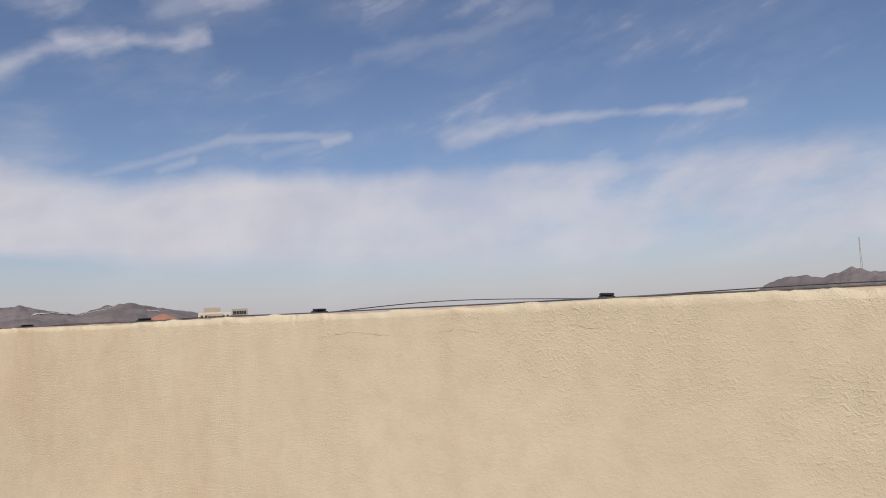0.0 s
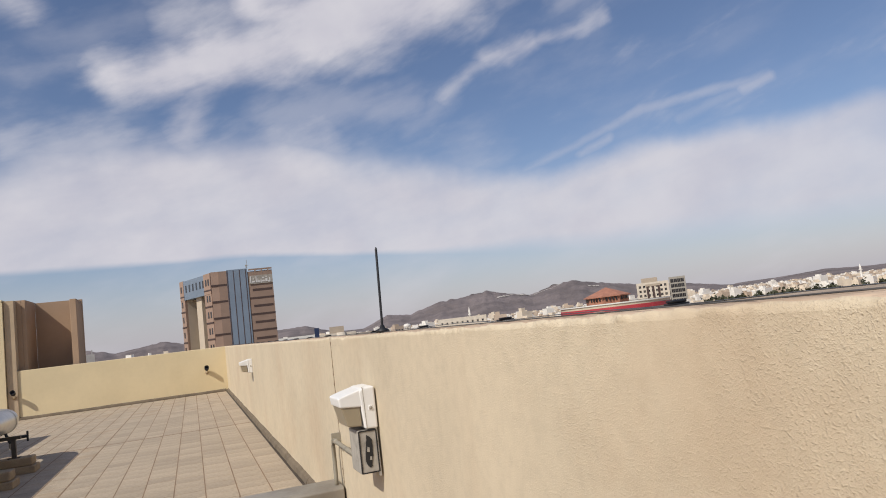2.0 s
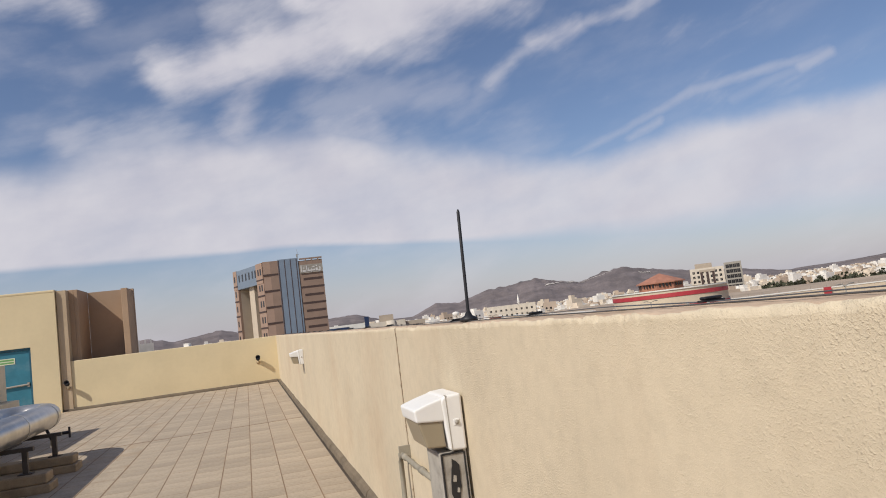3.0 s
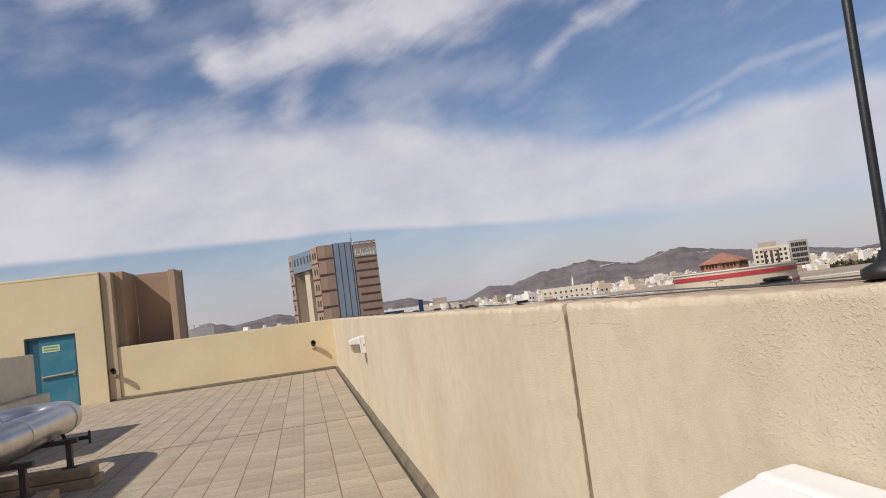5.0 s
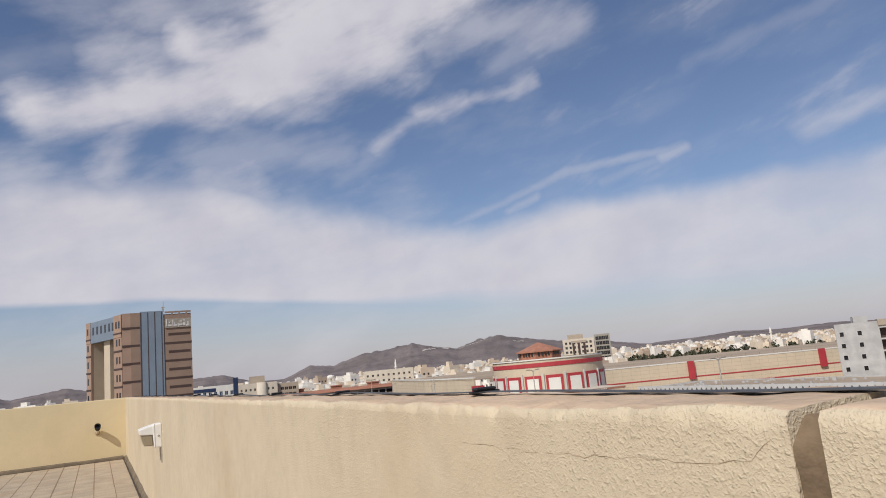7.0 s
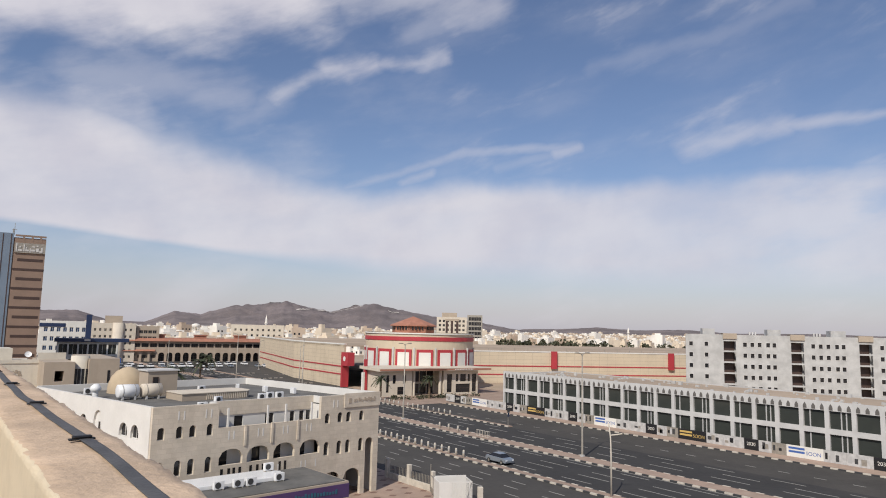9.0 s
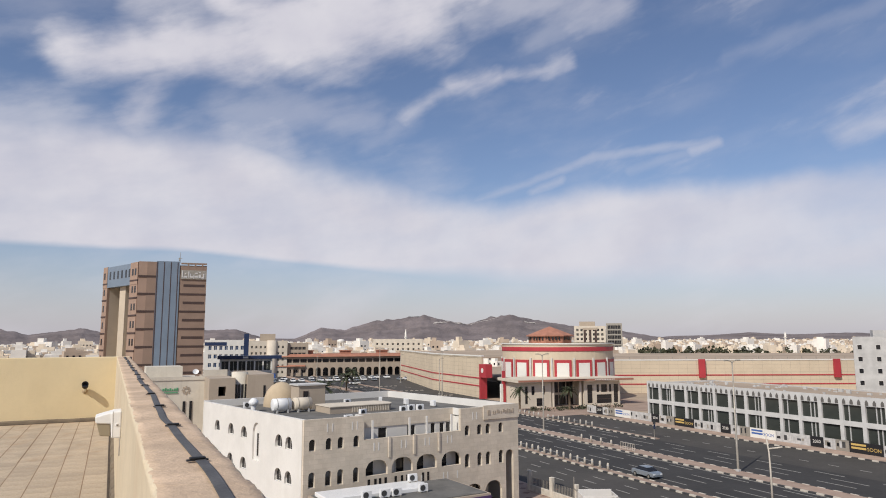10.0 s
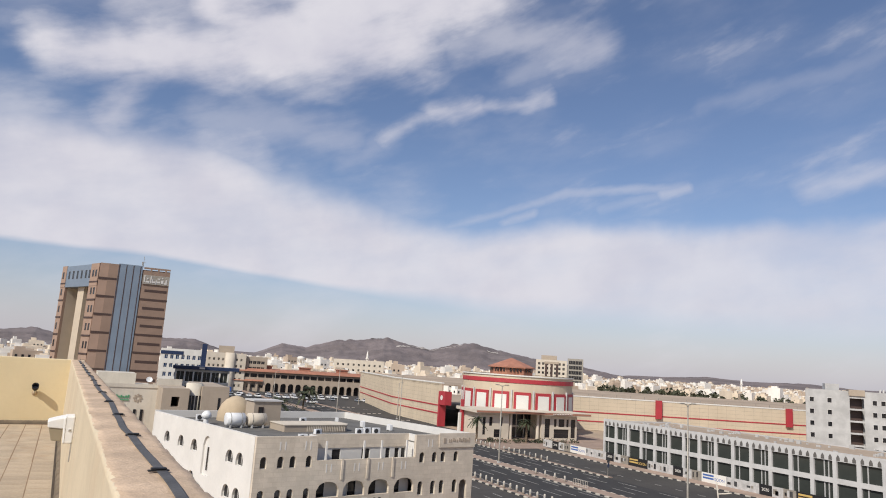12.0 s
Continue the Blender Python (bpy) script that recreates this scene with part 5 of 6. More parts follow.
for i in range(150):
    u, d, s = random.uniform(0.5, SL - 1), random.uniform(0.8, 19), random.uniform(0.15, 0.4)
    ro.box(u, u + s * 2, d, d + s, 7.7, 7.7 + s * random.uniform(0.6, 1.6))
tagged(part("roof_rubble", ro, CONCRETE, m=facing((SX, SY0), (SX, SY0 - 10))), "scattered concrete blocks and rubble on the strip's roof", "rubble", kind="stuff")

# printed hoarding in front of it
hd = thing("hoarding", "printed construction hoarding with black, white and blue panels", "hoarding", facing((102.3, 141.0), (102.3, 100)))


def letters(body, size, m, parent, mat, name="lettering"):
    cu = bpy.data.curves.new(name, "FONT")
    cu.body, cu.size, cu.extrude = body, size, 0.004
    me = bpy.data.meshes.new_from_object(new("text_source", cu))
    src = bpy.data.objects["text_source"]
    bpy.data.objects.remove(src)
    me.materials.append(mat)
    ob = new(name, me)
    ob.parent, ob.matrix_basis = parent, m
    return ob


PRINT_GREY = surf("grey_print", (0.50, 0.49, 0.47), 0.7, var=0.2, size=0.8, grain=0.3, bump=0)
GOLD = surf("gold_print", (0.55, 0.38, 0.12), 0.6, var=0.05, size=1, bump=0)
BLUE_PRINT = surf("blue_print", (0.05, 0.12, 0.36), 0.6, var=0.05, size=1, bump=0)
GREEN_PRINT = surf("green_print", (0.10, 0.32, 0.16), 0.6, var=0.05, size=1, bump=0)
UP = Matrix.Rotation(radians(90), 4, "X")
u, i = 0.0, 0
random.seed(12)
while u < 100:
    kind = i % 6
    w = (3.4, 2.3, 2.0, 2.2, 5.2, 3.0)[kind]
    mt = (PRINT_GREY, BLACK, PRINT_GREY, SHEET, BLACK if (i // 6) % 2 else WHITE_PANEL, PRINT_GREY)[kind]
    pn = part("panel", Geo().box(u, u + w - 0.02, 0, 0.06, 0.15, 1.8), mt, hd)
    if kind == 4:
        letters("SOON", 0.74, Matrix.Translation((u + 2.75, -0.006, 0.65)) @ UP, pn, GOLD if mt == BLACK else BLUE_PRINT)
        for k in range(2):
            part("print_bar", Geo().box(u + 0.3, u + 2.6, -0.008, 0.0, 1.25 - k * 0.5, 1.55 - k * 0.5), GOLD if mt == BLACK else BLUE_PRINT, pn)
    elif kind == 1:
        letters("2030", 0.7, Matrix.Translation((u + 0.4, -0.006, 0.8)) @ UP, pn, WHITE_PANEL)
    else:
        for k in range(3):
            a = u + 0.2 + (w - 0.9) * k / 3
            part("print_bar", Geo().box(a, a + random.uniform(0.3, 0.7), -0.008, 0.0, random.uniform(0.4, 0.8), random.uniform(1.0, 1.6)), (SHEET, BLACK, CONCRETE, KERB_BLACK)[(i + k) % 4], pn)
    u += w
    i += 1


# ---------------------------------------------------------------- the office tower
TA, TB, TC, TD = (-2.75, 188.0), (4.3, 170.0), (18.35, 168.8), (17.2, 190.0)
TH = 34.6
tw = thing("office_tower", "tall office tower of brown stone with blue panels and a portal", "tower")
tf, ts = facing(TB, TC), facing(TA, TB)
LF, LS = math.dist(TB, TC), math.dist(TA, TB)
part("front_wall", Geo().box(0.0, LF, 0.3, 0.8, 0, TH - 0.6, tf), TOWER_BROWN, tw)
part("blue_cladding", Geo().box(3.6, 8.4, 0.0, 0.5, 0, TH + 0.2, tf), TOWER_BLUE, tw, "blue-grey metal panels")
for u in (3.7, 5.1, 6.5, 7.9):
    part("panel_joint", Geo().box(u, u + 0.16, -0.05, 0.02, 0, TH, tf), TOWER_DARK, tw)
part("corner_upright", Geo().box(0.0, 3.6, 0.02, 0.5, 0, TH, tf), TOWER_PINK, tw, "pink-brown stone pier")
part("pier_edge", Geo().box(1.7, 3.6, -0.06, 0.03, 0, TH, tf), TOWER_BROWN, tw)
part("right_bay", Geo().box(8.6, LF, 0.02, 0.4, 0, TH - 0.8, tf), TOWER_BROWN, tw)
for k in range(9):
    v = TH - 5.7 - k * 3.85
    part("dark_band", Geo().box(8.6, LF + 0.04, -0.07, 0.05, v - 1.55, v - 1.15, tf), TOWER_DARK, tw)
    part("window_band", Geo().box(9.3, LF - 0.3, -0.02, 0.06, v + 0.3, v + 0.85, tf), TOWER_DARK, tw)
    part("pier_band", Geo().box(0.0, 3.5, -0.1, 0.03, v + 2.2, v + 2.65, tf), TOWER_DARK, tw)
sgb = part("sign_board", Geo().box(8.65, LF, -0.25, 0.0, TH - 3.7, TH - 1.7, tf), SHEET, tw, "grey rooftop name board with white script")
lt = Geo()
for k, (u, w, z0, z1) in enumerate(((8.9, 0.22, .3, 1.75), (9.25, 0.8, .3, .62), (9.5, .25, .95, 1.2), (10.2, 0.22, .3, 1.6), (10.5, 0.7, .3, .65), (10.6, .2, .65, 1.1), (11.3, .2, .1, .9), (11.55, .75, .35, .7), (11.7, .5, 1.1, 1.3), (12.4, .5, .3, .95), (12.5, .3, 1.25, 1.5), (13.0, .6, .2, .5), (13.3, .3, .5, 1.15))):
    lt.box(u, u + w, -0.32, -0.25, TH - 3.7 + z0 * 1.1, TH - 3.7 + z1 * 1.1, tf)
part("lettering", lt, CONCRETE_WHITE, sgb)
for u in (10.0, 11.5, 13.0):
    part("parapet_post", Geo().box(u, u + 0.35, 0.0, 0.4, TH - 1.9, TH - 0.35, tf), TOWER_BROWN, tw)
part("parapet_rail", Geo().box(8.65, LF, 0.0, 0.4, TH - 0.35, TH, tf), TOWER_BROWN, tw)
part("parapet_back", Geo().box(8.65, LF, 1.2, 1.4, TH - 1.9, TH - 0.5, tf), TOWER_DARK, tw)
portal = [(2.6, 15.0, 0, 29.6, False)]
part("side_wall", wall_geo(LS - 0.3, 0, 29.6, 0.6, portal, ts), TOWER_PINK, tw)
part("side_beam", Geo().box(0, LS - 0.3, 0, 6.0, 29.6, TH - 0.2, ts), TOWER_BLUE, tw)
for u0, u1 in ((0, 2.4), (15.2, LS - 0.3)):
    part("beam_end", Geo().box(u0, u1, -0.08, 0.2, 29.6, TH - 0.1, ts), TOWER_PINK, tw)
part("portal_back", Geo().box(2.3, 15.3, 6.0, 6.4, 0, 29.6, ts), TOWER_BEIGE, tw)
part("portal_lining", Geo().box(2.3, 2.598, 0.6, 6.0, 0, 29.6, ts).box(15.002, 15.3, 0.6, 6.0, 0, 29.6, ts), TOWER_BEIGE, tw)
part("portal_column", Geo().box(7.4, 10.6, 1.0, 3.6, 0, 29.6, ts), TOWER_BEIGE, tw, "beige stone column")
for u in (3.6, 5.8, 8.0, 10.2, 12.4, 14.2):
    window(tw, ts, u, u + 0.8, 31.4, 33.2, -0.03, bars=(1, 1))
for k in range(8):
    v = 31.6 - k * 3.85
    for u in (0.6, 16.2, 17.6):
        window(tw, ts, u, u + 0.75, v, v + 1.5, -0.03 if v < 29 else -0.12, bars=(1, 1))
    if v > 2:
        part("side_band", Geo().box(0, 2.5, -0.12, 0.02, v - 1.3, v - 0.95, ts).box(15.1, LS - 0.2, -0.12, 0.02, v - 1.3, v - 0.95, ts), TOWER_DARK, tw)
core = Geo().prism([(ts @ Vector((0, 6.4, 0)))[:2], (ts @ Vector((LS, 6.4, 0)))[:2], (tf @ Vector((LF, 0.8, 0)))[:2], TD, (4, 204)], G, G + TH - 0.5)
part("core", core, TOWER_BROWN, tw)
part("podium", Geo().box(-3, 4.0, -4.0, 0.0, 0, 10.5, tf), CREAM, tw)
for k in range(5):
    window(tw, tf, -2.4 + k * 1.3, -1.7 + k * 1.3, 8.2, 9.6, -4.02)
part("mast", Geo().lathe([(0.06, 0), (0.04, 2.4), (0, 2.4)], 6).box(-0.4, 0.4, -0.05, 0.05, 1.0, 1.1).box(-0.3, -0.1, -0.1, 0.1, 0.4, 1.2), SHEET, tw).matrix_basis = tf @ Matrix.Translation((8.4, 1, TH))

# ---------------------------------------------------------------- cream building with the flower emblem
cb = thing("cream_building", "cream rendered block with a flower emblem and round stair", "building")
part("emblem_wall", Geo().box(2.0, 12.0, 110.6, 124, G, G + 11.9), GREIGE, cb)
part("tan_wing", wall_geo(3.4, 0, 12.3, 12, [(1.2, 2.2, 9.9, 11.2, False)], Matrix.Translation((12.0, 105.2, G))), TAN, cb)
part("stair_drum", Geo().lathe([(1.1, 0), (1.1, 13.0), (0, 13.0)], 20, (16.2, 106.8, G)), GREIGE, cb, smooth=True)
part("right_wing", Geo().box(17.0, 20.6, 105.2, 118, G, G + 12.7), TAN, cb)
part("parapet", Geo().box(2.0, 12.0, 110.5, 110.59, G + 11.9, G + 12.4).box(12.0, 15.3, 112.0, 112.2, G + 12.3, G + 13.2), GREIGE, cb)
part("roof_room", Geo().box(4.5, 9.5, 116, 121, G + 11.9, G + 13.6), GREIGE, cb)
for u in (15.45, 15.85, 16.3, 16.75):
    part("drum_glazing", Geo().box(u, u + 0.3, 105.62, 105.72, G + 8.6, G + 11.4), DARK_OPENING, cb)
part("slit_window", Geo().box(19.2, 19.5, 105.14, 105.25, G + 8.2, G + 11.2), DARK_OPENING, cb)
for u in (9.2, 10.1):
    part("slit_window", Geo().box(u, u + 0.35, 110.5, 110.65, G + 5.2, G + 9.0), DARK_OPENING, cb)
em = Geo()
for k in range(8):
    a = k * math.pi / 4
    em.prism([(math.cos(a) * 0.25 - math.sin(a) * 0.09, math.sin(a) * 0.25 + math.cos(a) * 0.09), (math.cos(a) * 0.25 + math.sin(a) * 0.09, math.sin(a) * 0.25 - math.cos(a) * 0.09), (math.cos(a) * 0.62 + math.sin(a) * 0.17, math.sin(a) * 0.62 - math.cos(a) * 0.17), (math.cos(a) * 0.75, math.sin(a) * 0.75), (math.cos(a) * 0.62 - math.sin(a) * 0.17, math.sin(a) * 0.62 + math.cos(a) * 0.17)], 0, 0.06)
part("flower_emblem", em, TAN, cb, "tan eight-petal emblem").matrix_basis = Matrix.Translation((9.6, 110.58, G + 10.5)) @ UP @ Matrix.Scale(0.82, 4)
lt = Geo()
for k in range(8):
    lt.box(6.2 + k * 0.3, 6.42 + k * 0.3, 110.5, 110.6, G + 10.5, G + 10.7 + 0.25 * ((k * 37) % 5) / 5)
lt.box(6.2, 8.5, 110.5, 110.6, G + 10.15, G + 10.3)
part("lettering", lt, GREEN_PRINT, cb)
for k, (x, y, z) in enumerate(((11.0, 113, 11.95),)):
    dishes = thing("satellite_dish", "white satellite dish on the cream building's roof", "satellite dish", pose(x, y, G + z - 0.05), group="dishes")
    part("dish", Geo().lathe([(0, 0), (0.25, 0.04), (0.42, 0.12)], 16), CAR_WHITE, dishes).matrix_basis = pose(0, 0, 1.0, 60, 0, 20 * k)
    part("stand", Geo().box(-0.05, 0.05, -0.05, 0.05, 0, 1.0), SHEET, dishes)

# ---------------------------------------------------------------- buildings behind
def block(name, label, p0, p1, depth, h, mat, rows, cols, v0, wv, wu, gmat=None, margin=1.0, fmat=None):
    """A building with a front from p0 to p1 and a grid of windows on it."""
    L = math.dist(p0, p1)
    t = thing(name, label, "building", facing(p0, p1))
    step = (L - 2 * margin) / cols
    fl = (h - v0 - 0.6) / rows
    hs = [(margin + i * step + (step - wu) / 2, margin + i * step + (step + wu) / 2, v0 + j * fl, v0 + j * fl + wv, False) for i in range(cols) for j in range(rows)]
    part("front_wall", wall_geo(L, 0, h, 0.3, hs), mat, t)
    part("body", Geo().box(0.02, L - 0.02, 0.6, depth, 0, h - 0.4), mat, t)
    part("side_wall", Geo().box(0, 0.3, 0.3, 0.6, 0, h).box(L - 0.3, L, 0.3, 0.6, 0, h), mat, t)
    part("parapet", Geo().box(-0.02, 0.25, 0.3, depth, h - 0.4, h).box(L - 0.25, L + 0.02, 0.3, depth, h - 0.4, h), mat, t)
    for a in hs:
        window(t, Matrix.Identity(4), *a[:4], 0.15, glass_mat=gmat, frame_mat=fmat or mat, bars=(2, 1), bar=0.07)
    return t, L


hotel, L = block("blue_hotel", "white hotel with blue trim and rows of windows", (29.8, 266), (44.6, 264), 14, 17.2, WHITE_PANEL, 5, 7, 1.5, 1.5, 1.1, BLUE_GLASS)
part("blue_pylon", Geo().box(L - 1.4, L + 0.3, -0.4, 0.8, 0, 19.5), NAVY, hotel, "dark blue pylon")
part("top_band", Geo().box(0, 7.5, -0.1, 0.05, 15.2, 16.4), NAVY, hotel)
part("base_band", Geo().box(0, L, -0.1, 0.05, 5.2, 6.0), NAVY, hotel)
bg, L = block("glass_showroom", "glazed white showroom under a dark blue fascia", (27.0, 206), (41.0, 203.6), 16, 12.7, WHITE_PANEL, 3, 6, 0.6, 3.2, 2.0, TINTED, margin=0.3)
part("fascia", Geo().box(-0.6, L + 2.5, -0.8, 3.0, 12.0, 12.9), NAVY, bg, "dark blue fascia")
for k in range(7):
    part("post", Geo().box(0.1 + k * 2.27, 0.5 + k * 2.27, -0.3, -0.002, 0, 12.0), WHITE_PANEL, bg)
for v in (4.2, 8.3):
    part("floor_band", Geo().box(0, L, -0.25, -0.002, v, v + 0.5), WHITE_PANEL, bg)
part("sign_blob", Geo().box(6.2, 7.6, -0.86, -0.8, 12.2, 12.7), WHITE_PANEL, bg)
h2, L = block("cream_hotel", "cream stone hotel with a rooftop storey", (56.5, 333), (74.2, 329.5), 20, 16.6, CREAM, 5, 8, 1.5, 1.2, 0.9)
part("penthouse", Geo().box(5.5, 12.5, 2, 9, 16.2, 19.8), TAN, h2)
part("round_bay", Geo().lathe([(2.2, 0), (2.2, 16.8), (0, 16.8)], 20, (11, 0.4, 0)), CREAM, h2, smooth=True)
block("brown_block", "brown block of flats", (74.8, 331), (84, 329), 16, 15.6, TAN, 5, 4, 1.5, 1.4, 1.6)
block("grey_flats", "pale grey flats far across the street", (-60, 261), (-48, 262.8), 16, 18.2, CONCRETE, 5, 4, 2, 1.4, 1.2)
gl, L = block("grey_flats", "grey unfinished flats with dark window openings", (-38, 203.8), (-25.4, 205.8), 15, 19.0, CONCRETE, 5, 5, 1.5, 1.5, 1.1)
for i in range(9):
    part("parapet_stub", Geo().box(i * 1.5, i * 1.5 + 0.3, 0.0, 0.3, 19.0, 20.1), CONCRETE, gl)
bk, L = block("pale_tower_block", "cream flats rising behind the mall drum", (325.5, 445), (344.3, 430), 22, 26.5, CREAM, 7, 7, 1.5, 2.0, 1.8)
part("crown", Geo().box(4, L - 8, 2, 12, 26, 30), TAN, bk)
# balcony recesses only painted: their shade is a dark strip on the face
for u in (7.2, 11.4, 15.6):
    part("recess_shade", Geo().box(u, u + 1.7, -0.12, 0.02, 6.0, 23.5), TOWER_DARK, bk, "dark strip painted as a shaded balcony recess")
part("arch_head", Geo().box(6.6, 17.9, -0.25, 0.0, 23.5, 25.2), TAN, bk)
block("dark_tower_block", "dark concrete frame tower under construction", (344.8, 430), (354, 422.3), 20, 28.5, SHEET, 7, 4, 1.0, 2.8, 2.4)
bs, L = block("beige_block", "beige housing block before the hills", (168, 470), (200, 455), 20, 17, CREAM, 4, 9, 1.5, 1.6, 1.4)

# ---------------------------------------------------------------- arcade building with tiled eaves
ar = thing("arcade_building", "long beige arcade building with terracotta eaves", "building", facing((52, 334.5), (128.5, 319)))
AL = math.dist((52, 334.5), (128.5, 319))
hs = []
NB = 22
for i in range(NB):
    u = 1 + i * (AL - 2) / NB
    hs += [(u + 0.5, u + 3.0, 0.0, 4.0, 1.1), (u + 0.3, u + 3.2, 6.3, 8.0, False)]
part("front_wall", wall_geo(AL, 0, 9.0, 0.5, hs), ARCADE_STONE, ar)
part("tiled_roof", Geo().prism([(-1.4, 9.0), (0.8, 10.3), (14, 10.3), (14, 9.0)], -0.8, AL + 0.8, Matrix(((0, 0, 1, 0), (1, 0, 0, 0), (0, 1, 0, 0), (0, 0, 0, 1)))), TERRACOTTA, ar, "terracotta tiled eaves")
part("canopy_roof", Geo().prism([(-1.0, 4.6), (0.0, 5.3), (0.0, 4.6)], -0.4, AL * 0.4, Matrix(((0, 0, 1, 0), (1, 0, 0, 0), (0, 1, 0, 0), (0, 0, 0, 1)))), TERRACOTTA, ar)
part("body", Geo().box(0.1, AL - 0.1, 3.0, 14, 0, 9.0), ARCADE_STONE, ar)
for k, h in enumerate(hs):
    if k % 2:
        window(ar, Matrix.Identity(4), *h[:4], 0.3, bars=(3, 1), bar=0.08)
    else:
        window(ar, Matrix.Identity(4), *h[:4], 2.6, bars=(2, 2), bar=0.1)
for u in (8, 30, 48, 66):
    part("roof_turret", Geo().box(u, u + 5, 3, 8, 10.3, 11.6).prism([(u - 0.4, 2.6), (u + 5.4, 2.6), (u + 5.4, 8.4), (u - 0.4, 8.4)], 11.6, 12.0), TERRACOTTA, ar)
pw = thing("blue_pylon_sign", "dark blue roadside pylon sign by the car park", "sign", pose(52, 262, G - 0.026))
part("pylon", Geo().box(-0.8, 0.8, -0.4, 0.4, 0, 9.5), BLUE_FRAME, pw, edge=0.1)
part("cross_board", Geo().box(-2.4, 2.4, -0.5, -0.41, 3.4, 5.0), BLUE_PRINT, pw)

# ---------------------------------------------------------------- the mall
mall = thing("mall", "low sand-coloured mall with red bands and a round entrance drum", "shopping mall")


def mall_wall(p0, p1, h, bands, joints=True):
    m, L = facing(p0, p1), math.dist(p0, p1)
    part("wall", Geo().box(0, L, 0, 0.6, 0, h, m), MALL, mall)
    part("coping", Geo().box(-0.1, L + 0.1, -0.12, 0.7, h, h + 0.35, m), WHITE_PANEL, mall)
    for v in bands:
        part("red_band", Geo().box(0, L, -0.1, -0.001, v, v + 0.36, m), RED, mall)
    jt = Geo()
    k = 0
    while 1.2 * k < h - 0.5:
        jt.box(0, L, -0.012, 0.0, 1.2 * k + 0.5, 1.2 * k + 0.55, m)
        k += 1
    for k in range(int(L / 3)):
        jt.box(3 * k, 3 * k + 0.05, -0.0125, 0.0, 0, h, m)
    part("panel_joint", jt, TAN, mall)["kind"] = "stuff"
    return m, L


M0, M1, M2 = (116.9, 293.7), (100.4, 223.5), (98.8, 186)
mall_wall(M0, M1, 12.1, (3.3, 5.6))
mall_wall(M1, M2, 12.1, (3.3, 5.6))
part("roof", Geo().prism([M0, M1, M2, (140, 184), (190, 293.7)], G + 11.6, G + 11.8), SAND, mall)
wm, _ = mall_wall((137, 187), (268, 122), 10.2, (2.6, 5.4))
part("wing_roof", Geo().prism([(137.5, 188), (268, 123), (330, 220), (190, 293)], G + 9.6, G + 9.8), SAND, mall)
for u in (36.5, 79.5):
    part("red_pier", Geo().box(u, u + 2.0, -0.9, -0.15, 4.8, 10.6, wm), RED, mall, "red pier")
for k in range(26):
    part("parapet_post", Geo().box(10 + k * 4.6, 10.12 + k * 4.6, 0.2, 0.3, 10.5, 11.4, wm), SHEET, mall)
part("red_gate", Geo().box(1.6, 5.6, -1.2, 1.0, 6.2, 10.0, facing((98.5, 186.5), (98.4, 180))).box(1.6, 2.4, -1.2, 1.0, 0, 6.2, facing((98.5, 186.5), (98.4, 180))), RED, mall, "red entrance portal")
part("gate_emblem", Geo().lathe([(0, 0), (0.7, 0), (0.7, 0.06), (0, 0.06)], 18), WHITE_PANEL, mall).matrix_basis = facing((98.5, 186.5), (98.4, 180)) @ Matrix.Translation((3.6, -1.2, 8.2)) @ Matrix.Rotation(radians(90), 4, "X")
DX, DY, DR = 118.0, 175.0, 16.0
part("drum", Geo().lathe([(DR, 0), (DR, 14.3), (DR, 16.0), (DR - 0.6, 16.0), (DR - 0.6, 15.2), (0, 15.2)], 64, (DX, DY, G)), MALL, mall, "round sand-coloured entrance drum")
part("drum_band", Geo().lathe([(DR + 0.12, 13.9), (DR + 0.16, 13.95), (DR + 0.16, 15.0), (DR + 0.12, 15.05)], 64, (DX, DY, G)), RED, mall, "red band round the drum")
part("drum_cornice", Geo().lathe([(DR + 0.02, 15.7), (DR + 0.3, 15.8), (DR + 0.3, 16.1), (DR - 0.2, 16.12)], 64, (DX, DY, G)), WHITE_PANEL, mall)
RP = Geo().box(-2.3, 2.3, -0.2, 0.25, 6.2, 11.6).mesh("red_surround", RED)
WP = Geo().box(-1.65, 1.65, 0.2, 0.34, 0, 10.8).mesh("white_panel", WHITE_PANEL)
CP = Geo().box(-0.2, 0.2, 0.0, 0.5, 0, 12.1).mesh("pilaster", CONCRETE_WHITE)
LP = Geo().box(-2.3, -1.7, -0.2, 0.27, 0, 6.2).box(1.7, 2.3, -0.2, 0.27, 0, 6.2).mesh("red_jamb", RED)
for k in range(17):
    a = 2 * math.pi * (k + 0.35) / 17
    for me, off in ((RP, 0), (WP, 0), (LP, 0), (CP, math.pi / 17)):
        o = new(me.name, me)
        o.parent = mall
        o.matrix_basis = Matrix.Translation((DX + (DR - 0.1) * math.cos(a + off), DY + (DR - 0.1) * math.sin(a + off), G)) @ Matrix.Rotation(a + off - math.pi / 2, 4, "Z")
part("lantern", Geo().lathe([(6.4, 15.2), (6.4, 18.1)], 8, (DX - 1, DY + 2, G)), TERRACOTTA, mall)
part("lantern_roof", Geo().lathe([(7.1, 18.0), (7.1, 18.3), (0.2, 20.9), (0, 20.9)], 8, (DX - 1, DY + 2, G)), TERRACOTTA, mall, "terracotta pyramid roof")
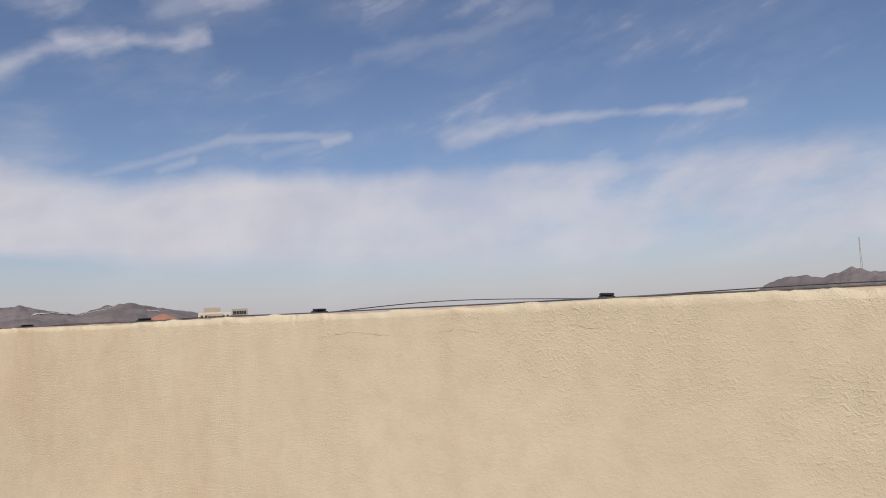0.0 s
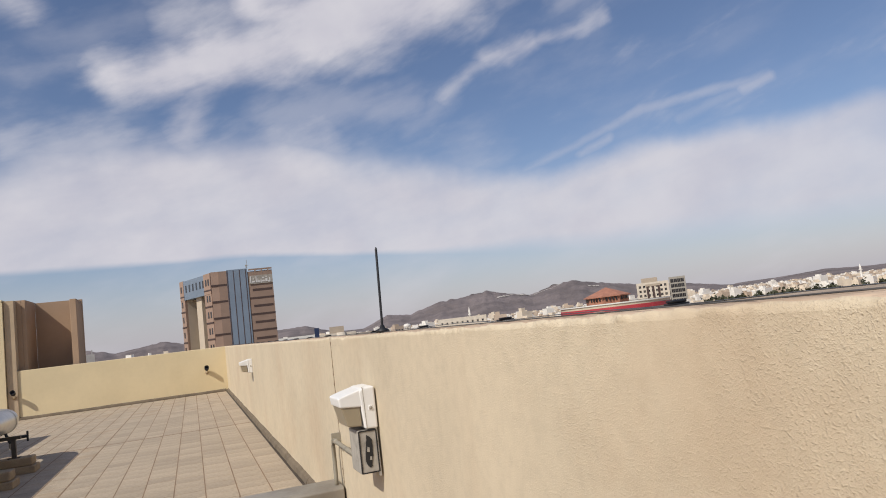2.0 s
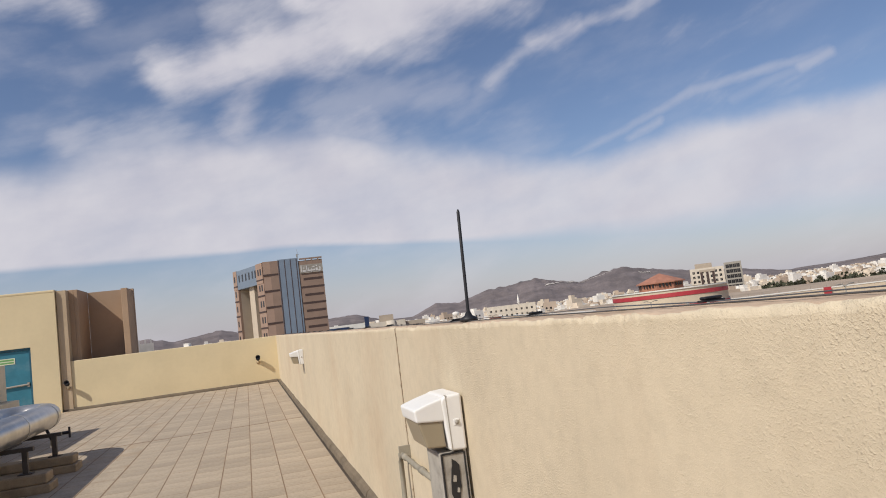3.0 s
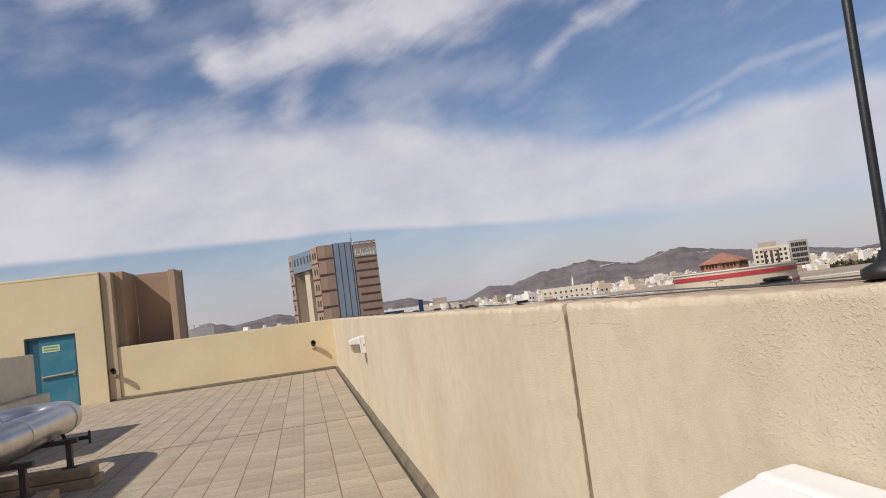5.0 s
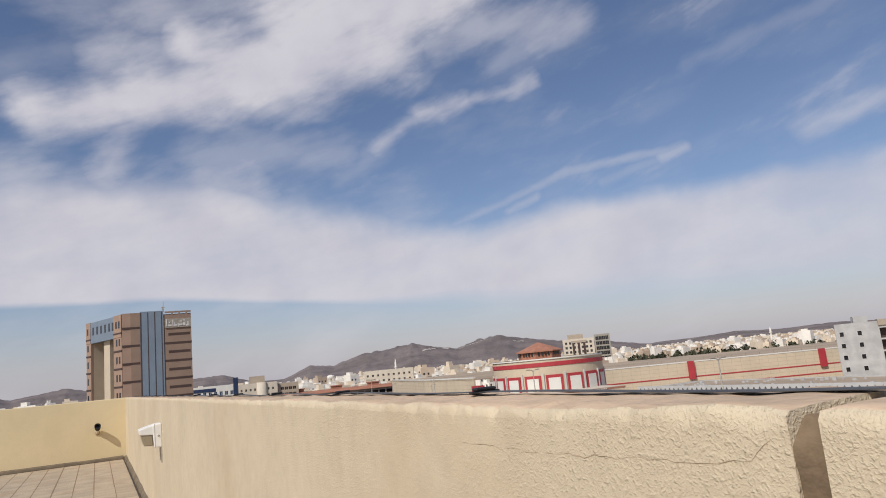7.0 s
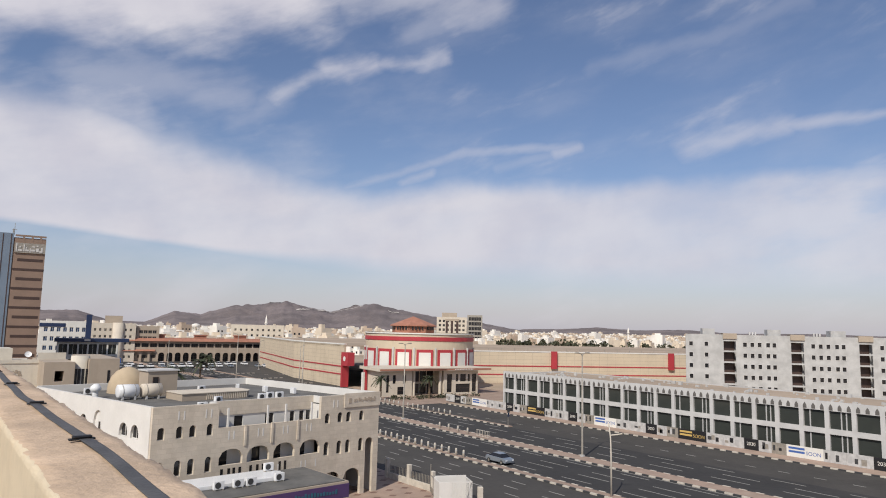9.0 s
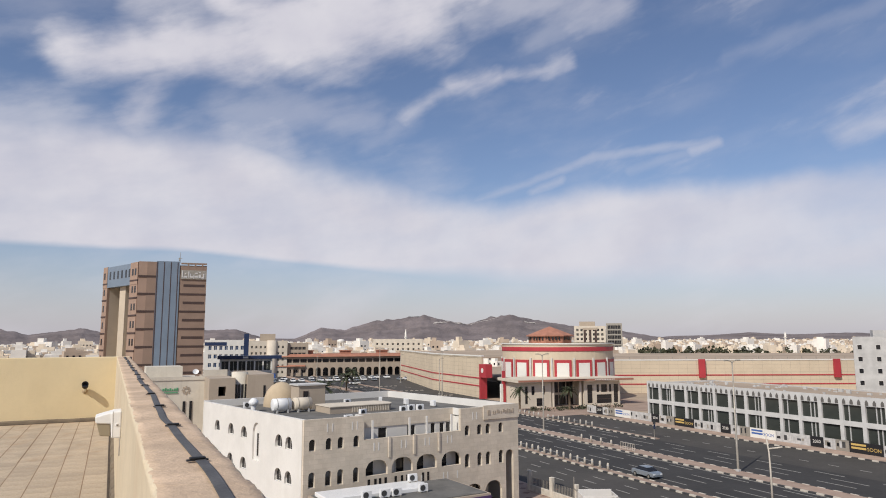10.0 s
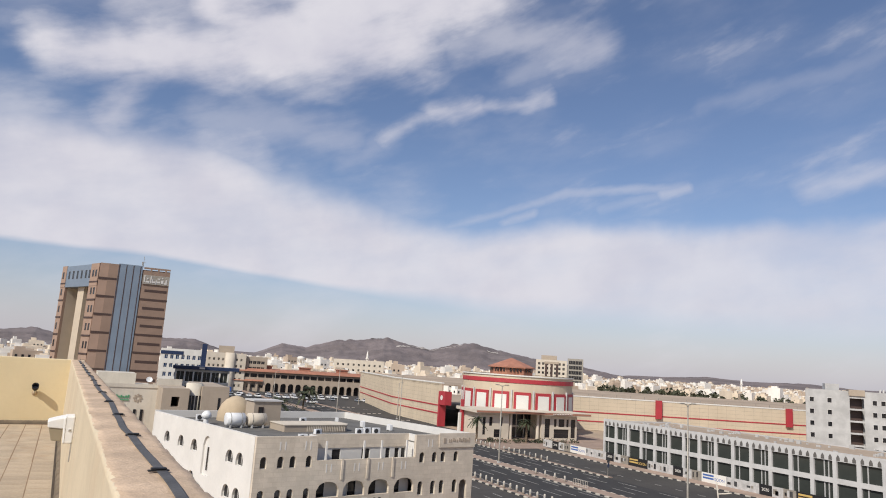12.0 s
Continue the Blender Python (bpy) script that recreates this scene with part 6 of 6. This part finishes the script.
for k in range(40):
    a = 2 * math.pi * k / 40
    part("lantern_window", Geo().box(-0.25, 0.25, 0, 0.1, 16.9, 17.9), DARK_OPENING, mall).matrix_basis = Matrix.Translation((DX - 1 + 6.25 * math.cos(a), DY + 2 + 6.25 * math.sin(a), G)) @ Matrix.Rotation(a - math.pi / 2, 4, "Z")

en = thing("entrance_hall", "cream entrance hall with a deep flat canopy before the drum", "building", facing((93.2, 155.8), (122.1, 152.6)))
EL = 29.1
eh = [(1.2, 2.0, 1.0, 5.4, False), (3.0, 3.9, 3.2, 5.4, False), (4.4, 6.6, 0.4, 2.4, False), (6.0, 6.8, 3.2, 5.4, False), (19.2, 20.8, 0.6, 5.4, False), (22.0, 22.8, 3.4, 5.4, False), (23.4, 25.2, 3.4, 5.4, False), (22.0, 26.6, 0.5, 2.8, False), (25.8, 26.5, 3.4, 5.4, False), (27.2, 28.6, 0.6, 5.4, False)]
part("wall_wing", wall_geo(8.6, 0, 6.4, 0.4, [h for h in eh if h[1] < 9]), CREAM, en)
part("wall_wing", wall_geo(EL - 18.2, 0, 6.4, 0.4, [(a - 18.2, b - 18.2, c, d, e) for a, b, c, d, e in eh if a > 18], Matrix.Translation((18.2, 0, 0))), CREAM, en)
part("centre_wall", Geo().box(8.4, 18.4, 5.0, 5.4, 0, 6.4), CREAM, en)
for u, d in ((0.0, 12), (EL - 0.4, 12), (8.2, 5.4), (18.2, 5.4)):
    part("side_wall", Geo().box(u, u + 0.4, 0.4, d, 0, 6.4), CREAM, en)
part("canopy", Geo().prism([(-1.4, -1.6), (9.5, -1.4), (14, -0.2), (18.5, -1.6), (EL + 3.0, -1.9), (EL + 1.5, 12), (-1.0, 12)], 6.4, 7.15), CREAM, en)
part("canopy_fascia", Geo().prism([(-1.45, -1.66), (9.5, -1.46), (14, -0.26), (18.5, -1.66), (EL + 3.1, -1.96), (EL + 3.0, -1.6), (-1.3, -1.3)], 6.55, 7.0), TERRACOTTA, en, "dull red canopy fascia")
for h in eh:
    window(en, Matrix.Identity(4), *h[:4], 0.2, bars=(1, 2), bar=0.09)
for k in range(4):
    window(en, Matrix.Identity(4), 9.2 + k * 2.2, 11.1 + k * 2.2, 0.1, 2.6, 4.9, bars=(2, 1), bar=0.09)
    window(en, Matrix.Identity(4), 9.2 + k * 2.2, 11.1 + k * 2.2, 3.2, 6.0, 4.9, bars=(2, 1), bar=0.09)
for u in (9.4, 17.4):
    part("column", Geo().lathe([(0.45, 0), (0.4, 6.4)], 16, (u, 0.6, 0)), CREAM, en, smooth=True)
lt = Geo()
for k in range(12):
    lt.box(20.5 + k * 0.5, 20.8 + k * 0.5, -1.95, -1.85, 6.68, 6.9)
part("lettering", lt, WHITE_PANEL, en)
pl = thing("mall_pylon", "red and white pylon beside the mall entrance", "sign pylon", pose(93.4, 164.6, G + 0.004))
part("red_fin", Geo().box(-0.3, 0.5, -0.3, 0.3, 0, 9.0), RED, pl)
part("white_fin", Geo().box(-0.9, -0.3, -0.35, 0.35, 0, 5.6), WHITE_PANEL, pl)

# ---------------------------------------------------------------- grey flats under construction
g0, g1 = (179.6, 125.7), (240.0, 60.0)
GL = math.dist(g0, g1)
gf = thing("concrete_flats", "grey unfinished concrete flats with open stair bays", "building", facing(g0, g1))
hs, bays = [], (10.6, 29.0, 47.0, 66.0)
wins = []
for k, b in enumerate((0.0, *[x + 3.6 for x in bays])):
    end = (*bays, GL)[k]
    xs = [1.0, 5.3] if k == 0 else [b + 1.8 + i * (2.0 if i % 3 else 2.1) for i in range(int((end - b - 2) / 2.4))]
    for u in xs:
        if u + 1.2 < end - 0.4:
            for j in range(5):
                wins.append((u, u + 1.0, 1.6 + j * 3.15, 2.8 + j * 3.15, False))
openb = [(b, b + 3.4, 0.4 + j * 3.15, 3.1 + j * 3.15, False) for b in bays for j in range(5)]
part("front_wall", wall_geo(GL, 0, 17.6, 0.3, wins + openb), CONCRETE, gf)
part("body", Geo().prism([(0.6, 2.6), (GL, 2.6), (GL, 16), (4.5, 16)], 0, 17.2), CONCRETE, gf)
part("end_wall", Geo().prism([(0.0, 0.3), (0.3, 0.3), (0.9, 2.6), (0.6, 2.6)], 0, 17.6), CONCRETE, gf)
for u0, u1, v0, v1, _ in wins:
    part("window_surround", Geo().box(u0 - 0.12, u0, -0.06, 0.1, v0 - 0.1, v1 + 0.1).box(u1, u1 + 0.12, -0.06, 0.1, v0 - 0.1, v1 + 0.1).box(u0, u1, -0.06, 0.1, v1, v1 + 0.12).box(u0, u1, -0.06, 0.1, v0 - 0.12, v0), CONCRETE_WHITE, gf)
    part("window_void", Geo().box(u0, u1, 0.25, 0.29, v0, v1), DARK_OPENING, gf)
for b in bays:
    part("bay_head", Geo().box(b - 0.2, b + 3.6, -0.4, 2.4, 16.4, 18.0), TAN, gf)
    part("bay_back", Geo().box(b, b + 3.4, 2.2, 2.58, 0, 16.4), TOWER_DARK, gf)
    for j in range(5):
        part("landing", Geo().box(b + 0.01, b + 3.39, 0.3, 2.2, 3.1 + j * 3.15, 3.45 + j * 3.15), CONCRETE_WHITE, gf)
for u, w in ((5.0, 3.4), (23, 3.6), (40, 4.0), (58, 3.4)):
    part("roof_hut", Geo().box(u, u + w, 1.0, 4.5, 17.2, 19.3), CONCRETE, gf)
for u in (17.8, 18.6, 19.4, 35.2, 36.0, 36.8):
    part("starter_bar", Geo().box(u, u + 0.35, 0.5, 0.9, 17.6, 18.5), CONCRETE_WHITE, gf)

# ---------------------------------------------------------------- hills, far town
def ridge(name, label, prof, dist, back, foot, seed, mat):
    """A rocky ridge; prof holds (azimuth, crest elevation) in degrees as seen from the roof."""
    az = [p[0] for p in prof]
    el = [p[1] for p in prof]
    n, rows = 260, 26
    g = Geo()
    vs = []
    for j in range(rows):
        f = j / (rows - 1)
        for i in range(n):
            a = az[0] + (az[-1] - az[0]) * i / (n - 1)
            e = np.interp(a, az, el)
            crest = max(0.0, dist * math.tan(radians(float(e))) + 1.9 - G)
            r = foot + (dist - foot) * min(1, f / 0.72) + max(0, f - 0.72) / 0.28 * back
            s = min(1, f / 0.72)
            s = s * s * (3 - 2 * s) if f <= 0.72 else 1 - 0.5 * (f - 0.72) / 0.28
            wob = noise.fractal((a * 0.35 + seed, f * 3.0, 1.5), 1.0, 2.0, 5)
            z = crest * s * (1 + 0.22 * wob * (1 - abs(2 * s - 1) * 0.6) * (1 if f < 0.68 else 0.15)) + 5 * noise.noise((a * 2, f * 14, seed)) * (0.3 + s) * (crest / 90)
            rr = r * (1 + 0.02 * noise.noise((a * 0.6, f * 5, seed)))
            vs.append((rr * math.sin(radians(a)), 7.5 + rr * math.cos(radians(a)), G - 1 + z))
    g.add(vs, [(j * n + i, j * n + i + 1, (j + 1) * n + i + 1, (j + 1) * n + i) for j in range(rows - 1) for i in range(n - 1)])
    return tagged(part(name, g, mat, smooth=True), label, "hill", kind="structure"), vs, n, rows, az


def scar(hill, pts, width):
    """A pale quarry track lying on a hillside, through (azimuth, row fraction) points."""
    _, vs, n, rows, az = hill
    g = Geo()
    line = []
    for (a0, f0), (a1, f1) in zip(pts, pts[1:]):
        for k in range(14):
            line.append((a0 + (a1 - a0) * k / 14, f0 + (f1 - f0) * k / 14 + 0.006 * math.sin(k * 2.1 + a0)))

    def at(a, f):
        i = (a - az[0]) / (az[-1] - az[0]) * (n - 1)
        j = f * (rows - 1)
        i0, j0 = int(i), int(j)
        u, v = i - i0, j - j0
        p = [Vector(vs[jj * n + ii]) for jj in (j0, j0 + 1) for ii in (i0, i0 + 1)]
        q = (p[0] * (1 - u) + p[1] * u) * (1 - v) + (p[2] * (1 - u) + p[3] * u) * v
        return Vector((q.x * 0.998, q.y * 0.998, q.z + 0.9))

    for k, ((a0, f0), (a1, f1)) in enumerate(zip(line, line[1:])):
        w0, w1 = (width * (0.5 + 0.5 * abs(math.sin(q * 0.7))) for q in (k, k + 1))
        g.add([at(a0, f0), at(a1, f1), at(a1, f1 + w1), at(a0, f0 + w0)], [(0, 1, 2, 3)])
    tagged(part("quarry_scar", g, QUARRY), "pale quarry track cut into the hillside", "quarry", kind="structure")


QUARRY = surf("quarry_rubble", (0.52, 0.47, 0.42), 0.95, var=0.2, size=20, grain=0.3, bump=0)


MAIN = ridge("hill_main", "bare brown rocky hills behind the town", [(8, -0.5), (11, .05), (13.6, .0), (15.7, .86), (17.6, .63), (20, 1.39), (21.9, 1.58), (24.1, 1.88), (26.1, 1.39), (28, 1.16), (29.9, 1.66), (31.5, 1.89), (33.5, 1.45), (35.7, 1.09), (40.7, .45), (43, .1), (47, -.35)], 2600, 500, 1700, 3, HILL)
for pts, w in (([(22.9, .675), (23.6, .70), (24.4, .70), (25.4, .68), (26.2, .64)], .026), ([(25.0, .44), (26.2, .52), (27.4, .58), (28.6, .63)], .036), ([(28.6, .63), (29.8, .645), (30.8, .66)], .040), ([(28.0, .52), (29.4, .54), (30.6, .53)], .018), ([(32.6, .5), (33.6, .48)], .02)):
    scar(MAIN, pts, w)
ridge("hill_left", "low bare hills beyond the tower", [(-24, .2), (-16, .5), (-10.6, .05), (-7.4, .8), (-5.4, .3), (-2, .82), (-.6, .5), (3, .7), (7, .68), (9, .76), (11, .1), (13, -.5)], 1700, 300, 1100, 11, HILL)
ridge("hill_right", "distant low hills on the plain's edge", [(40, -.6), (44, .1), (47, .15), (50, .35), (53, .2), (57, .3), (60, .1), (66, .2), (72, .1), (78, .5), (82, 1.0), (90, .4)], 3400, 400, 2600, 19, HILL)
ridge("hill_mast", "rocky hill with a radio mast", [(79, -.9), (81.9, 1.3), (83.3, 1.75), (85.9, 1.6), (87.7, 2.2), (89.3, 1.8), (94, 1.5), (100, -.8)], 1100, 150, 800, 23, HILL)
mast = thing("radio_mast", "slender radio mast on the rocky hill", "mast", pose(1099 * math.sin(radians(88.3)), 7.5 + 1099 * math.cos(radians(88.3)), 41))
for dx, dy in ((-1.2, -1.2), (1.2, -1.2), (0, 1.2)):
    part("leg", Geo().tube([(dx, dy, -8), (dx * 0.2, dy * 0.2, 44)], 0.3, 5), SHEET, mast)
for k in range(9):
    part("brace", Geo().box(-1.1 + 0.1 * k, 1.1 - 0.1 * k, -0.15, 0.15, k * 5, k * 5 + 0.4), SHEET, mast)

HOUSE_MATS = [surf("house_" + n, c, 0.9, var=0.1, size=12, grain=0.05, bump=0, dirt=0.15, streak=0.1) for n, c in (("white", (0.80, 0.76, 0.69)), ("cream", (0.70, 0.60, 0.47)), ("tan", (0.48, 0.38, 0.29)))]
random.seed(31)
town = [Geo(), Geo(), Geo()]
wing = Geo()
for k in range(8200):
    az = random.uniform(-13, 92)
    lo = 430 if az < 41 else 360
    if az > 55:
        lo = 420
    hi = 1150 if az < 12 else 1750 if az < 42 else 2700
    d = lo + (hi - lo) * random.random() ** 1.1
    if 350 < d < 480 and 33 < az < 44:
        continue
    x, y = d * math.sin(radians(az)), 7.5 + d * math.cos(radians(az))
    w, l = random.uniform(6, 14), random.uniform(6, 13)
    h = random.choice((3.6, 6.2, 6.8, 7.4, 9.5)) * (1.0 if random.random() < 0.95 else 1.7)
    base = G - 0.5
    m = Matrix.Translation((x, y, base)) @ Matrix.Rotation(radians(random.choice((0, 90, 12, -20)) + random.uniform(-4, 4)), 4, "Z")
    if 41 < az < 60 and d < 800:
        continue
    t = town[0 if random.random() < 0.42 else 1 if random.random() < 0.6 else 2]
    t.box(-w / 2, w / 2, -l / 2, l / 2, 0, h, m)
    t.box(-w / 2 + 1, -w / 2 + 1 + w * 0.35, -l / 4, l / 4, h, h + random.uniform(1.5, 3), m)
    if d < 800:
        for j in range(int(h / 3.3)):
            for i in range(int(w / 3.2)):
                u = -w / 2 + 1 + i * 3.1
                wing.box(u, u + 1.2, -l / 2 - 0.08, -l / 2 + 0.05, j * 3.3 + 1.3, j * 3.3 + 2.7, m)
                if l > 11:
                    wing.box(-w / 2 - 0.08, -w / 2 + 0.05, u * l / w, u * l / w + 1.2, j * 3.3 + 1.3, j * 3.3 + 2.7, m)
for t, mt, nm in zip(town, HOUSE_MATS, ("white", "cream", "tan")):
    tagged(part("town_houses_" + nm, t, mt), nm + " flat-roofed town houses spreading to the hills", "houses", kind="stuff")
tagged(part("town_windows", wing, DARK_OPENING), "dark windows of the distant town houses", "windows", kind="stuff")
for x, y, h, r in ((620 * math.sin(radians(22.4)), 620 * math.cos(radians(22.4)), 26, 0.9), (900 * math.sin(radians(52)), 900 * math.cos(radians(52)), 24, 1.2)):
    mi = thing("minaret", "slender white minaret above the town roofs", "minaret", pose(x, y, G - 0.1), group="minarets")
    part("shaft", Geo().lathe([(r * 1.4, 0), (r, h * 0.6), (r, h * 0.85), (0, h * 0.85)], 10), HOUSE_MATS[0], mi)
    part("balcony", Geo().lathe([(r, h * 0.68), (r * 1.7, h * 0.7), (r * 1.7, h * 0.73), (r, h * 0.73)], 10), HOUSE_MATS[0], mi)
    part("cap", Geo().lathe([(r * 0.9, h * 0.85), (0, h)], 10), HOUSE_MATS[0], mi)
wt = thing("water_tower", "white water tower above the town", "water tower", pose(560 * math.sin(radians(17.3)), 7.5 + 560 * math.cos(radians(17.3)), G - 0.1))
part("bowl", Geo().lathe([(0, 12.5), (2.6, 14), (3.1, 15.4), (2.7, 16.6), (0, 17.2)], 18), HOUSE_MATS[0], wt, smooth=True)
for k in range(6):
    part("leg", Geo().box(2.5 * math.cos(k) - 0.3, 2.5 * math.cos(k) + 0.3, 2.5 * math.sin(k) - 0.3, 2.5 * math.sin(k) + 0.3, 0, 15), HOUSE_MATS[0], wt)

# dark trees scattered over the plain
tr = Geo()
random.seed(77)
for k in range(400):
    if k < 80:
        az, d = random.gauss(47, 4.5), random.uniform(680, 860)
    else:
        az, d = random.uniform(-12, 75), random.uniform(450, 1500)
    x, y = d * math.sin(radians(az)), 7.5 + d * math.cos(radians(az))
    s = random.uniform(1.8, 4.4) if k < 80 else random.uniform(2.2, 4.2)
    for q in range(26):
        p = Vector((random.gauss(0, 0.42), random.gauss(0, 0.42), random.gauss(0.95, 0.36))) * s
        a, b = (Vector((random.uniform(-1, 1), random.uniform(-1, 1), random.uniform(-1, 1))).normalized() * s * 0.42 for _ in range(2))
        c = Vector((x, y, G)) + p
        tr.add([c - a, c + b, c + a, c - b], [(0, 1, 2, 3)])
tagged(part("town_trees", tr, SHRUB), "dusty dark green trees scattered through the town", "trees", kind="stuff")

# ---------------------------------------------------------------- palms
def palm(x, y, h, seed, z=G, size=1.0):
    random.seed(seed)
    t = thing("palm_tree", "date palm with a shaggy trunk and arching fronds", "palm", pose(x, y, z, 0, 0, seed * 37), group="palms")
    prof = [(0.34, 0)]
    for k in range(int(h * 2.5)):
        prof += [(0.30, 0.4 * k + 0.1), (0.24, 0.4 * k + 0.38)]
    prof += [(0.3, h), (0, h + 0.2)]
    part("trunk", Geo().lathe(prof, 10), BARK, t)
    fr = Geo()
    for k in range(34):
        a, up = random.uniform(0, 2 * math.pi), random.uniform(-0.5, 1.25)
        L = random.uniform(3.0, 4.3) * size
        d = Vector((math.cos(a), math.sin(a), 0))
        s = Vector((-d.y, d.x, 0))
        last = Vector((0, 0, h))
        for q in range(11):
            f = (q + 1) / 11
            p = Vector((0, 0, h)) + d * L * f * math.cos(up * (1 - f)) + Vector((0, 0, 1)) * (L * f * math.sin(up) - 1.5 * f * f * L * 0.45)
            w = 0.62 * size * math.sin(math.pi * min(1, f * 0.9 + 0.1)) + 0.08
            for sg_ in (-1, 1):
                tip = (last + p) / 2 + s * sg_ * w + d * 0.25 - Vector((0, 0, 0.22 * w))
                fr.add([last, p, tip], [(0, 1, 2)])
            last = p
    part("fronds", fr, FROND, t)


for x, y, h, sd in ((41.3, 152, 7.4, 1), (32.2, 154, 7.2, 2), (72, 232, 4.8, 3), (89.5, 150.5, 5.2, 4), (102.0, 147.5, 5.0, 5), (84, 262, 5, 7)):
    palm(x, y, h, sd, G if x < 88 else G + 0.005, 1.0 if x < 88 else 0.6)
bush = Geo()
random.seed(5)
for k in range(60):
    x, y, s = random.uniform(89, 118), random.uniform(146.5, 150.5), random.uniform(0.25, 0.55)
    for q in range(12):
        c = Vector((x + random.gauss(0, 0.4), y + random.gauss(0, 0.3), G + 0.1 + abs(random.gauss(0.3, 0.25))))
        a, b = (Vector((random.uniform(-1, 1), random.uniform(-1, 1), random.uniform(-1, 1))).normalized() * s * 0.5 for _ in range(2))
        bush.add([c - a, c + b, c + a, c - b], [(0, 1, 2, 3)])
tagged(part("forecourt_shrubs", bush, SHRUB), "low shrubs in the mall's planting bed", "shrubs", kind="stuff")

# ---------------------------------------------------------------- cars
RIG = Matrix(((1, 0, 0, 0), (0, 0, 1, 0), (0, 1, 0, 0), (0, 0, 0, 1)))


def car(m, mat, label):
    t = thing("car", label, "car", m, group="cars")
    part("body", Geo().prism([(-2.2, 0.3), (-2.25, 0.62), (-2.1, 0.86), (-1.35, 0.96), (1.5, 1.0), (2.1, 0.94), (2.22, 0.6), (2.15, 0.3)], -0.88, 0.88, RIG), mat, t, edge=0.06)
    g = Geo()
    low, top = [(-1.4, 0.95), (1.6, 0.99)], [(-0.7, 1.38), (0.8, 1.42)]
    vs = [(low[0][0], -0.82, low[0][1]), (low[1][0], -0.82, low[1][1]), (low[1][0], 0.82, low[1][1]), (low[0][0], 0.82, low[0][1]),
          (top[0][0], -0.62, top[0][1]), (top[1][0], -0.62, top[1][1]), (top[1][0], 0.62, top[1][1]), (top[0][0], 0.62, top[0][1])]
    g.add(vs, ((0, 1, 5, 4), (1, 2, 6, 5), (2, 3, 7, 6), (3, 0, 4, 7), (4, 5, 6, 7)))
    part("glasshouse", g, DARK_OPENING, t, "dark car windows")
    part("roof", Geo().prism([(-0.75, 1.385), (0.85, 1.425), (0.8, 1.47), (0.0, 1.5), (-0.65, 1.45)], -0.6, 0.6, RIG), mat, t, edge=0.03)
    for x in (-1.35, 1.4):
        for y in (-0.84, 0.84):
            w = part("wheel", Geo().tube([(x, y - 0.1, 0.32), (x, y + 0.1, 0.32)], 0.32, 14), TYRE, t)
            part("rim", Geo().tube([(x, y - 0.105, 0.32), (x, y + 0.105, 0.32)], 0.19, 10), SHEET, w)
    for y in (-0.62, 0.62):
        part("headlight", Geo().box(-2.27, -2.15, y - 0.16, y + 0.16, 0.62, 0.75), CAR_WHITE, t)
        part("tail_light", Geo().box(2.14, 2.24, y - 0.16, y + 0.16, 0.66, 0.82), RED, t)
    return t


silver = car(pose(62.3, 77.1, G - 0.016, 0, 0, 90) @ Matrix.Scale(0.9, 4), CAR_SILVER, "silver-blue saloon car driving on the dark carriageway")
white = car(pose(46.0, 88, G - 0.02, 0, 0, 84), CAR_WHITE, "white saloon car parked beside the white building")
random.seed(15)
for k in range(34):
    x = 60 + (k % 17) * 3.6 + random.uniform(-0.5, 0.5)
    y = (304 if k < 17 else 289) + random.uniform(-1.5, 1.5) - (x - 60) * 0.2
    if random.random() < 0.78:
        c = copy_thing(white if random.random() < 0.7 else silver, pose(x, y, G - 0.026, 0, 0, 90 + random.uniform(-5, 5)))
        tagged(c, "parked saloon car in the asphalt car park")
tagged(copy_thing(white, pose(85, 262, G - 0.026, 0, 0, 165)), "white car crossing the car park")
lots = Geo()
for k in range(9):
    lots.box(58 + k * 5.6, 58.15 + k * 5.6, 236, 241, G - 0.03, G - 0.018)
for y in (246, 222, 200):
    for k in range(30):
        lots.box(40 + k * 1.9, 41 + k * 1.9, y, y + 0.4, G - 0.03, G + 0.12)
tagged(part("car_park_kerbs", lots, KERB_WHITE), "white painted kerbs and bay lines in the car park", "kerb", kind="stuff")
